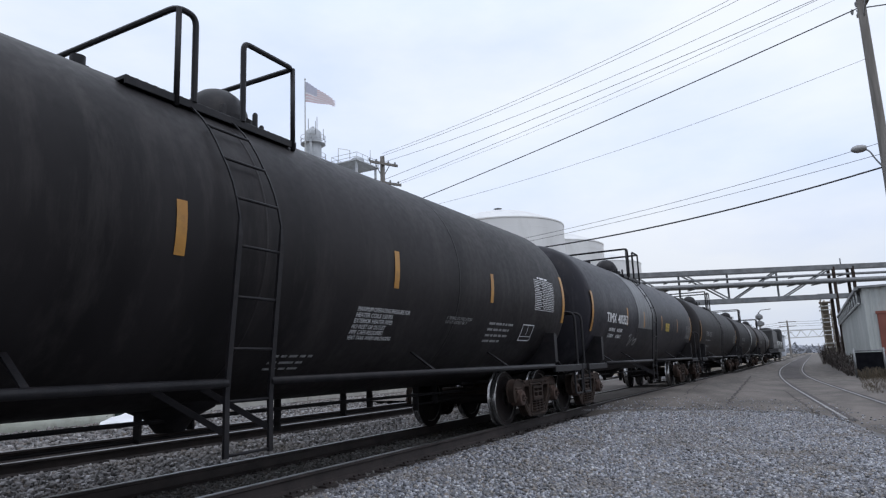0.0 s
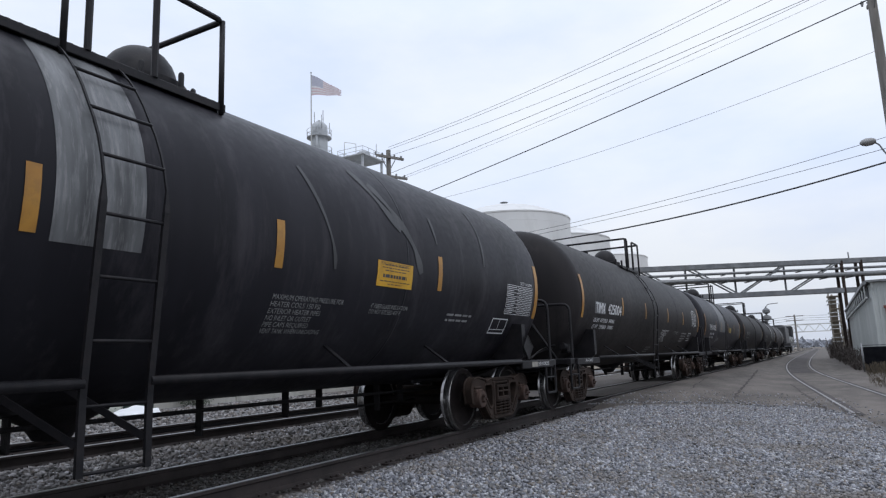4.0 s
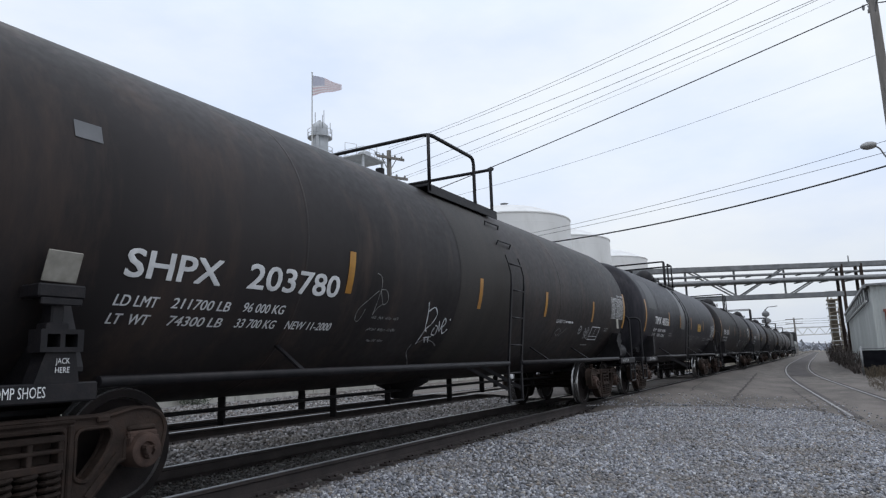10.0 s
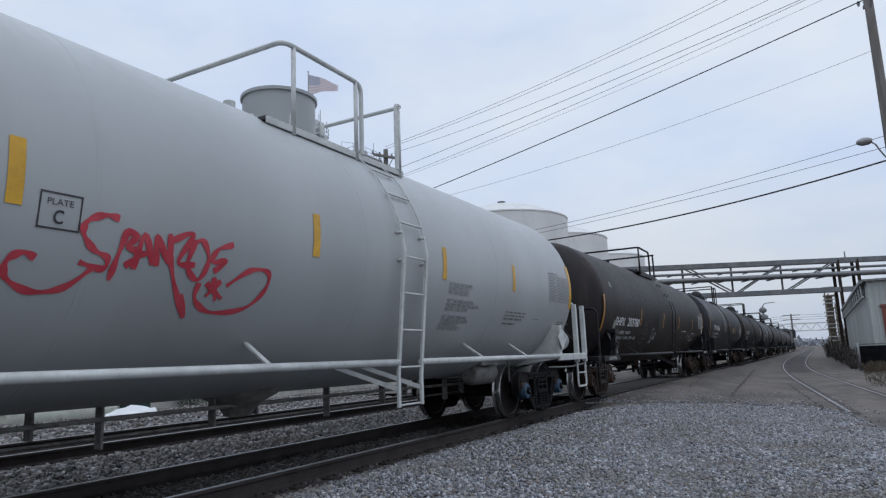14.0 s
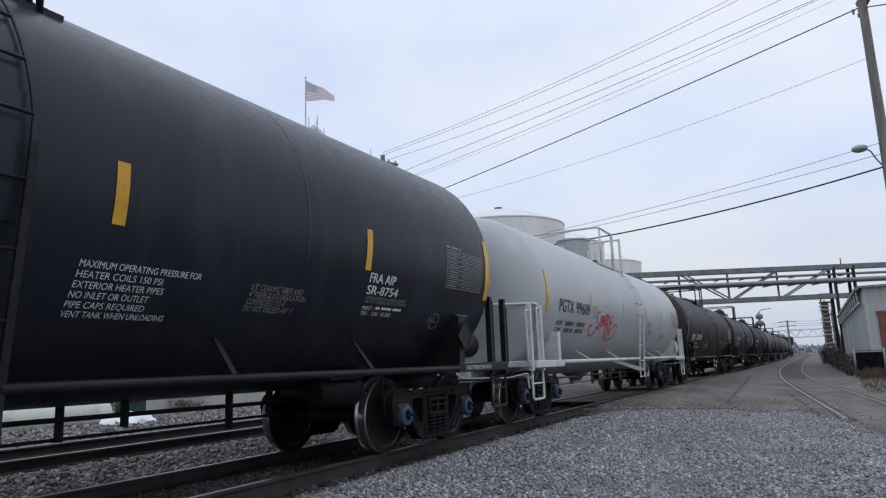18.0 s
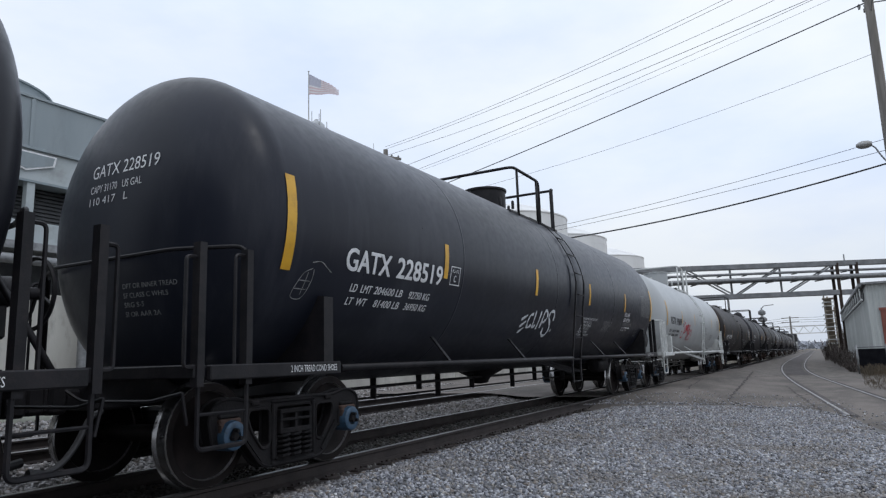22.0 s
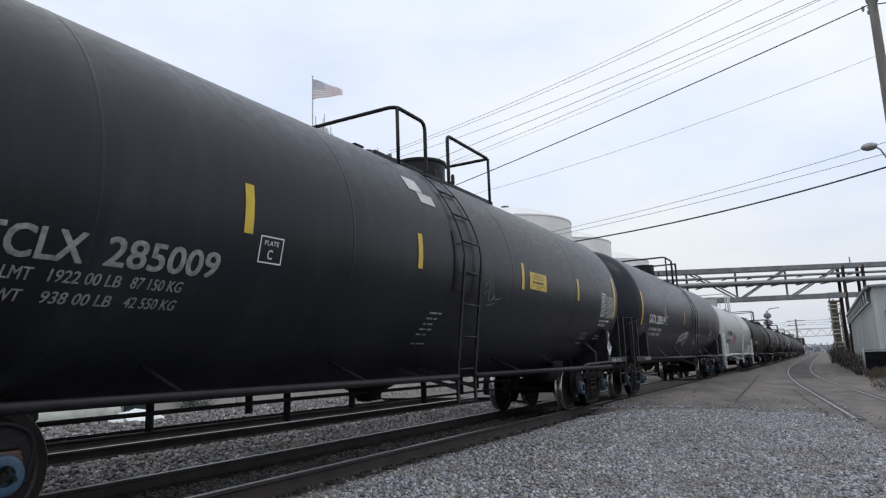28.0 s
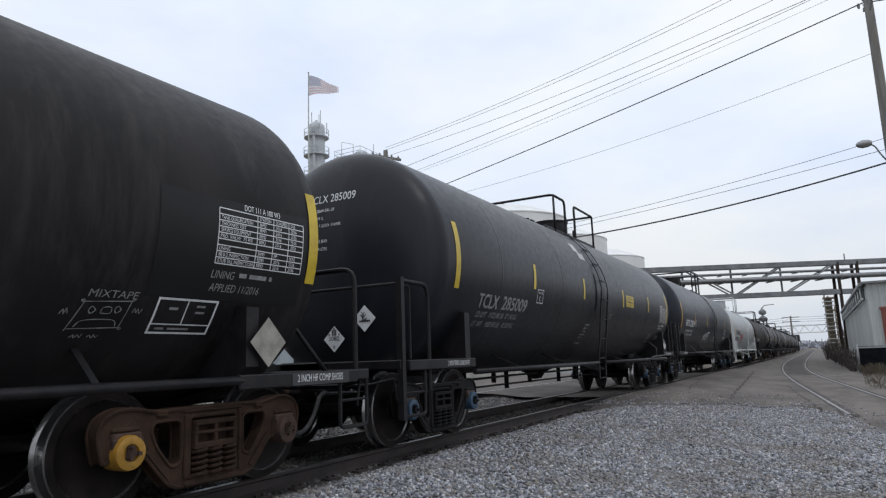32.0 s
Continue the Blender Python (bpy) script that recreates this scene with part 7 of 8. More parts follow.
TIMX_TOP = dict(deck=(-1.5, 0.55), deck_z=3.47, deck_y=0.23, rail_z=4.3, railing=(-1.02, -0.81, -0.22, 0.5), posts=(-1.0, 0.5), domes=(("dome", 0.35, 0.36, 0.38),))
SPECS = [
    dict(name="A", swell=0.06, x=5.07, datum=0.35, span=14.5, R=1.50, zc=2.24, paint="black_old", frame="frame_black", truck="truck_brown", tape="orange", ladder=-0.6,
         stripes=stripes((-3.77, -1.32, 1.72, 4.35), 5.5, -11, ((7.6, 16, -18), (-6.9, 17, -17))), seams=(-5.4, -0.4, 3.3), braces=(-4.3, -2.35, 2.6, 4.9),
         label="dirty black tank car with white lettering on the rails", brake_end=-1, inset=0.60, **TIMX_TOP),
    dict(name="B", swell=0.12, dish=0.36, lead=-0.03, x=-11.52, datum=0.18, xe=(-7.25, 7.6), span=13.5, R=1.50, zc=2.24, paint="black", frame="frame_black", truck="truck_brown", tape="orange", ladder=-0.79,
         stripes=stripes((-3.37, -1.42, 0.76, 3.66), 4, -12.6, ((6.94, 12.5, -21.8), (-6.58, 12.6, -21.5))), seams=(-4.9, 2.9), braces=(-3.31, 1.83, 3.86),
         label="black tank car with a pale worn band round its middle", brake_end=-1, inset=0.66, **TIMX_TOP),
    dict(name="C", web_rear=1.08, x=-27.995, datum=0.155, xe=(-7.725, 8.12), span=14.61, R=1.50, zc=2.24, paint="brownblack", frame="frame_black", truck="truck_brown", tape="orange", ladder=0.56, ladder_top=2.8,
         stripes=stripes((-3.5, -0.47, 2.15, 4.93), -2, -18.6, ((7.46, 11, -21), (-7.15, 5, -27))), seams=(-4.2, 2.9), braces=(-4.2, 2.19, 4.43),
         deck=(-1.05, 1.25), deck_z=3.54, deck_y=0.23, plate=0.13, rail_z=4.29, railing=(-1.0, 0.43, 1.07, 1.2), posts=(-1.02,), domes=(("dome", 1.5, 0.3, 0.12),),
         label="sooty black tank car with chalk graffiti and rusty stains", brake_end=1, inset=0.72, inset_lead=0.6),
    dict(name="D", marks_up=2.0, lead=-0.03, x=-44.33, datum=0.22, span=13.0, R=1.54, zc=2.285, xe=(None, 7.67), pipe_z=1.03, paint="white", frame="frame_white", truck="truck_black", tape="gold", ladder=0.89, caps="cap_blue", rails="posts",
         stripes=stripes((-3.55, -0.78, 1.75, 4.0), 5, -10.5, ((6.72, 15, -16), (-6.27, 13.6, -15.8))), seams=(-3.02, 0.05, 3.4), braces=(-3.68, -1.3, 2.93, 4.56),
         deck=(-0.9, 1.66), deck_z=3.55, deck_y=0.23, rail_z=4.46, railing=(-0.66, 0.73, 1.52, 1.64), posts=(-0.5, 0.62, 1.58), domes=(("cyl", 0.36, 0.45, 0.5),), dome_paint="white",
         label="white tank car with red graffiti and black lettering", brake_end=0, inset=0.57, inset_lead=0.62),
    dict(name="E", dish=0.38, full=2.3, x=-60.98, datum=0.12, pipe_z=1.0, xe=(-8.32, None), span=14.98, R=1.60, zc=2.42, paint="blue_black", frame="frame_black", truck="truck_black", tape="gold", ladder=0.85, caps="cap_blue", rails="posts",
         stripes=stripes((-4.46, -1.28, 1.75, 4.68), 3, -12.7, ((7.61, 13.7, -17.3), (-7.37, 12.4, -19.3))), seams=(-3.97, -0.22, 3.7), braces=(-4.21, -1.68, 2.95, 4.9),
         deck=(-0.88, 1.62), deck_z=3.71, deck_y=0.23, rail_z=4.56, railing=(-0.68, 0.64, 1.36, 1.5), posts=(-0.48, 0.52, 1.44), domes=(("cyl", 0.2, 0.42, 0.36),),
         label="clean blue-black tank car with white graffiti on its side", brake_end=0, inset=0.635, inset_lead=0.70),
    dict(name="F", marks_up=0.5, x=-78.11, datum=0.19, pipe_z=0.88, xe=(-8.17, 8.14), span=14.1, R=1.60, zc=2.405, full=2.4, dish=0.31, lead=-0.2, paint="grey_black", frame="frame_black", truck="truck_black", tape="yellow", ladder=-0.17, caps="cap_blue", rails="swept",
         stripes=stripes((-4.13, -1.4, 1.72, 4.48), 6, -9, ((7.08, 15.2, -16.3), (-6.88, 16.5, -15.9))), seams=(-5.45, -2.69, 1.34, 4.29), braces=(-4.6, -2.3, 1.8, 3.86),
         deck=(-1.1, 2.5), deck_z=3.86, rail_z=4.64, railing=(-0.6, 0.2, 0.9, 2.4), posts=(-0.55, 2.4), domes=(("cyl", 1.3, 0.43, 0.35),),
         label="dark grey tank car with a yellow placard and stencilled number", brake_end=1, brake_y=-0.3, swell=0.33, inset=0.34, inset_lead=0.62),
    dict(name="G", marks_up=1.8, x=-95.15, datum=0.15, span=14.2, R=1.55, zc=2.25, pipe_z=0.94, paint="black_old", frame="frame_black", truck="truck_rust", tape="yellow", odd_cap="cap_yellow", ladder=0.4,
         stripes=stripes((-3.6, -1.2, 1.6, 4.2), 5, -10, ((7.25, 13.7, -18.6), (-6.95, 13.7, -18.6))), seams=(-3.0, 3.0),
         label="grimy black tank car with chalk marks and a white table", brake_end=0, inset=0.66, inset_lead=0.725, **TIMX_TOP),
    dict(name="Z", x=20.95, span=13.3, R=1.50, zc=2.24, paint="black", frame="frame_black", truck="truck_brown", tape="orange", ladder=-0.8, far=True,
         stripes=stripes((-3.55, -1.6, 0.9, 3.6), 4, -13, ((6.55, 12, -22), (-6.65, 12, -22))), seams=(-2.4, 2.9), label="black tank car with a pale patched band and graffiti", brake_end=0, **TIMX_TOP),
    dict(name="Y", x=37.4, span=14.2, R=1.50, zc=2.24, paint="black_old", frame="frame_black", truck="truck_brown", tape="orange", ladder=-0.8, far=True,
         stripes=stripes((), 4, -13, ((7.1, 12, -22), (-7.1, 12, -22))), seams=(-2.4, 2.9), label="faded black tank car in the train", brake_end=0, **TIMX_TOP),
    dict(name="X", x=54.2, span=14.2, R=1.50, zc=2.24, paint="black_old", frame="frame_black", truck="truck_brown", tape="orange", ladder=-0.8, far=True,
         stripes=stripes((), 4, -13, ((7.1, 12, -22),)), seams=(-2.4, 2.9), label="faded black tank car with a white band", brake_end=0, **TIMX_TOP),
    dict(name="W", x=71.0, span=14.2, R=1.50, zc=2.24, paint="brownblack", frame="frame_black", truck="truck_brown", tape="orange", ladder=-0.8, far=True,
         stripes=stripes((), 4, -13, ((7.1, 12, -22),)), seams=(-2.4, 2.9), label="sooty black tank car behind the locomotive", brake_end=0, **TIMX_TOP),
]


def locomotive():
    root = thing("locomotive", None, None, "dark diesel locomotive hauling the tank cars", "locomotive")
    bm = B()
    box(bm, -10.2, 10.2, -1.5, 1.5, 1.25, 1.62, 0.03)
    part("frame_deck", bm, M["loco"], root)
    bm = B()
    box(bm, -9.4, 3.6, -0.95, 0.95, 1.625, 4.2, 0.15)
    part("long_hood", bm, M["loco"], root)
    bm = B()
    box(bm, 3.6, 6.4, -1.5, 1.5, 1.625, 4.6, 0.2)
    part("cab", bm, M["loco"], root)
    bm = B()
    box(bm, 6.4, 9.2, -0.95, 0.95, 1.625, 3.2, 0.15)
    part("short_hood", bm, M["loco"], root)
    for y in (-1.51, 1.51):
        for x in (4.1, 5.2):
            bm = B()
            box(bm, x, x + 0.8, y - 0.012, y + 0.012, 3.3, 4.1, 0.005)
            part("cab_window", bm, M["dark"], root)
    for x in (-8.0, -5.8, -3.4):
        bm = B()
        lathe(bm, [(4.1, 0.65), (4.4, 0.65), (4.45, 0.5), (4.45, 0)], 20, "z", (x, 0, 0))
        part("roof_fan", bm, M["loco"], root)
    bm = B()
    box(bm, -2.4, 2.6, -1.35, 1.35, 0.35, 1.2, 0.1)
    part("fuel_tank", bm, M["loco"], root)
    for side in (-1, 1):
        bm = B()
        pipe(bm, [(-10, side * 1.45, 2.6), (3.5, side * 1.45, 2.6)], 0.03, 6)
        for k in range(8):
            pipe(bm, [(-10 + 1.9 * k, side * 1.45, 1.6), (-10 + 1.9 * k, side * 1.45, 2.6)], 0.025, 6)
        part("handrail", bm, M["frame_white"], root)
    sets = []
    for e in (-1, 1):
        for side in (-1, 1):
            bm = B()
            box(bm, e * 6.3 - 1.9, e * 6.3 + 1.9, side * 1.0 - 0.1, side * 1.0 + 0.1, 0.4, 0.85, 0.06)
            part("truck_frame", bm, M["truck_black"], root)
        for k in (-1.4, 1.4):
            ax = part("wheelset", shared("wheelset", axle, M["wheel"]), None, root, at=(e * 6.3 + k, 0, WHEEL_R))
            for side in (-1, 1):
                part("wheel", shared("wheel", wheel, [M["wheel"], M["tread"], M["rim_edge"]]), None, ax, at=pose(0, side * 0.755, 0, 0, 0, 0 if side < 0 else 180))
            sets.append((ax, e * 6.3 + k))
    return root, sets


ground()
tracks()
street()
siding_bed()
ballast()
storage_tanks()
pipe_bridge()
stair_tower()
shed()
fence()
weeds()
cooling_tower()
low_wall()
column_plant()
brush()
shrubs()
poles_and_wires()
distance()

CARS = {}
for spec in SPECS:
    CARS[spec["name"]] = Car(spec).build()
LOCO, LOCO_SETS = locomotive()


# ---- lettering, placards and marks, car by car ----
HEATER = ["MAXIMUM OPERATING PRESSURE FOR", "HEATER COILS 150 PSI", "EXTERIOR HEATER PIPES", "NO INLET OR OUTLET", "PIPE CAPS REQUIRED", "VENT TANK WHEN UNLOADING"]
INSULATION = ["4\" FIBERGLASS INSULATION", "DO NOT EXCEED 450\u00b0 F"]
NOTICE = ((0.84, 0.885, 0.2, 0.8), (0.73, 0.765, 0.12, 0.88), (0.62, 0.655, 0.2, 0.8), (0.36, 0.49, 0.15, 0.82), (0.2, 0.235, 0.08, 0.92), (0.09, 0.12, 0.3, 0.7))


def weights(c, rows, ink="decal_white", bold=0.006):
    """The load limit and light weight lines: words, left end, length, baseline."""
    for words, x, length, th in rows:
        c.text(words, x, th, 0.085, "decal_black" if c.s["paint"] == "white" else ink, bold=bold, fit=length, slant=0.12)


def end_marks(c, rows, k=1.0, y=-0.2, up=0.42):
    z = c.zc + up
    for i, (words, size, length) in enumerate(rows):
        c.head_text(words, y, z, size * k, -1, fit=length * k)
        z -= (0.155 if i == 0 else 0.125) * k


def details():
    a = CARS["A"]
    bm = B()
    a.patch(bm, -6.06, -5.26, -12.4, -2.6, 0.004)
    part("repaint_patch", bm, M["grey_patch"], a.root, "grey rectangle under the lettering")
    a.text("TIMX", -6.0, -11.6, 0.215, fit=0.70, bold=0.01, lift=0.007)
    a.text("425004", -5.06, -11.4, 0.22, fit=1.13, bold=0.02)
    weights(a, [("LD LMT", -6.05, 0.42, -19.4), ("187100LB", -5.55, 0.54, -19.3), ("84850KG", -4.88, 0.44, -19.2),
                ("LT  WT", -6.04, 0.38, -25.0), ("75900LB", -5.52, 0.5, -24.9), ("34450KG", -4.88, 0.44, -24.8)])
    a.lines(HEATER, 1.08, -22.3, 0.05, 2.6, "decal_white", 1.05)
    a.lines(INSULATION, 3.07, -22.6, 0.045, 2.2, "decal_faint", 0.74)
    a.bars(4.42, -22.1, (0.9, 0.8, 0.85, 0.6), "decal_faint", 0.06, 1.6, 2)
    a.form(5.75, 6.25, -21.5, -33)
    a.table(6.12, 7.05, -11, 9)
    a.bars(6.3, 11.2, (0.5,), "decal_white", 0.05)
    a.bars(0.1, -43, (0.6, 0.5, 0.5), "decal_faint", 0.05, 1.7, 4)
    a.sill_text("2 INCH HF COMP SHOES", -7.14, -6.66, 0.91, 0.055)
    a.valve_cluster(-6.85 - a.o)
    end_marks(a, [("TIMX 425004", 0.125, 0.95), ("CAPY 25554  US GAL", 0.075, 0.72), ("CAPY 21278  IMP GAL", 0.075, 0.74), ("CAPY 96 732   L", 0.075, 0.56)], k=0.95, y=-0.38, up=0.51)
    for k in range(7):
        a.strokes([[(-0.9 + 0.33 * k, 58 + 3 * (k % 3)), (-0.88 + 0.33 * k, 50)]], 0.025, "decal_faint", "drip")

    b = CARS["B"]
    b.text("TIMX", -5.42, -12.0, 0.215, fit=0.84, bold=0.008)
    b.text("400356", -4.43, -12.2, 0.215, fit=0.97, bold=0.02)
    weights(b, [("LD LMT", -5.49, 0.42, -20.4), ("189700LB", -4.9, 0.54, -20.3), ("86050KG", -4.26, 0.5, -20.4),
                ("LT  WT", -5.51, 0.38, -26.0), ("73300LB", -4.92, 0.5, -26.1), ("33250KG", -4.28, 0.5, -26.4)])
    b.bars(-3.09, -21.0, (0.4, 0.55), "decal_faint", 0.045, 1.6, 5)
    b.band("worn_band", -1.28, -0.62, "band_grey", -14, 150, "pale worn band over the tank")
    b.lines(HEATER, 0.78, -23.4, 0.05, 2.6, "decal_faint", 1.02)
    b.board(2.28, 3.0, -3.2, -14.0, NOTICE, "gold")
    b.text("FOR CHEMICAL EMERGENCY", 2.34, -4.9, 0.035, "decal_black", fit=0.6, lift=0.009, name="stencil_line")
    b.lines(INSULATION, 2.28, -23.6, 0.05, 2.5, "decal_faint", 0.74)
    b.bars(4.0, -23.2, (0.7, 0.62), "decal_faint", 0.045, 1.7, 6)
    b.table(5.75, 6.76, -20.3, -3.0)
    b.text("DOT 111A100W1", 6.27, -2.0, 0.05, fit=0.46)
    b.form(5.42, 5.97, -23.5, -33.2)
    bm = B()
    b.patch(bm, -6.2, -5.15, 4, 38, 0.003)
    part("repaint_patch", bm, M["repaint"], b.root, "fresh black repaint patch")
    b.strokes([[(2.44, 34), (2.7, 22), (3.02, 7), (3.19, -6)], [(2.2, 40), (2.5, 24), (2.8, 12)]], 0.13, "faded", "worn_streak")
    b.strokes([[(5.05, 42), (5.02, 25), (4.94, 4)], [(3.6, 24), (3.62, 10)], [(1.2, 30), (1.5, 0), (1.55, -10)]], 0.06, "faded", "worn_streak")
    b.diamond(6.35 - b.o, -1.53, 1.20, 0.2, "frame_black", print_kind="frame")
    b.sill_text("2 INCH HF COMP SHOES", -6.79, -6.04, 0.90, 0.07)
    b.sill_text("2 INCH HF COMP SHOES", 6.76, 7.24, 0.90, 0.06)
    bm = B()
    box(bm, 6.48 - b.o, 6.73 - b.o, -1.536, -1.531, 0.885, 0.965)
    part("sill_plate", bm, M["note"], b.root, "dull beige plate on the sill")
    end_marks(b, [("TIMX 400356", 0.13, 0.92), ("CAPY 23640  US GAL", 0.08, 0.74), ("CAPY 19685  IMP GAL", 0.08, 0.74), ("CAPY 89  487   L", 0.08, 0.56)], k=0.84, y=-0.14, up=0.54)
    for i, r in enumerate(("DFT OR INNER TREAD", "SF OR CLASS C WHLS", "SRG S-5", "SI OR AAR 2A")):
        b.head_text(r, 0.05, 1.86 - 0.085 * i, 0.045, -1, "decal_faint", fit=0.036 * len(r))

    c = CARS["C"]
    c.text("SHPX", -6.04, -20.8, 0.20, fit=0.86, bold=0.04)
    c.text("203780", -4.88, -20.6, 0.21, fit=1.22, bold=0.03)
    weights(c, [("LD LMT", -6.05, 0.36, -29.3), ("211700 LB", -5.57, 0.58, -29.1), ("96 000 KG", -4.84, 0.5, -28.8),
                ("LT  WT", -6.05, 0.34, -34.9), ("74300 LB", -5.54, 0.53, -34.8), ("33 700 KG", -4.86, 0.48, -34.6), ("NEW 11-2000", -4.24, 0.66, -34.5)])
    c.band("product_stain", -1.1, 0.62, "stain", -60, 240, "rust-brown product stain over the tank")
    c.strokes([[(-1.85, -18.1), (-1.82, -21.0), (-1.79, -24.4)], [(-1.79, -24.4), (-1.73, -31.0), (-1.66, -33.1)], [(-1.81, -22.9), (-1.67, -20.4), (-1.57, -23.8), (-1.62, -28.6), (-1.71, -32.0), (-1.74, -36.6), (-1.75, -40.1)],
               [(-1.51, -30.6), (-1.52, -34.0), (-1.42, -34.6), (-1.43, -30.4), (-1.51, -29.5)], [(-1.45, -27.1), (-1.35, -32.6), (-1.35, -26.9)], [(-1.32, -30.2), (-1.27, -27.8), (-1.33, -25.3), (-1.34, -29.1), (-1.24, -33.6), (-1.16, -31.1)],
               [(-1.63, -36.5), (-1.56, -39.3)], [(-1.54, -36.4), (-1.48, -39.2)], [(-1.65, -36.5), (-1.49, -35.8)], [(-1.2, -25.4), (-1.17, -26.3)]], 0.02, "spray_white", "graffiti", "white paint-marker graffiti tag")
    c.strokes([[(-1.74, -39.7), (-1.6, -37.6), (-1.38, -38.7), (-1.23, -41.2)], [(-1.84, -40.2), (-1.83, -45.2), (-1.64, -50.9), (-1.48, -56.1)]], 0.014, "decal_faint", "graffiti")
    c.strokes([[(-3.04, -8.8), (-2.95, -10.1), (-2.92, -14.6), (-2.94, -19.0), (-2.96, -26.6)], [(-2.96, -15.9), (-3.1, -19.8), (-3.24, -24.6), (-3.24, -28.9), (-3.17, -29.4), (-3.12, -24.1)],
               [(-2.92, -15.3), (-2.81, -15.5), (-2.75, -19.4), (-2.82, -21.5), (-2.92, -16.0)], [(-2.96, -26.6), (-2.91, -23.4), (-2.82, -21.2)]], 0.009, "decal_faint", "chalk_drawing", "faint chalk drawing")
    c.handwriting(-2.96, -28.2, 0.58, 0.04, 21)
    c.handwriting(-2.95, -33.8, 0.56, 0.04, 22)
    c.handwriting(-2.84, -39.3, 0.34, 0.04, 23)
    c.text("LEASED TO", 2.82, -21.8, 0.06, fit=0.48, slant=0.15)
    c.bars(3.34, -19.9, (0.42,), "decal_white", 0.06)
    c.strokes([[(4.24, -25.8), (4.28, -23.2), (4.36, -23.2), (4.41, -25.8), (4.36, -28.6), (4.28, -28.6), (4.24, -25.8)], [(4.28, -26.4), (4.31, -25.4), (4.34, -26.4), (4.37, -25.4)]], 0.014, "decal_white", "stencil_ring")
    c.strokes([[(4.62, -24), (4.9, -30), (4.66, -29), (4.95, -25), (4.7, -33), (4.84, -23), (4.98, -33), (4.6, -27), (4.95, -28)]], 0.02, "decal_faint", "scribble", "chalk scribble")
    c.strokes([[(3.1, -32), (2.95, -29), (3.1, -26), (3.22, -29), (3.12, -31)], [(3.2, -32), (3.5, -25)]], 0.014, "decal_faint", "scribble")
    c.form(5.07, 5.66, -22.1, -34)
    c.table(6.34, 7.35, -13, 5)
    c.text("AAR 211A100W1", 6.86, 6.6, 0.05, fit=0.5)
    c.bars(6.0, -22.5, (0.3, 0.25), "decal_faint", 0.03)
    c.bars(4.85, -38.5, (0.4,), "decal_faint", 0.03)
    bm = B()
    c.patch(bm, -6.48, -6.28, 13.5, 18.5, 0.005)
    part("sticker", bm, M["grey_patch"], c.root)
    c.diamond(6.63 - c.o, -1.53, 1.38, 0.21, "frame_black", print_kind="frame")
    bm = B()
    box(bm, 6.49 - c.o, 6.66 - c.o, -1.545, -1.53, 1.66, 1.88, 0.004)
    part("note_card", bm, M["note"], c.root, "dirty beige card in a holder")
    bm = B()
    box(bm, -0.115, 0.115, -0.008, 0.008, -0.1, 0.1, 0.004)
    part("note_card", bm, M["note"], c.root, "dirty beige card in a holder", at=pose(-6.55 - c.o, -1.53, 1.70, 18, 0, 4))
    bm = B()
    box(bm, -6.71 - c.o, -6.41 - c.o, -1.57, -1.36, 1.50, 1.585, 0.01)
    box(bm, -6.69 - c.o, -6.43 - c.o, -1.57, -1.545, 1.455, 1.50, 0.006)
    part("card_shelf", bm, M["frame_black"], c.root)
    bm = B()
    box(bm, -6.60 - c.o, -6.52 - c.o, -1.53, -1.42, 1.30, 1.50, 0.01)
    box(bm, -6.63 - c.o, -6.49 - c.o, -1.54, -1.42, 1.30, 1.35, 0.01)
    part("bracket_neck", bm, M["frame_black"], c.root)
    bm = B()
    plate(bm, [(-6.67 - c.o, 1.17), (-6.40 - c.o, 1.17), (-6.40 - c.o, 1.31), (-6.67 - c.o, 1.31)], [[(-6.63 - c.o, 1.20), (-6.55 - c.o, 1.20), (-6.55 - c.o, 1.28), (-6.63 - c.o, 1.28)], [(-6.52 - c.o, 1.20), (-6.44 - c.o, 1.20), (-6.44 - c.o, 1.28), (-6.52 - c.o, 1.28)]], -1.555, -1.42)
    part("cast_bracket", bm, M["frame_black"], c.root)
    bm = B()
    plate(bm, [(-6.68 - c.o, 0.98), (-6.40 - c.o, 0.98), (-6.43 - c.o, 1.17), (-6.62 - c.o, 1.17)], [], -1.528, -1.40)
    part("jacking_pad", bm, M["frame_black"], c.root)
    c.sill_text("JACK", -6.56, -6.47, 1.10, 0.034)
    c.sill_text("HERE", -6.56, -6.47, 1.045, 0.034)
    c.sill_text("2 INCH HF COMP SHOES", -7.22, -6.61, 0.90, 0.065)
    c.sill_text("2 INCH HF COMP SHOES", 6.85, 7.45, 0.90, 0.065)
    end_marks(c, [("SHPX 203780", 0.13, 0.95), ("CAPY 25656   GAL", 0.075, 0.68), ("CAPY 96 118    L", 0.075, 0.68)], k=1.05, y=-0.3, up=0.47)
    for i, r in enumerate(("CR ROLLER DFT GR", "NO. 10 BR BM", "BRDG SEC D-5 & SEC D-5", "TR IN CL C WHLS", "BENDIX DPL")):
        c.head_text(r, 0.0, 1.86 - 0.085 * i, 0.045, -1, "decal_faint", fit=0.034 * len(r))
    bm = B()
    lathe(bm, [(6.95 - c.o, 0.0), (6.97 - c.o, 0.13), (7.05 - c.o, 0.17), (7.82 - c.o, 0.17), (7.90 - c.o, 0.13), (7.92 - c.o, 0)], 24, "x", (0, -1.22, 1.15))
    part("end_reservoir", bm, M["frame_black"], c.root)

    d = CARS["D"]
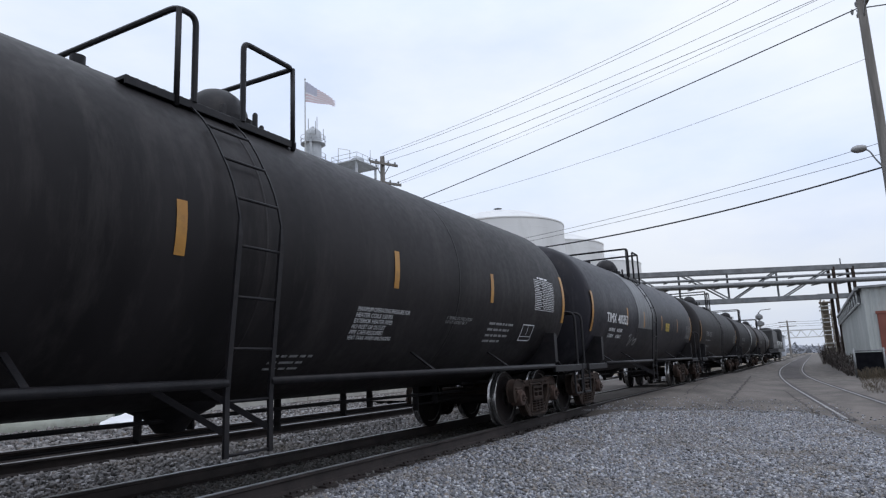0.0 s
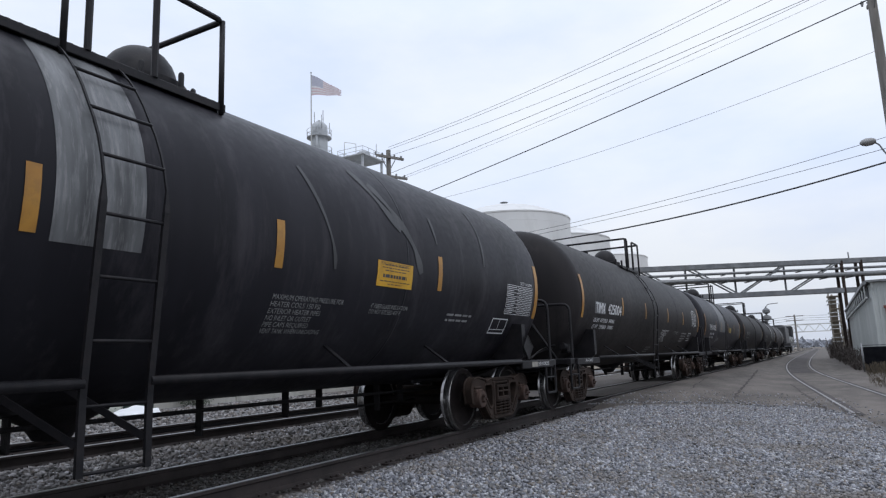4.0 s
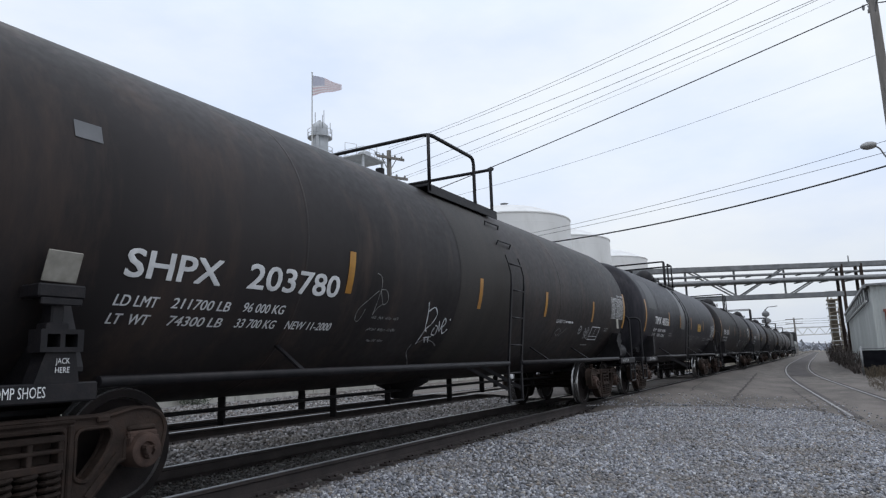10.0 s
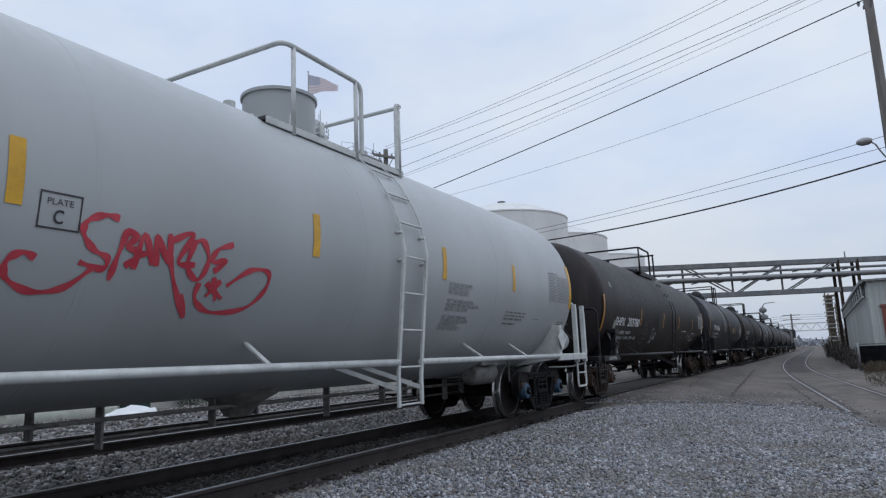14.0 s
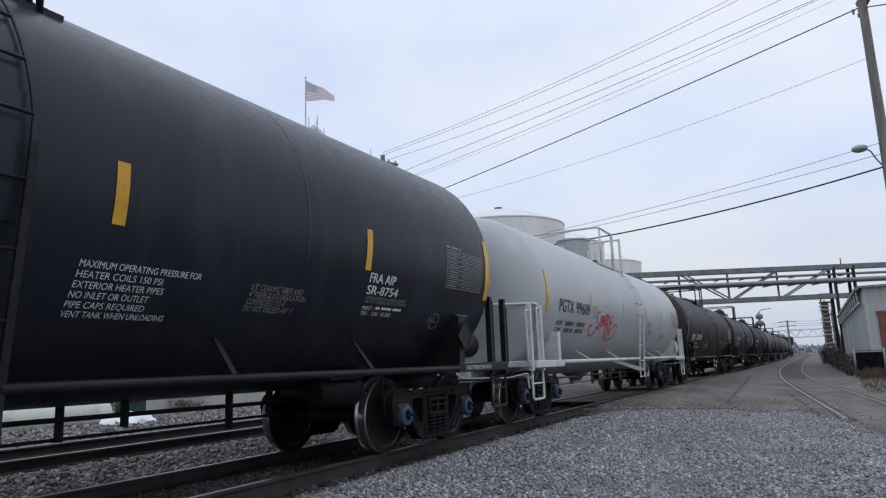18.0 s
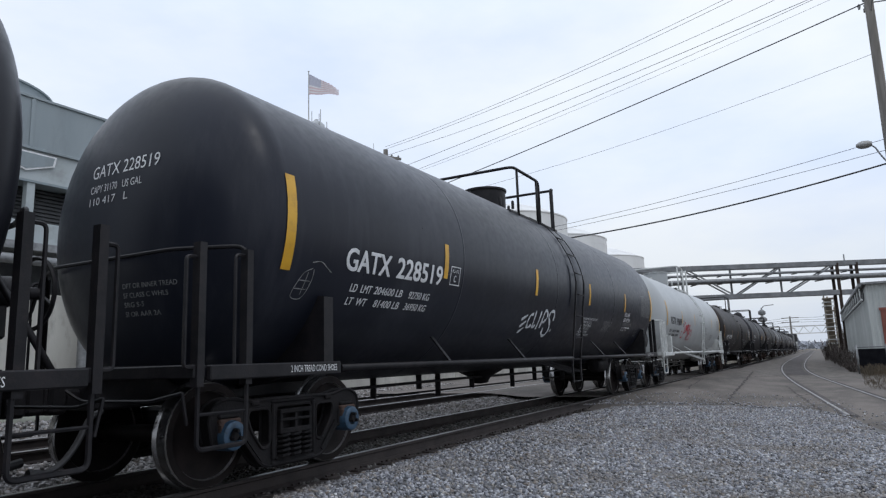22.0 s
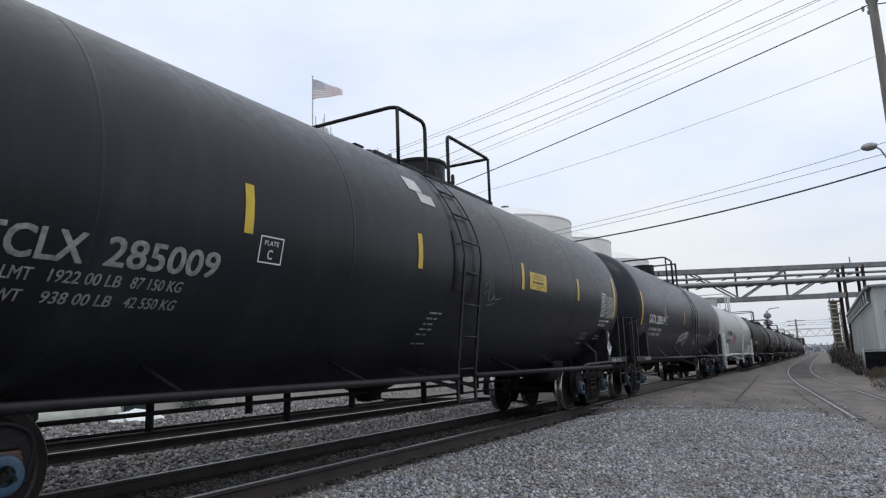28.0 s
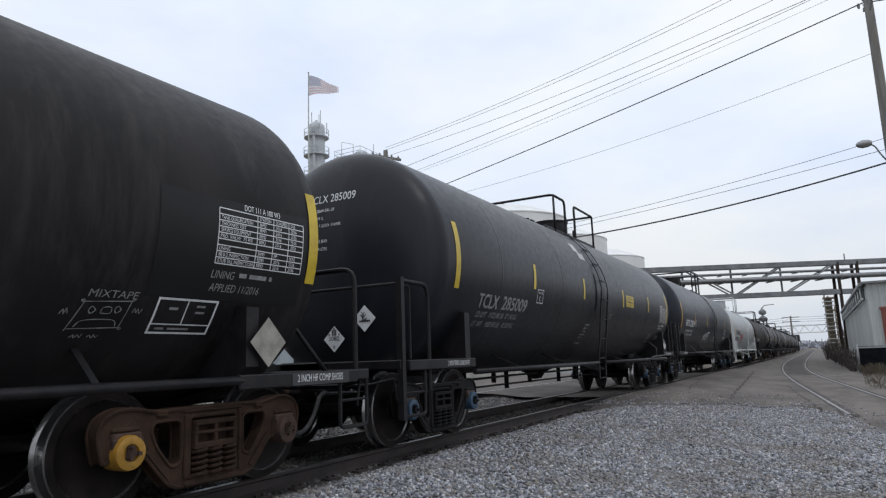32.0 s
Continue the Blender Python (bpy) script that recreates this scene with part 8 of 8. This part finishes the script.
    d.text("PGTX", -5.62, -13.6, 0.23, "decal_black", fit=0.86, bold=0.02)
    d.text("99609", -4.6, -13.8, 0.23, "decal_black", fit=0.92, bold=0.02)
    weights(d, [("LD LMT", -5.66, 0.36, -23.4), ("204700 LB", -5.16, 0.55, -23.4), ("92600 KG", -4.44, 0.53, -23.2),
                ("LT  WT", -5.66, 0.34, -28.6), ("81300 LB", -5.12, 0.5, -28.6), ("36600 KG", -4.44, 0.53, -28.4)])
    d.form(-3.40, -3.12, -6.0, -14.8, "decal_black", (), 0.012)
    d.text("PLATE", -3.35, -9.0, 0.04, "decal_black", fit=0.17)
    d.text("C", -3.30, -13.3, 0.085, "decal_black")
    d.strokes([[(-2.85, -9.6), (-2.95, -9.3), (-3.07, -11.3), (-3.09, -14.5), (-3.0, -18.2), (-2.89, -19.9), (-2.91, -22.8), (-3.08, -21.7)], [(-3.36, -21.9), (-3.44, -20.9), (-3.52, -23.2), (-3.5, -27.1), (-3.33, -30.0), (-3.13, -28.4), (-2.97, -22.4)],
               [(-2.78, -12.1), (-2.82, -19.5), (-2.84, -25.6)], [(-2.79, -12.5), (-2.69, -13.1), (-2.76, -16.4), (-2.65, -17.6), (-2.75, -21.5)], [(-2.68, -22.0), (-2.64, -12.4), (-2.54, -20.4)], [(-2.68, -18.2), (-2.57, -17.2)]], 0.055, "spray_red", "graffiti", "red sprayed graffiti letters")
    d.strokes([[(-2.5, -20.5), (-2.54, -12.3), (-2.4, -19.3), (-2.43, -11.2)], [(-2.42, -15.5), (-2.31, -24.6), (-2.11, -35.1), (-2.22, -27.8)], [(-2.41, -13.1), (-2.22, -10.1), (-2.32, -18.5), (-2.16, -18.9)],
               [(-2.2, -12.9), (-2.23, -19.5), (-2.1, -23.1), (-2.04, -17.1), (-2.12, -11.7), (-2.21, -12.9)], [(-1.81, -11.3), (-1.96, -13.4), (-2.0, -17.2), (-1.86, -16.6), (-1.97, -20.1)]], 0.055, "spray_red", "graffiti", "red sprayed graffiti letters")
    d.strokes([[(-2.08, -23.9), (-2.07, -29.1), (-1.87, -32.8), (-1.53, -30.8), (-1.36, -24.0), (-1.37, -18.3), (-1.58, -18.4), (-1.8, -24.0)], [(-2.01, -23.7), (-1.81, -28.2)], [(-1.87, -22.6), (-1.98, -27.8)], [(-1.95, -21.8), (-1.87, -29.0)]], 0.055, "spray_red", "graffiti", "red sprayed graffiti ring")
    d.lines(["EXTERIOR HEATER PIPES", "NO INLET OR OUTLET", "PIPE CAPS REQUIRED", "", "VENT TANK WHEN UNLOADING", "MAXIMUM OPERATING PRESSURE FOR", "HEATER COILS 150 PSI", "", "0.5\" CERAMIC FIBER AND", "4\" FIBERGLASS INSULATION", "COMPRESSED TO 4\"", "DO NOT EXCEED 450\u00b0 F"], 1.9, -13.0, 0.05, 2.05, "decal_grey", 0.95)
    d.bars(3.82, -22.4, (0.85, 0.8), "decal_grey", 0.035, 1.6, 3)
    d.bars(3.82, -26.4, (0.7, 0.5), "decal_grey", 0.045, 1.8, 5)
    d.table(5.6, 6.59, -12.4, 4.5, "decal_grey")
    d.bars(5.6, 6.6, (0.45,), "decal_grey", 0.04)
    d.bars(6.25, -26, (0.35, 0.3, 0.33, 0.3), "decal_grey", 0.03, 1.5, 8)
    d.bars(5.0, -25.5, (0.25,), "decal_grey", 0.025)
    d.diamond(6.1 - d.o, -1.53, 1.36, 0.23, "frame_white", print_kind="frame")
    bm = B()
    lathe(bm, [(6.30 - d.o, 0.0), (6.32 - d.o, 0.14), (6.42 - d.o, 0.18), (6.95 - d.o, 0.18), (7.04 - d.o, 0.14), (7.06 - d.o, 0)], 24, "x", (0, -1.2, 1.32))
    part("end_reservoir", bm, M["white"], d.root)
    d.sill_text("2 INCH TREAD COND SHOES", 6.3, 7.0, 0.97, 0.05)
    end_marks(d, [("PGTX 99609", 0.13, 0.85)])

    e = CARS["E"]
    CARS["B"].valve_cluster(-6.35 - CARS["B"].o)
    e.text("GATX", -6.52, -16.0, 0.225, fit=0.80, bold=0.025)
    e.text("228519", -5.58, -15.9, 0.225, fit=1.03, bold=0.025)
    weights(e, [("LD  LMT", -6.36, 0.38, -23.8), ("204600 LB", -5.93, 0.56, -23.7), ("92750 KG", -5.22, 0.47, -23.8),
                ("LT  WT", -6.36, 0.36, -29.0), ("81400 LB", -5.86, 0.5, -29.0), ("36950 KG", -5.24, 0.49, -29.0)])
    e.form(-4.33, -4.07, -6.4, -15.2, "decal_white", (), 0.012)
    e.text("PLATE", -4.29, -9.3, 0.04, fit=0.17)
    e.text("C", -4.24, -13.6, 0.085)
    e.strokes([[(-1.63, -28.3), (-1.42, -25.1)], [(-1.58, -32.9), (-1.4, -29.1)], [(-1.54, -36.9), (-1.38, -33.3)], [(-1.18, -24.2), (-1.3, -25.2), (-1.32, -30.0), (-1.24, -33.2), (-1.12, -31.3)],
               [(-1.1, -21.9), (-1.06, -29.9), (-1.01, -32.9), (-0.93, -31.1)], [(-0.86, -21.7), (-0.84, -29.3), (-0.83, -34.1)], [(-0.68, -32.9), (-0.7, -22.5), (-0.59, -21.3), (-0.51, -25.0), (-0.59, -28.5), (-0.7, -28.5)],
               [(-0.14, -27.2), (-0.22, -21.4), (-0.38, -21.3), (-0.43, -24.7), (-0.27, -29.3), (-0.19, -34.6), (-0.27, -38.5), (-0.44, -36.5), (-0.51, -32.5)], [(-0.09, -34.0), (-0.05, -34.8)]], 0.062, "spray_white", "graffiti", "white sprayed graffiti letters")
    e.lines(HEATER, 1.55, -23.8, 0.05, 2.65, "decal_white", 1.0)
    e.lines(["0.5\" CERAMIC FIBER AND", "4\" FIBERGLASS INSULATION", "COMPRESSED TO 4\"", "DO NOT EXCEED 450\u00b0 F"], 3.1, -25.0, 0.055, 2.35, "decal_faint", 0.72)
    e.text("FRA AIP", 4.75, -16.9, 0.1, fit=0.5)
    e.text("SR-8754", 4.74, -21.6, 0.095, fit=0.6)
    e.text("OWNERSHIP SUBJECT TO A SECURITY AGREEMENT", 4.76, -23.6, 0.033, "decal_faint", fit=0.82, slant=0.1, name="stencil_line")
    e.text("FILED WITH THE SURFACE TRANSPORTATION BOARD", 4.76, -25.1, 0.033, "decal_faint", fit=0.83, slant=0.1, name="stencil_line")
    e.text("PAINT -", 4.76, -28.0, 0.045, fit=0.2, slant=0.1, name="stencil_line")
    e.bars(5.0, -26.4, (0.52,), "decal_white", 0.045)
    e.text("TRN -   TXIX   02-2020", 4.76, -30.2, 0.045, fit=0.58, slant=0.1, name="stencil_line")
    e.text("INLET", -0.86, -50.6, 0.045, "decal_faint", fit=0.2)
    e.table(6.41, 7.41, -13.9, 3.5, "decal_faint")
    e.bars(6.41, 5.6, (0.4,), "decal_faint", 0.04)
    e.strokes([[(6.2, -31), (6.3, -27), (6.45, -28), (6.48, -33), (6.35, -34), (6.25, -30), (6.42, -31)], [(6.3, -35), (6.33, -25)]], 0.012, "decal_faint", "scribble")
    e.bars(6.9, -26, (0.35, 0.3, 0.33), "decal_faint", 0.03, 1.5, 8)
    e.strokes([[(-7.02, -15.5), (-6.9, -14.8), (-6.8, -16.5), (-6.72, -18)], [(-7.0, -17.5), (-7.12, -20), (-7.2, -27.5), (-7.05, -28.2), (-6.98, -22), (-6.98, -17.8)], [(-7.15, -22), (-7.0, -22)], [(-7.18, -25), (-7.02, -25)], [(-7.05, -19), (-7.08, -27)]], 0.01, "decal_faint", "chalk_drawing", "faint chalk drawing")
    bm = B()
    lathe(bm, [(7.08 - e.o, 0.0), (7.10 - e.o, 0.14), (7.18 - e.o, 0.18), (7.68 - e.o, 0.18), (7.76 - e.o, 0.14), (7.78 - e.o, 0)], 24, "x", (0, -1.2, 1.32))
    part("end_reservoir", bm, M["frame_black"], e.root)
    e.diamond(6.95 - e.o, -1.53, 1.42, 0.21, "frame_black", print_kind="frame")
    e.sill_text("2 INCH TREAD COND SHOES", 6.95, 7.75, 0.98, 0.05)
    e.sill_text("2 INCH TREAD COND SHOES", -7.3, -6.65, 0.98, 0.06)
    end_marks(e, [("GATX 228519", 0.13, 0.98), ("CAPY 31170   US GAL", 0.075, 0.78), ("110 417   L", 0.075, 0.6)], k=0.98, y=-0.44, up=0.48)
    for i, r in enumerate(("DFT OR INNER TREAD", "SF CLASS C WHLS", "SRG S-5", "SI OR AAR 2A")):
        e.head_text(r, 0.1, 1.78 - 0.085 * i, 0.045, -1, "decal_faint", fit=0.036 * len(r))

    f = CARS["F"]
    f.text("TCLX", -6.14, -23.6, 0.20, "decal_faint", fit=0.66, bold=0.03, slant=0.05)
    f.text("285009", -5.33, -23.4, 0.20, "decal_faint", fit=0.96, bold=0.03, slant=0.05)
    weights(f, [("LD LMT", -6.1, 0.34, -28.8), ("1922 00 LB", -5.66, 0.5, -28.7), ("87 150 KG", -5.08, 0.43, -28.6),
                ("LT  WT", -6.1, 0.32, -34.1), ("938 00 LB", -5.66, 0.48, -34.1), ("42 550 KG", -5.08, 0.43, -34.0)], "decal_faint", 0.001)
    f.form(-3.98, -3.70, -8.6, -17.0, "decal_white", (), 0.012)
    f.text("PLATE", -3.93, -11.4, 0.04, fit=0.17)
    f.text("C", -3.88, -15.6, 0.08)
    f.board(2.0, 2.75, 2.2, -7.8, NOTICE)
    f.table(6.05, 7.09, -17.6, -1.7)
    f.bars(6.05, 0.4, (0.32,), "decal_white", 0.045)
    f.text("INT LINING:", 6.06, -22.0, 0.055, fit=0.36, slant=0.1)
    f.bars(6.47, -20.1, (0.33,), "decal_white", 0.05)
    f.text("APPLIED: 09 2019", 6.06, -25.0, 0.055, fit=0.52, slant=0.1)
    f.bars(6.12, -33, (0.5, 0.45), "decal_faint", 0.04, 1.6, 4)
    f.bars(5.2, -31.5, (0.4, 0.36, 0.4, 0.0, 0.3), "decal_faint", 0.035, 1.7, 4)
    f.bars(-0.95, -27, (0.3, 0.26, 0.22, 0.28, 0.24), "decal_faint", 0.04, 1.9, 6, slant=0.02)
    f.bars(-1.0, -43, (0.35,), "decal_faint", 0.04)
    f.strokes([[(0.36, -15.4), (0.5, -13.2), (0.57, -18.4), (0.74, -15.1)], [(0.39, -11.5), (0.48, -8.6), (0.59, -14.3)], [(0.59, -8.7), (0.72, -16.8), (0.95, -15.8)], [(0.51, -21.0), (0.77, -19.1)]], 0.012, "decal_faint", "scribble", "faint chalk scribble")
    bm = B()
    f.patch(bm, -1.3, -0.98, 29, 37, 0.005)
    f.patch(bm, -1.14, -0.78, 23, 28.6, 0.005)
    part("sticker", bm, M["band_white"], f.root, "weathered white stickers near the top")
    f.valve_cluster(7.2 - f.o)
    bm = B()
    pipe(bm, [(5.92 - f.o, -1.40, 0.92), (5.92 - f.o, -1.40, 1.18), (5.84 - f.o, -1.25, 1.34), (5.84 - f.o, -1.05, 1.4)], 0.035, 6)
    part("bent_bracket", bm, M["frame_black"], f.root)
    f.diamond(6.56 - f.o, -1.54, 1.27, 0.17, "placard", print_kind="nine")
    f.diamond(6.90 - f.o, -1.42, 1.56, 0.155, "placard", print_kind="tree")
    xe = -(f.cyl + f.depth * 0.55)
    f.diamond(f.on_head(0.0, 1.39, -1, 0.06).x, -0.09, 1.37, 0.17, "placard", (-1, 0, 0), "nine")
    f.diamond(f.on_head(-0.4, 1.62, -1, 0.06).x, -0.6, 1.61, 0.17, "placard", (-1, 0, 0), "tree")
    f.sill_text("2 INCH TREAD COND SHOES", -7.15, -6.55, 0.98, 0.06)
    f.sill_text("2 INCH HEAD COND SHOES", 6.75, 7.5, 0.97, 0.06)
    end_marks(f, [("TCLX 285009", 0.13, 0.92), ("CAPY   28600 GAL US", 0.048, 0.54), ("107 659 L", 0.048, 0.34), ("SPEC D-5   7 OUTER  5 INNER", 0.048, 0.68), ("26 WHLS", 0.048, 0.22), ("NO 24 BRAKE BEAM", 0.048, 0.42), ("12 LINE VAR GTRS", 0.048, 0.42)], k=0.86, y=-0.36, up=0.83)
    # standing brace pipes by the leading bolster
    bm = B()
    pipe(bm, [(4.6 - f.o, -1.52, 0.86), (4.9 - f.o, -1.52, 0.94), (6.6 - f.o, -1.52, 0.97)], 0.03, 8, 0.15)
    part("grab_pipe", bm, M["frame_black"], f.root)

    g = CARS["G"]
    bm = B()
    g.patch(bm, 5.55, 7.15, -27, 3.6, 0.003)
    part("repaint_patch", bm, M["repaint"], g.root, "fresh black rectangle under the table")
    g.table(6.1, 7.1, -15.8, 0.8, rows=9, cols=4, words=(
        ("", "STATION", "QUALIFIED", "DUE"), ("TANK QUALIFICATION", "BRMD", "2016", "2026"), ("THICKNESS TEST", "BRMD", "2016", "2026"),
        ("SERVICE EQUIPMENT", "BRMD", "2016", "2026"), ("PRD. VALVE  75 PSI", "BRMD", "2016", "2026"), ("", "", "", ""),
        ("LINING", "BRMD", "PP", "NONE"), ("88.B.2 INSPECTION", "BRMD", "2016", "2026"), ("STUB SILL INSPECTION", "BRMD", "2016", "2026")))
    g.text("DOT 111 A 100 W3", 6.37, 1.5, 0.05, fit=0.42, lift=0.007)
    g.text("LINING", 6.09, -20.2, 0.065, "decal_faint", fit=0.24, slant=0.15)
    g.bars(6.38, -18.0, (0.38,), "decal_faint", 0.06)
    g.text("APPLIED 11/2016", 6.1, -24.2, 0.065, "decal_faint", fit=0.54, slant=0.15)
    g.form(5.68, 6.25, -27.2, -38.5)
    g.strokes([[(5.06, -37.6), (5.06, -37.6), (5.12, -29.8), (5.12, -29.8), (5.47, -29.0), (5.47, -29.0), (5.44, -36.8), (5.44, -36.8), (5.06, -37.6)], [(5.11, -37.0), (5.16, -35.0), (5.37, -34.6), (5.41, -36.4)],
               [(5.22, -32.0), (5.19, -33.0), (5.17, -32.0), (5.19, -31.0), (5.22, -32.0)], [(5.41, -31.6), (5.38, -32.6), (5.36, -31.6), (5.38, -30.6), (5.41, -31.6)], [(5.26, -32.8), (5.27, -31.2), (5.33, -31.1), (5.33, -32.7), (5.26, -32.8)]], 0.009, "decal_faint", "chalk_drawing", "chalk drawing of a music cassette")
    g.text("MIXTAPE", 5.13, -28.4, 0.055, "decal_faint", fit=0.38, slant=0.1, name="handwriting")
    g.handwriting(5.12, -40.2, 0.2, 0.045, 31)
    g.handwriting(4.98, -33.5, 0.05, 0.05, 32)
    g.handwriting(5.50, -32.5, 0.07, 0.05, 33)
    g.bars(5.80, -30.0, (0.1,), "decal_faint", 0.035)
    g.bars(6.05, -29.0, (0.1, 0.09), "decal_faint", 0.03)
    g.bars(5.74, -36.4, (0.36,), "decal_faint", 0.03)
    g.diamond(6.67 - g.o, -1.54, 1.25, 0.21, "note")
    g.sill_text("2 INCH HF COMP SHOES", 7.05, 7.7, 0.90, 0.065)
    bm = B()
    box(bm, 6.98 - g.o, 7.8 - g.o, -1.534, -1.5305, 0.87, 0.98)
    part("sill_plate", bm, M["loco"], g.root)

    z = CARS["Z"]
    z.text("TIMX", -5.5, -12.0, 0.215, fit=0.84, bold=0.025)
    z.text("400352", -4.5, -12.2, 0.215, fit=0.97, bold=0.02)
    weights(z, [("189700LB", -5.2, 0.54, -20.3), ("86050KG", -4.46, 0.5, -20.4), ("73300LB", -5.2, 0.5, -26.1), ("33250KG", -4.48, 0.5, -26.4)])
    z.band("worn_band", -2.3, -0.3, "band_grey", -14, 150, "pale worn band over the tank")
    z.strokes([[(-3.1, -24), (-2.9, -22), (-2.95, -34), (-2.7, -26)], [(-2.6, -24), (-2.4, -33), (-2.2, -26), (-2.5, -28)]], 0.05, "decal_faint", "graffiti")
    z.board(1.5, 2.1, -4, -13.5, NOTICE)
    z.table(5.4, 6.3, -20, -3, "decal_faint")
    for key in ("Y", "X", "W"):
        k = CARS[key]
        k.text("TIMX 4253", -5.6, -12.0, 0.2, "decal_faint", fit=1.8, bold=0.02)
        k.bars(-5.6, -18, (1.6, 0, 1.5), "decal_faint", 0.08)
        k.table(5.6, 6.6, -20, -3, "decal_faint")
    CARS["X"].band("white_band", 1.6, 2.2, "band_white", -89, 269, "dull white band round the tank")
    CARS["Y"].band("worn_band", -1.1, -0.5, "stain", -60, 240)


details()
FLAG = []


def flag():
    """A ragged flag in upright strips that swing on the flagpole."""
    px, py = 88 * math.cos(radians(40.33)), 88 * math.sin(radians(40.33))
    root = thing("flag", None, None, "ragged striped flag flying from the flagpole", "flag", at=(px, py, 40.4))
    h, n, w = 3.0, 10, 0.42
    for i in range(n):
        strip_ob = None
        for k in range(13):
            hh, hn = h * (1 - 0.075 * i), h * (0.925 - 0.075 * i)
            z1, z0 = -hh * k / 13, -hh * (k + 1) / 13
            blue = i < 4 and k < 7
            bm = B()
            box(bm, 0, w + 0.01, -0.012, 0.012, z0, z1)
            for v in bm.verts:
                if v.co.x > 0.1:
                    v.co.z = v.co.z * hn / hh - 0.16
            if i == n - 1 and k % 3 == 1:
                for v in bm.verts:
                    v.co.x *= 0.55
            m = M["flag_blue"] if blue else (M["flag_red"] if k % 2 == 0 else M["flag_white"])
            if strip_ob is None:
                strip_ob = part("strip", bm, m, root)
            else:
                part("stripe_cloth", bm, m, strip_ob)
        FLAG.append(strip_ob)


flag()


def train_at(t):
    for (t0, s0), (t1, s1) in zip(TRAIN_ROWS, TRAIN_ROWS[1:]):
        if t <= t1 + 1e-6:
            return s0 + (s1 - s0) * (t - t0) / (t1 - t0)
    return TRAIN_ROWS[-1][1]


SWAY = ((0, 1.6), (2, 1.5), (3.5, 1.2), (6, 1.4), (7.5, 0.8), (9, 0.4), (11, 1.0), (13, 1.2), (17, 1.0), (22, 1.4), (25, 1.0), (28, 1.1), (29, 1.4), (30, 0.9), (32, 1.1))


def motions():
    """The whole train rolls forward and slows; its wheels turn with the way that they go."""
    rolling = [(c.root, c.s["x"], c.wheelsets, c.s.get("far")) for c in CARS.values()] + [(LOCO, 98.6 + 9.4, LOCO_SETS, True)]
    for root, x, sets, far in rolling:
        walk(root, [(t, pose(x + s, TRACK_Y, 0)) for t, s in TRAIN_ROWS])
        for ax, ox in sets:
            step = 0.2 if far else 0.1
            rows = [(k * step, pose(ox, 0, WHEEL_R) @ Matrix.Rotation(train_at(k * step) / WHEEL_R, 4, "Y")) for k in range(int(32 / step + 0.5) + 1)]
            walk(ax, rows)
    # the flag ripples and droops in the wind
    ways = radians(-50)
    for i, strip_ob in enumerate(FLAG):
        rows = []
        for k in range(129):
            t = k * 0.25
            x, y, z = 0.0, 0.0, 0.0
            droop = 0.16 * np.interp(t, *zip(*SWAY)) + 0.02 * math.sin(t * 1.7 + 1)
            yaw = 0.0
            for j in range(i + 1):
                yaw = ways + 0.35 * math.sin(j * 0.85 - t * 3.4) + 0.18 * math.sin(t * 0.8)
                if j < i:
                    x += 0.42 * math.cos(yaw)
                    y += 0.42 * math.sin(yaw)
                    z -= droop * (0.8 + j * 0.05)
            rows.append((t, pose(x, y, z, 0, 0, math.degrees(yaw))))
        walk(strip_ob, rows)


motions()
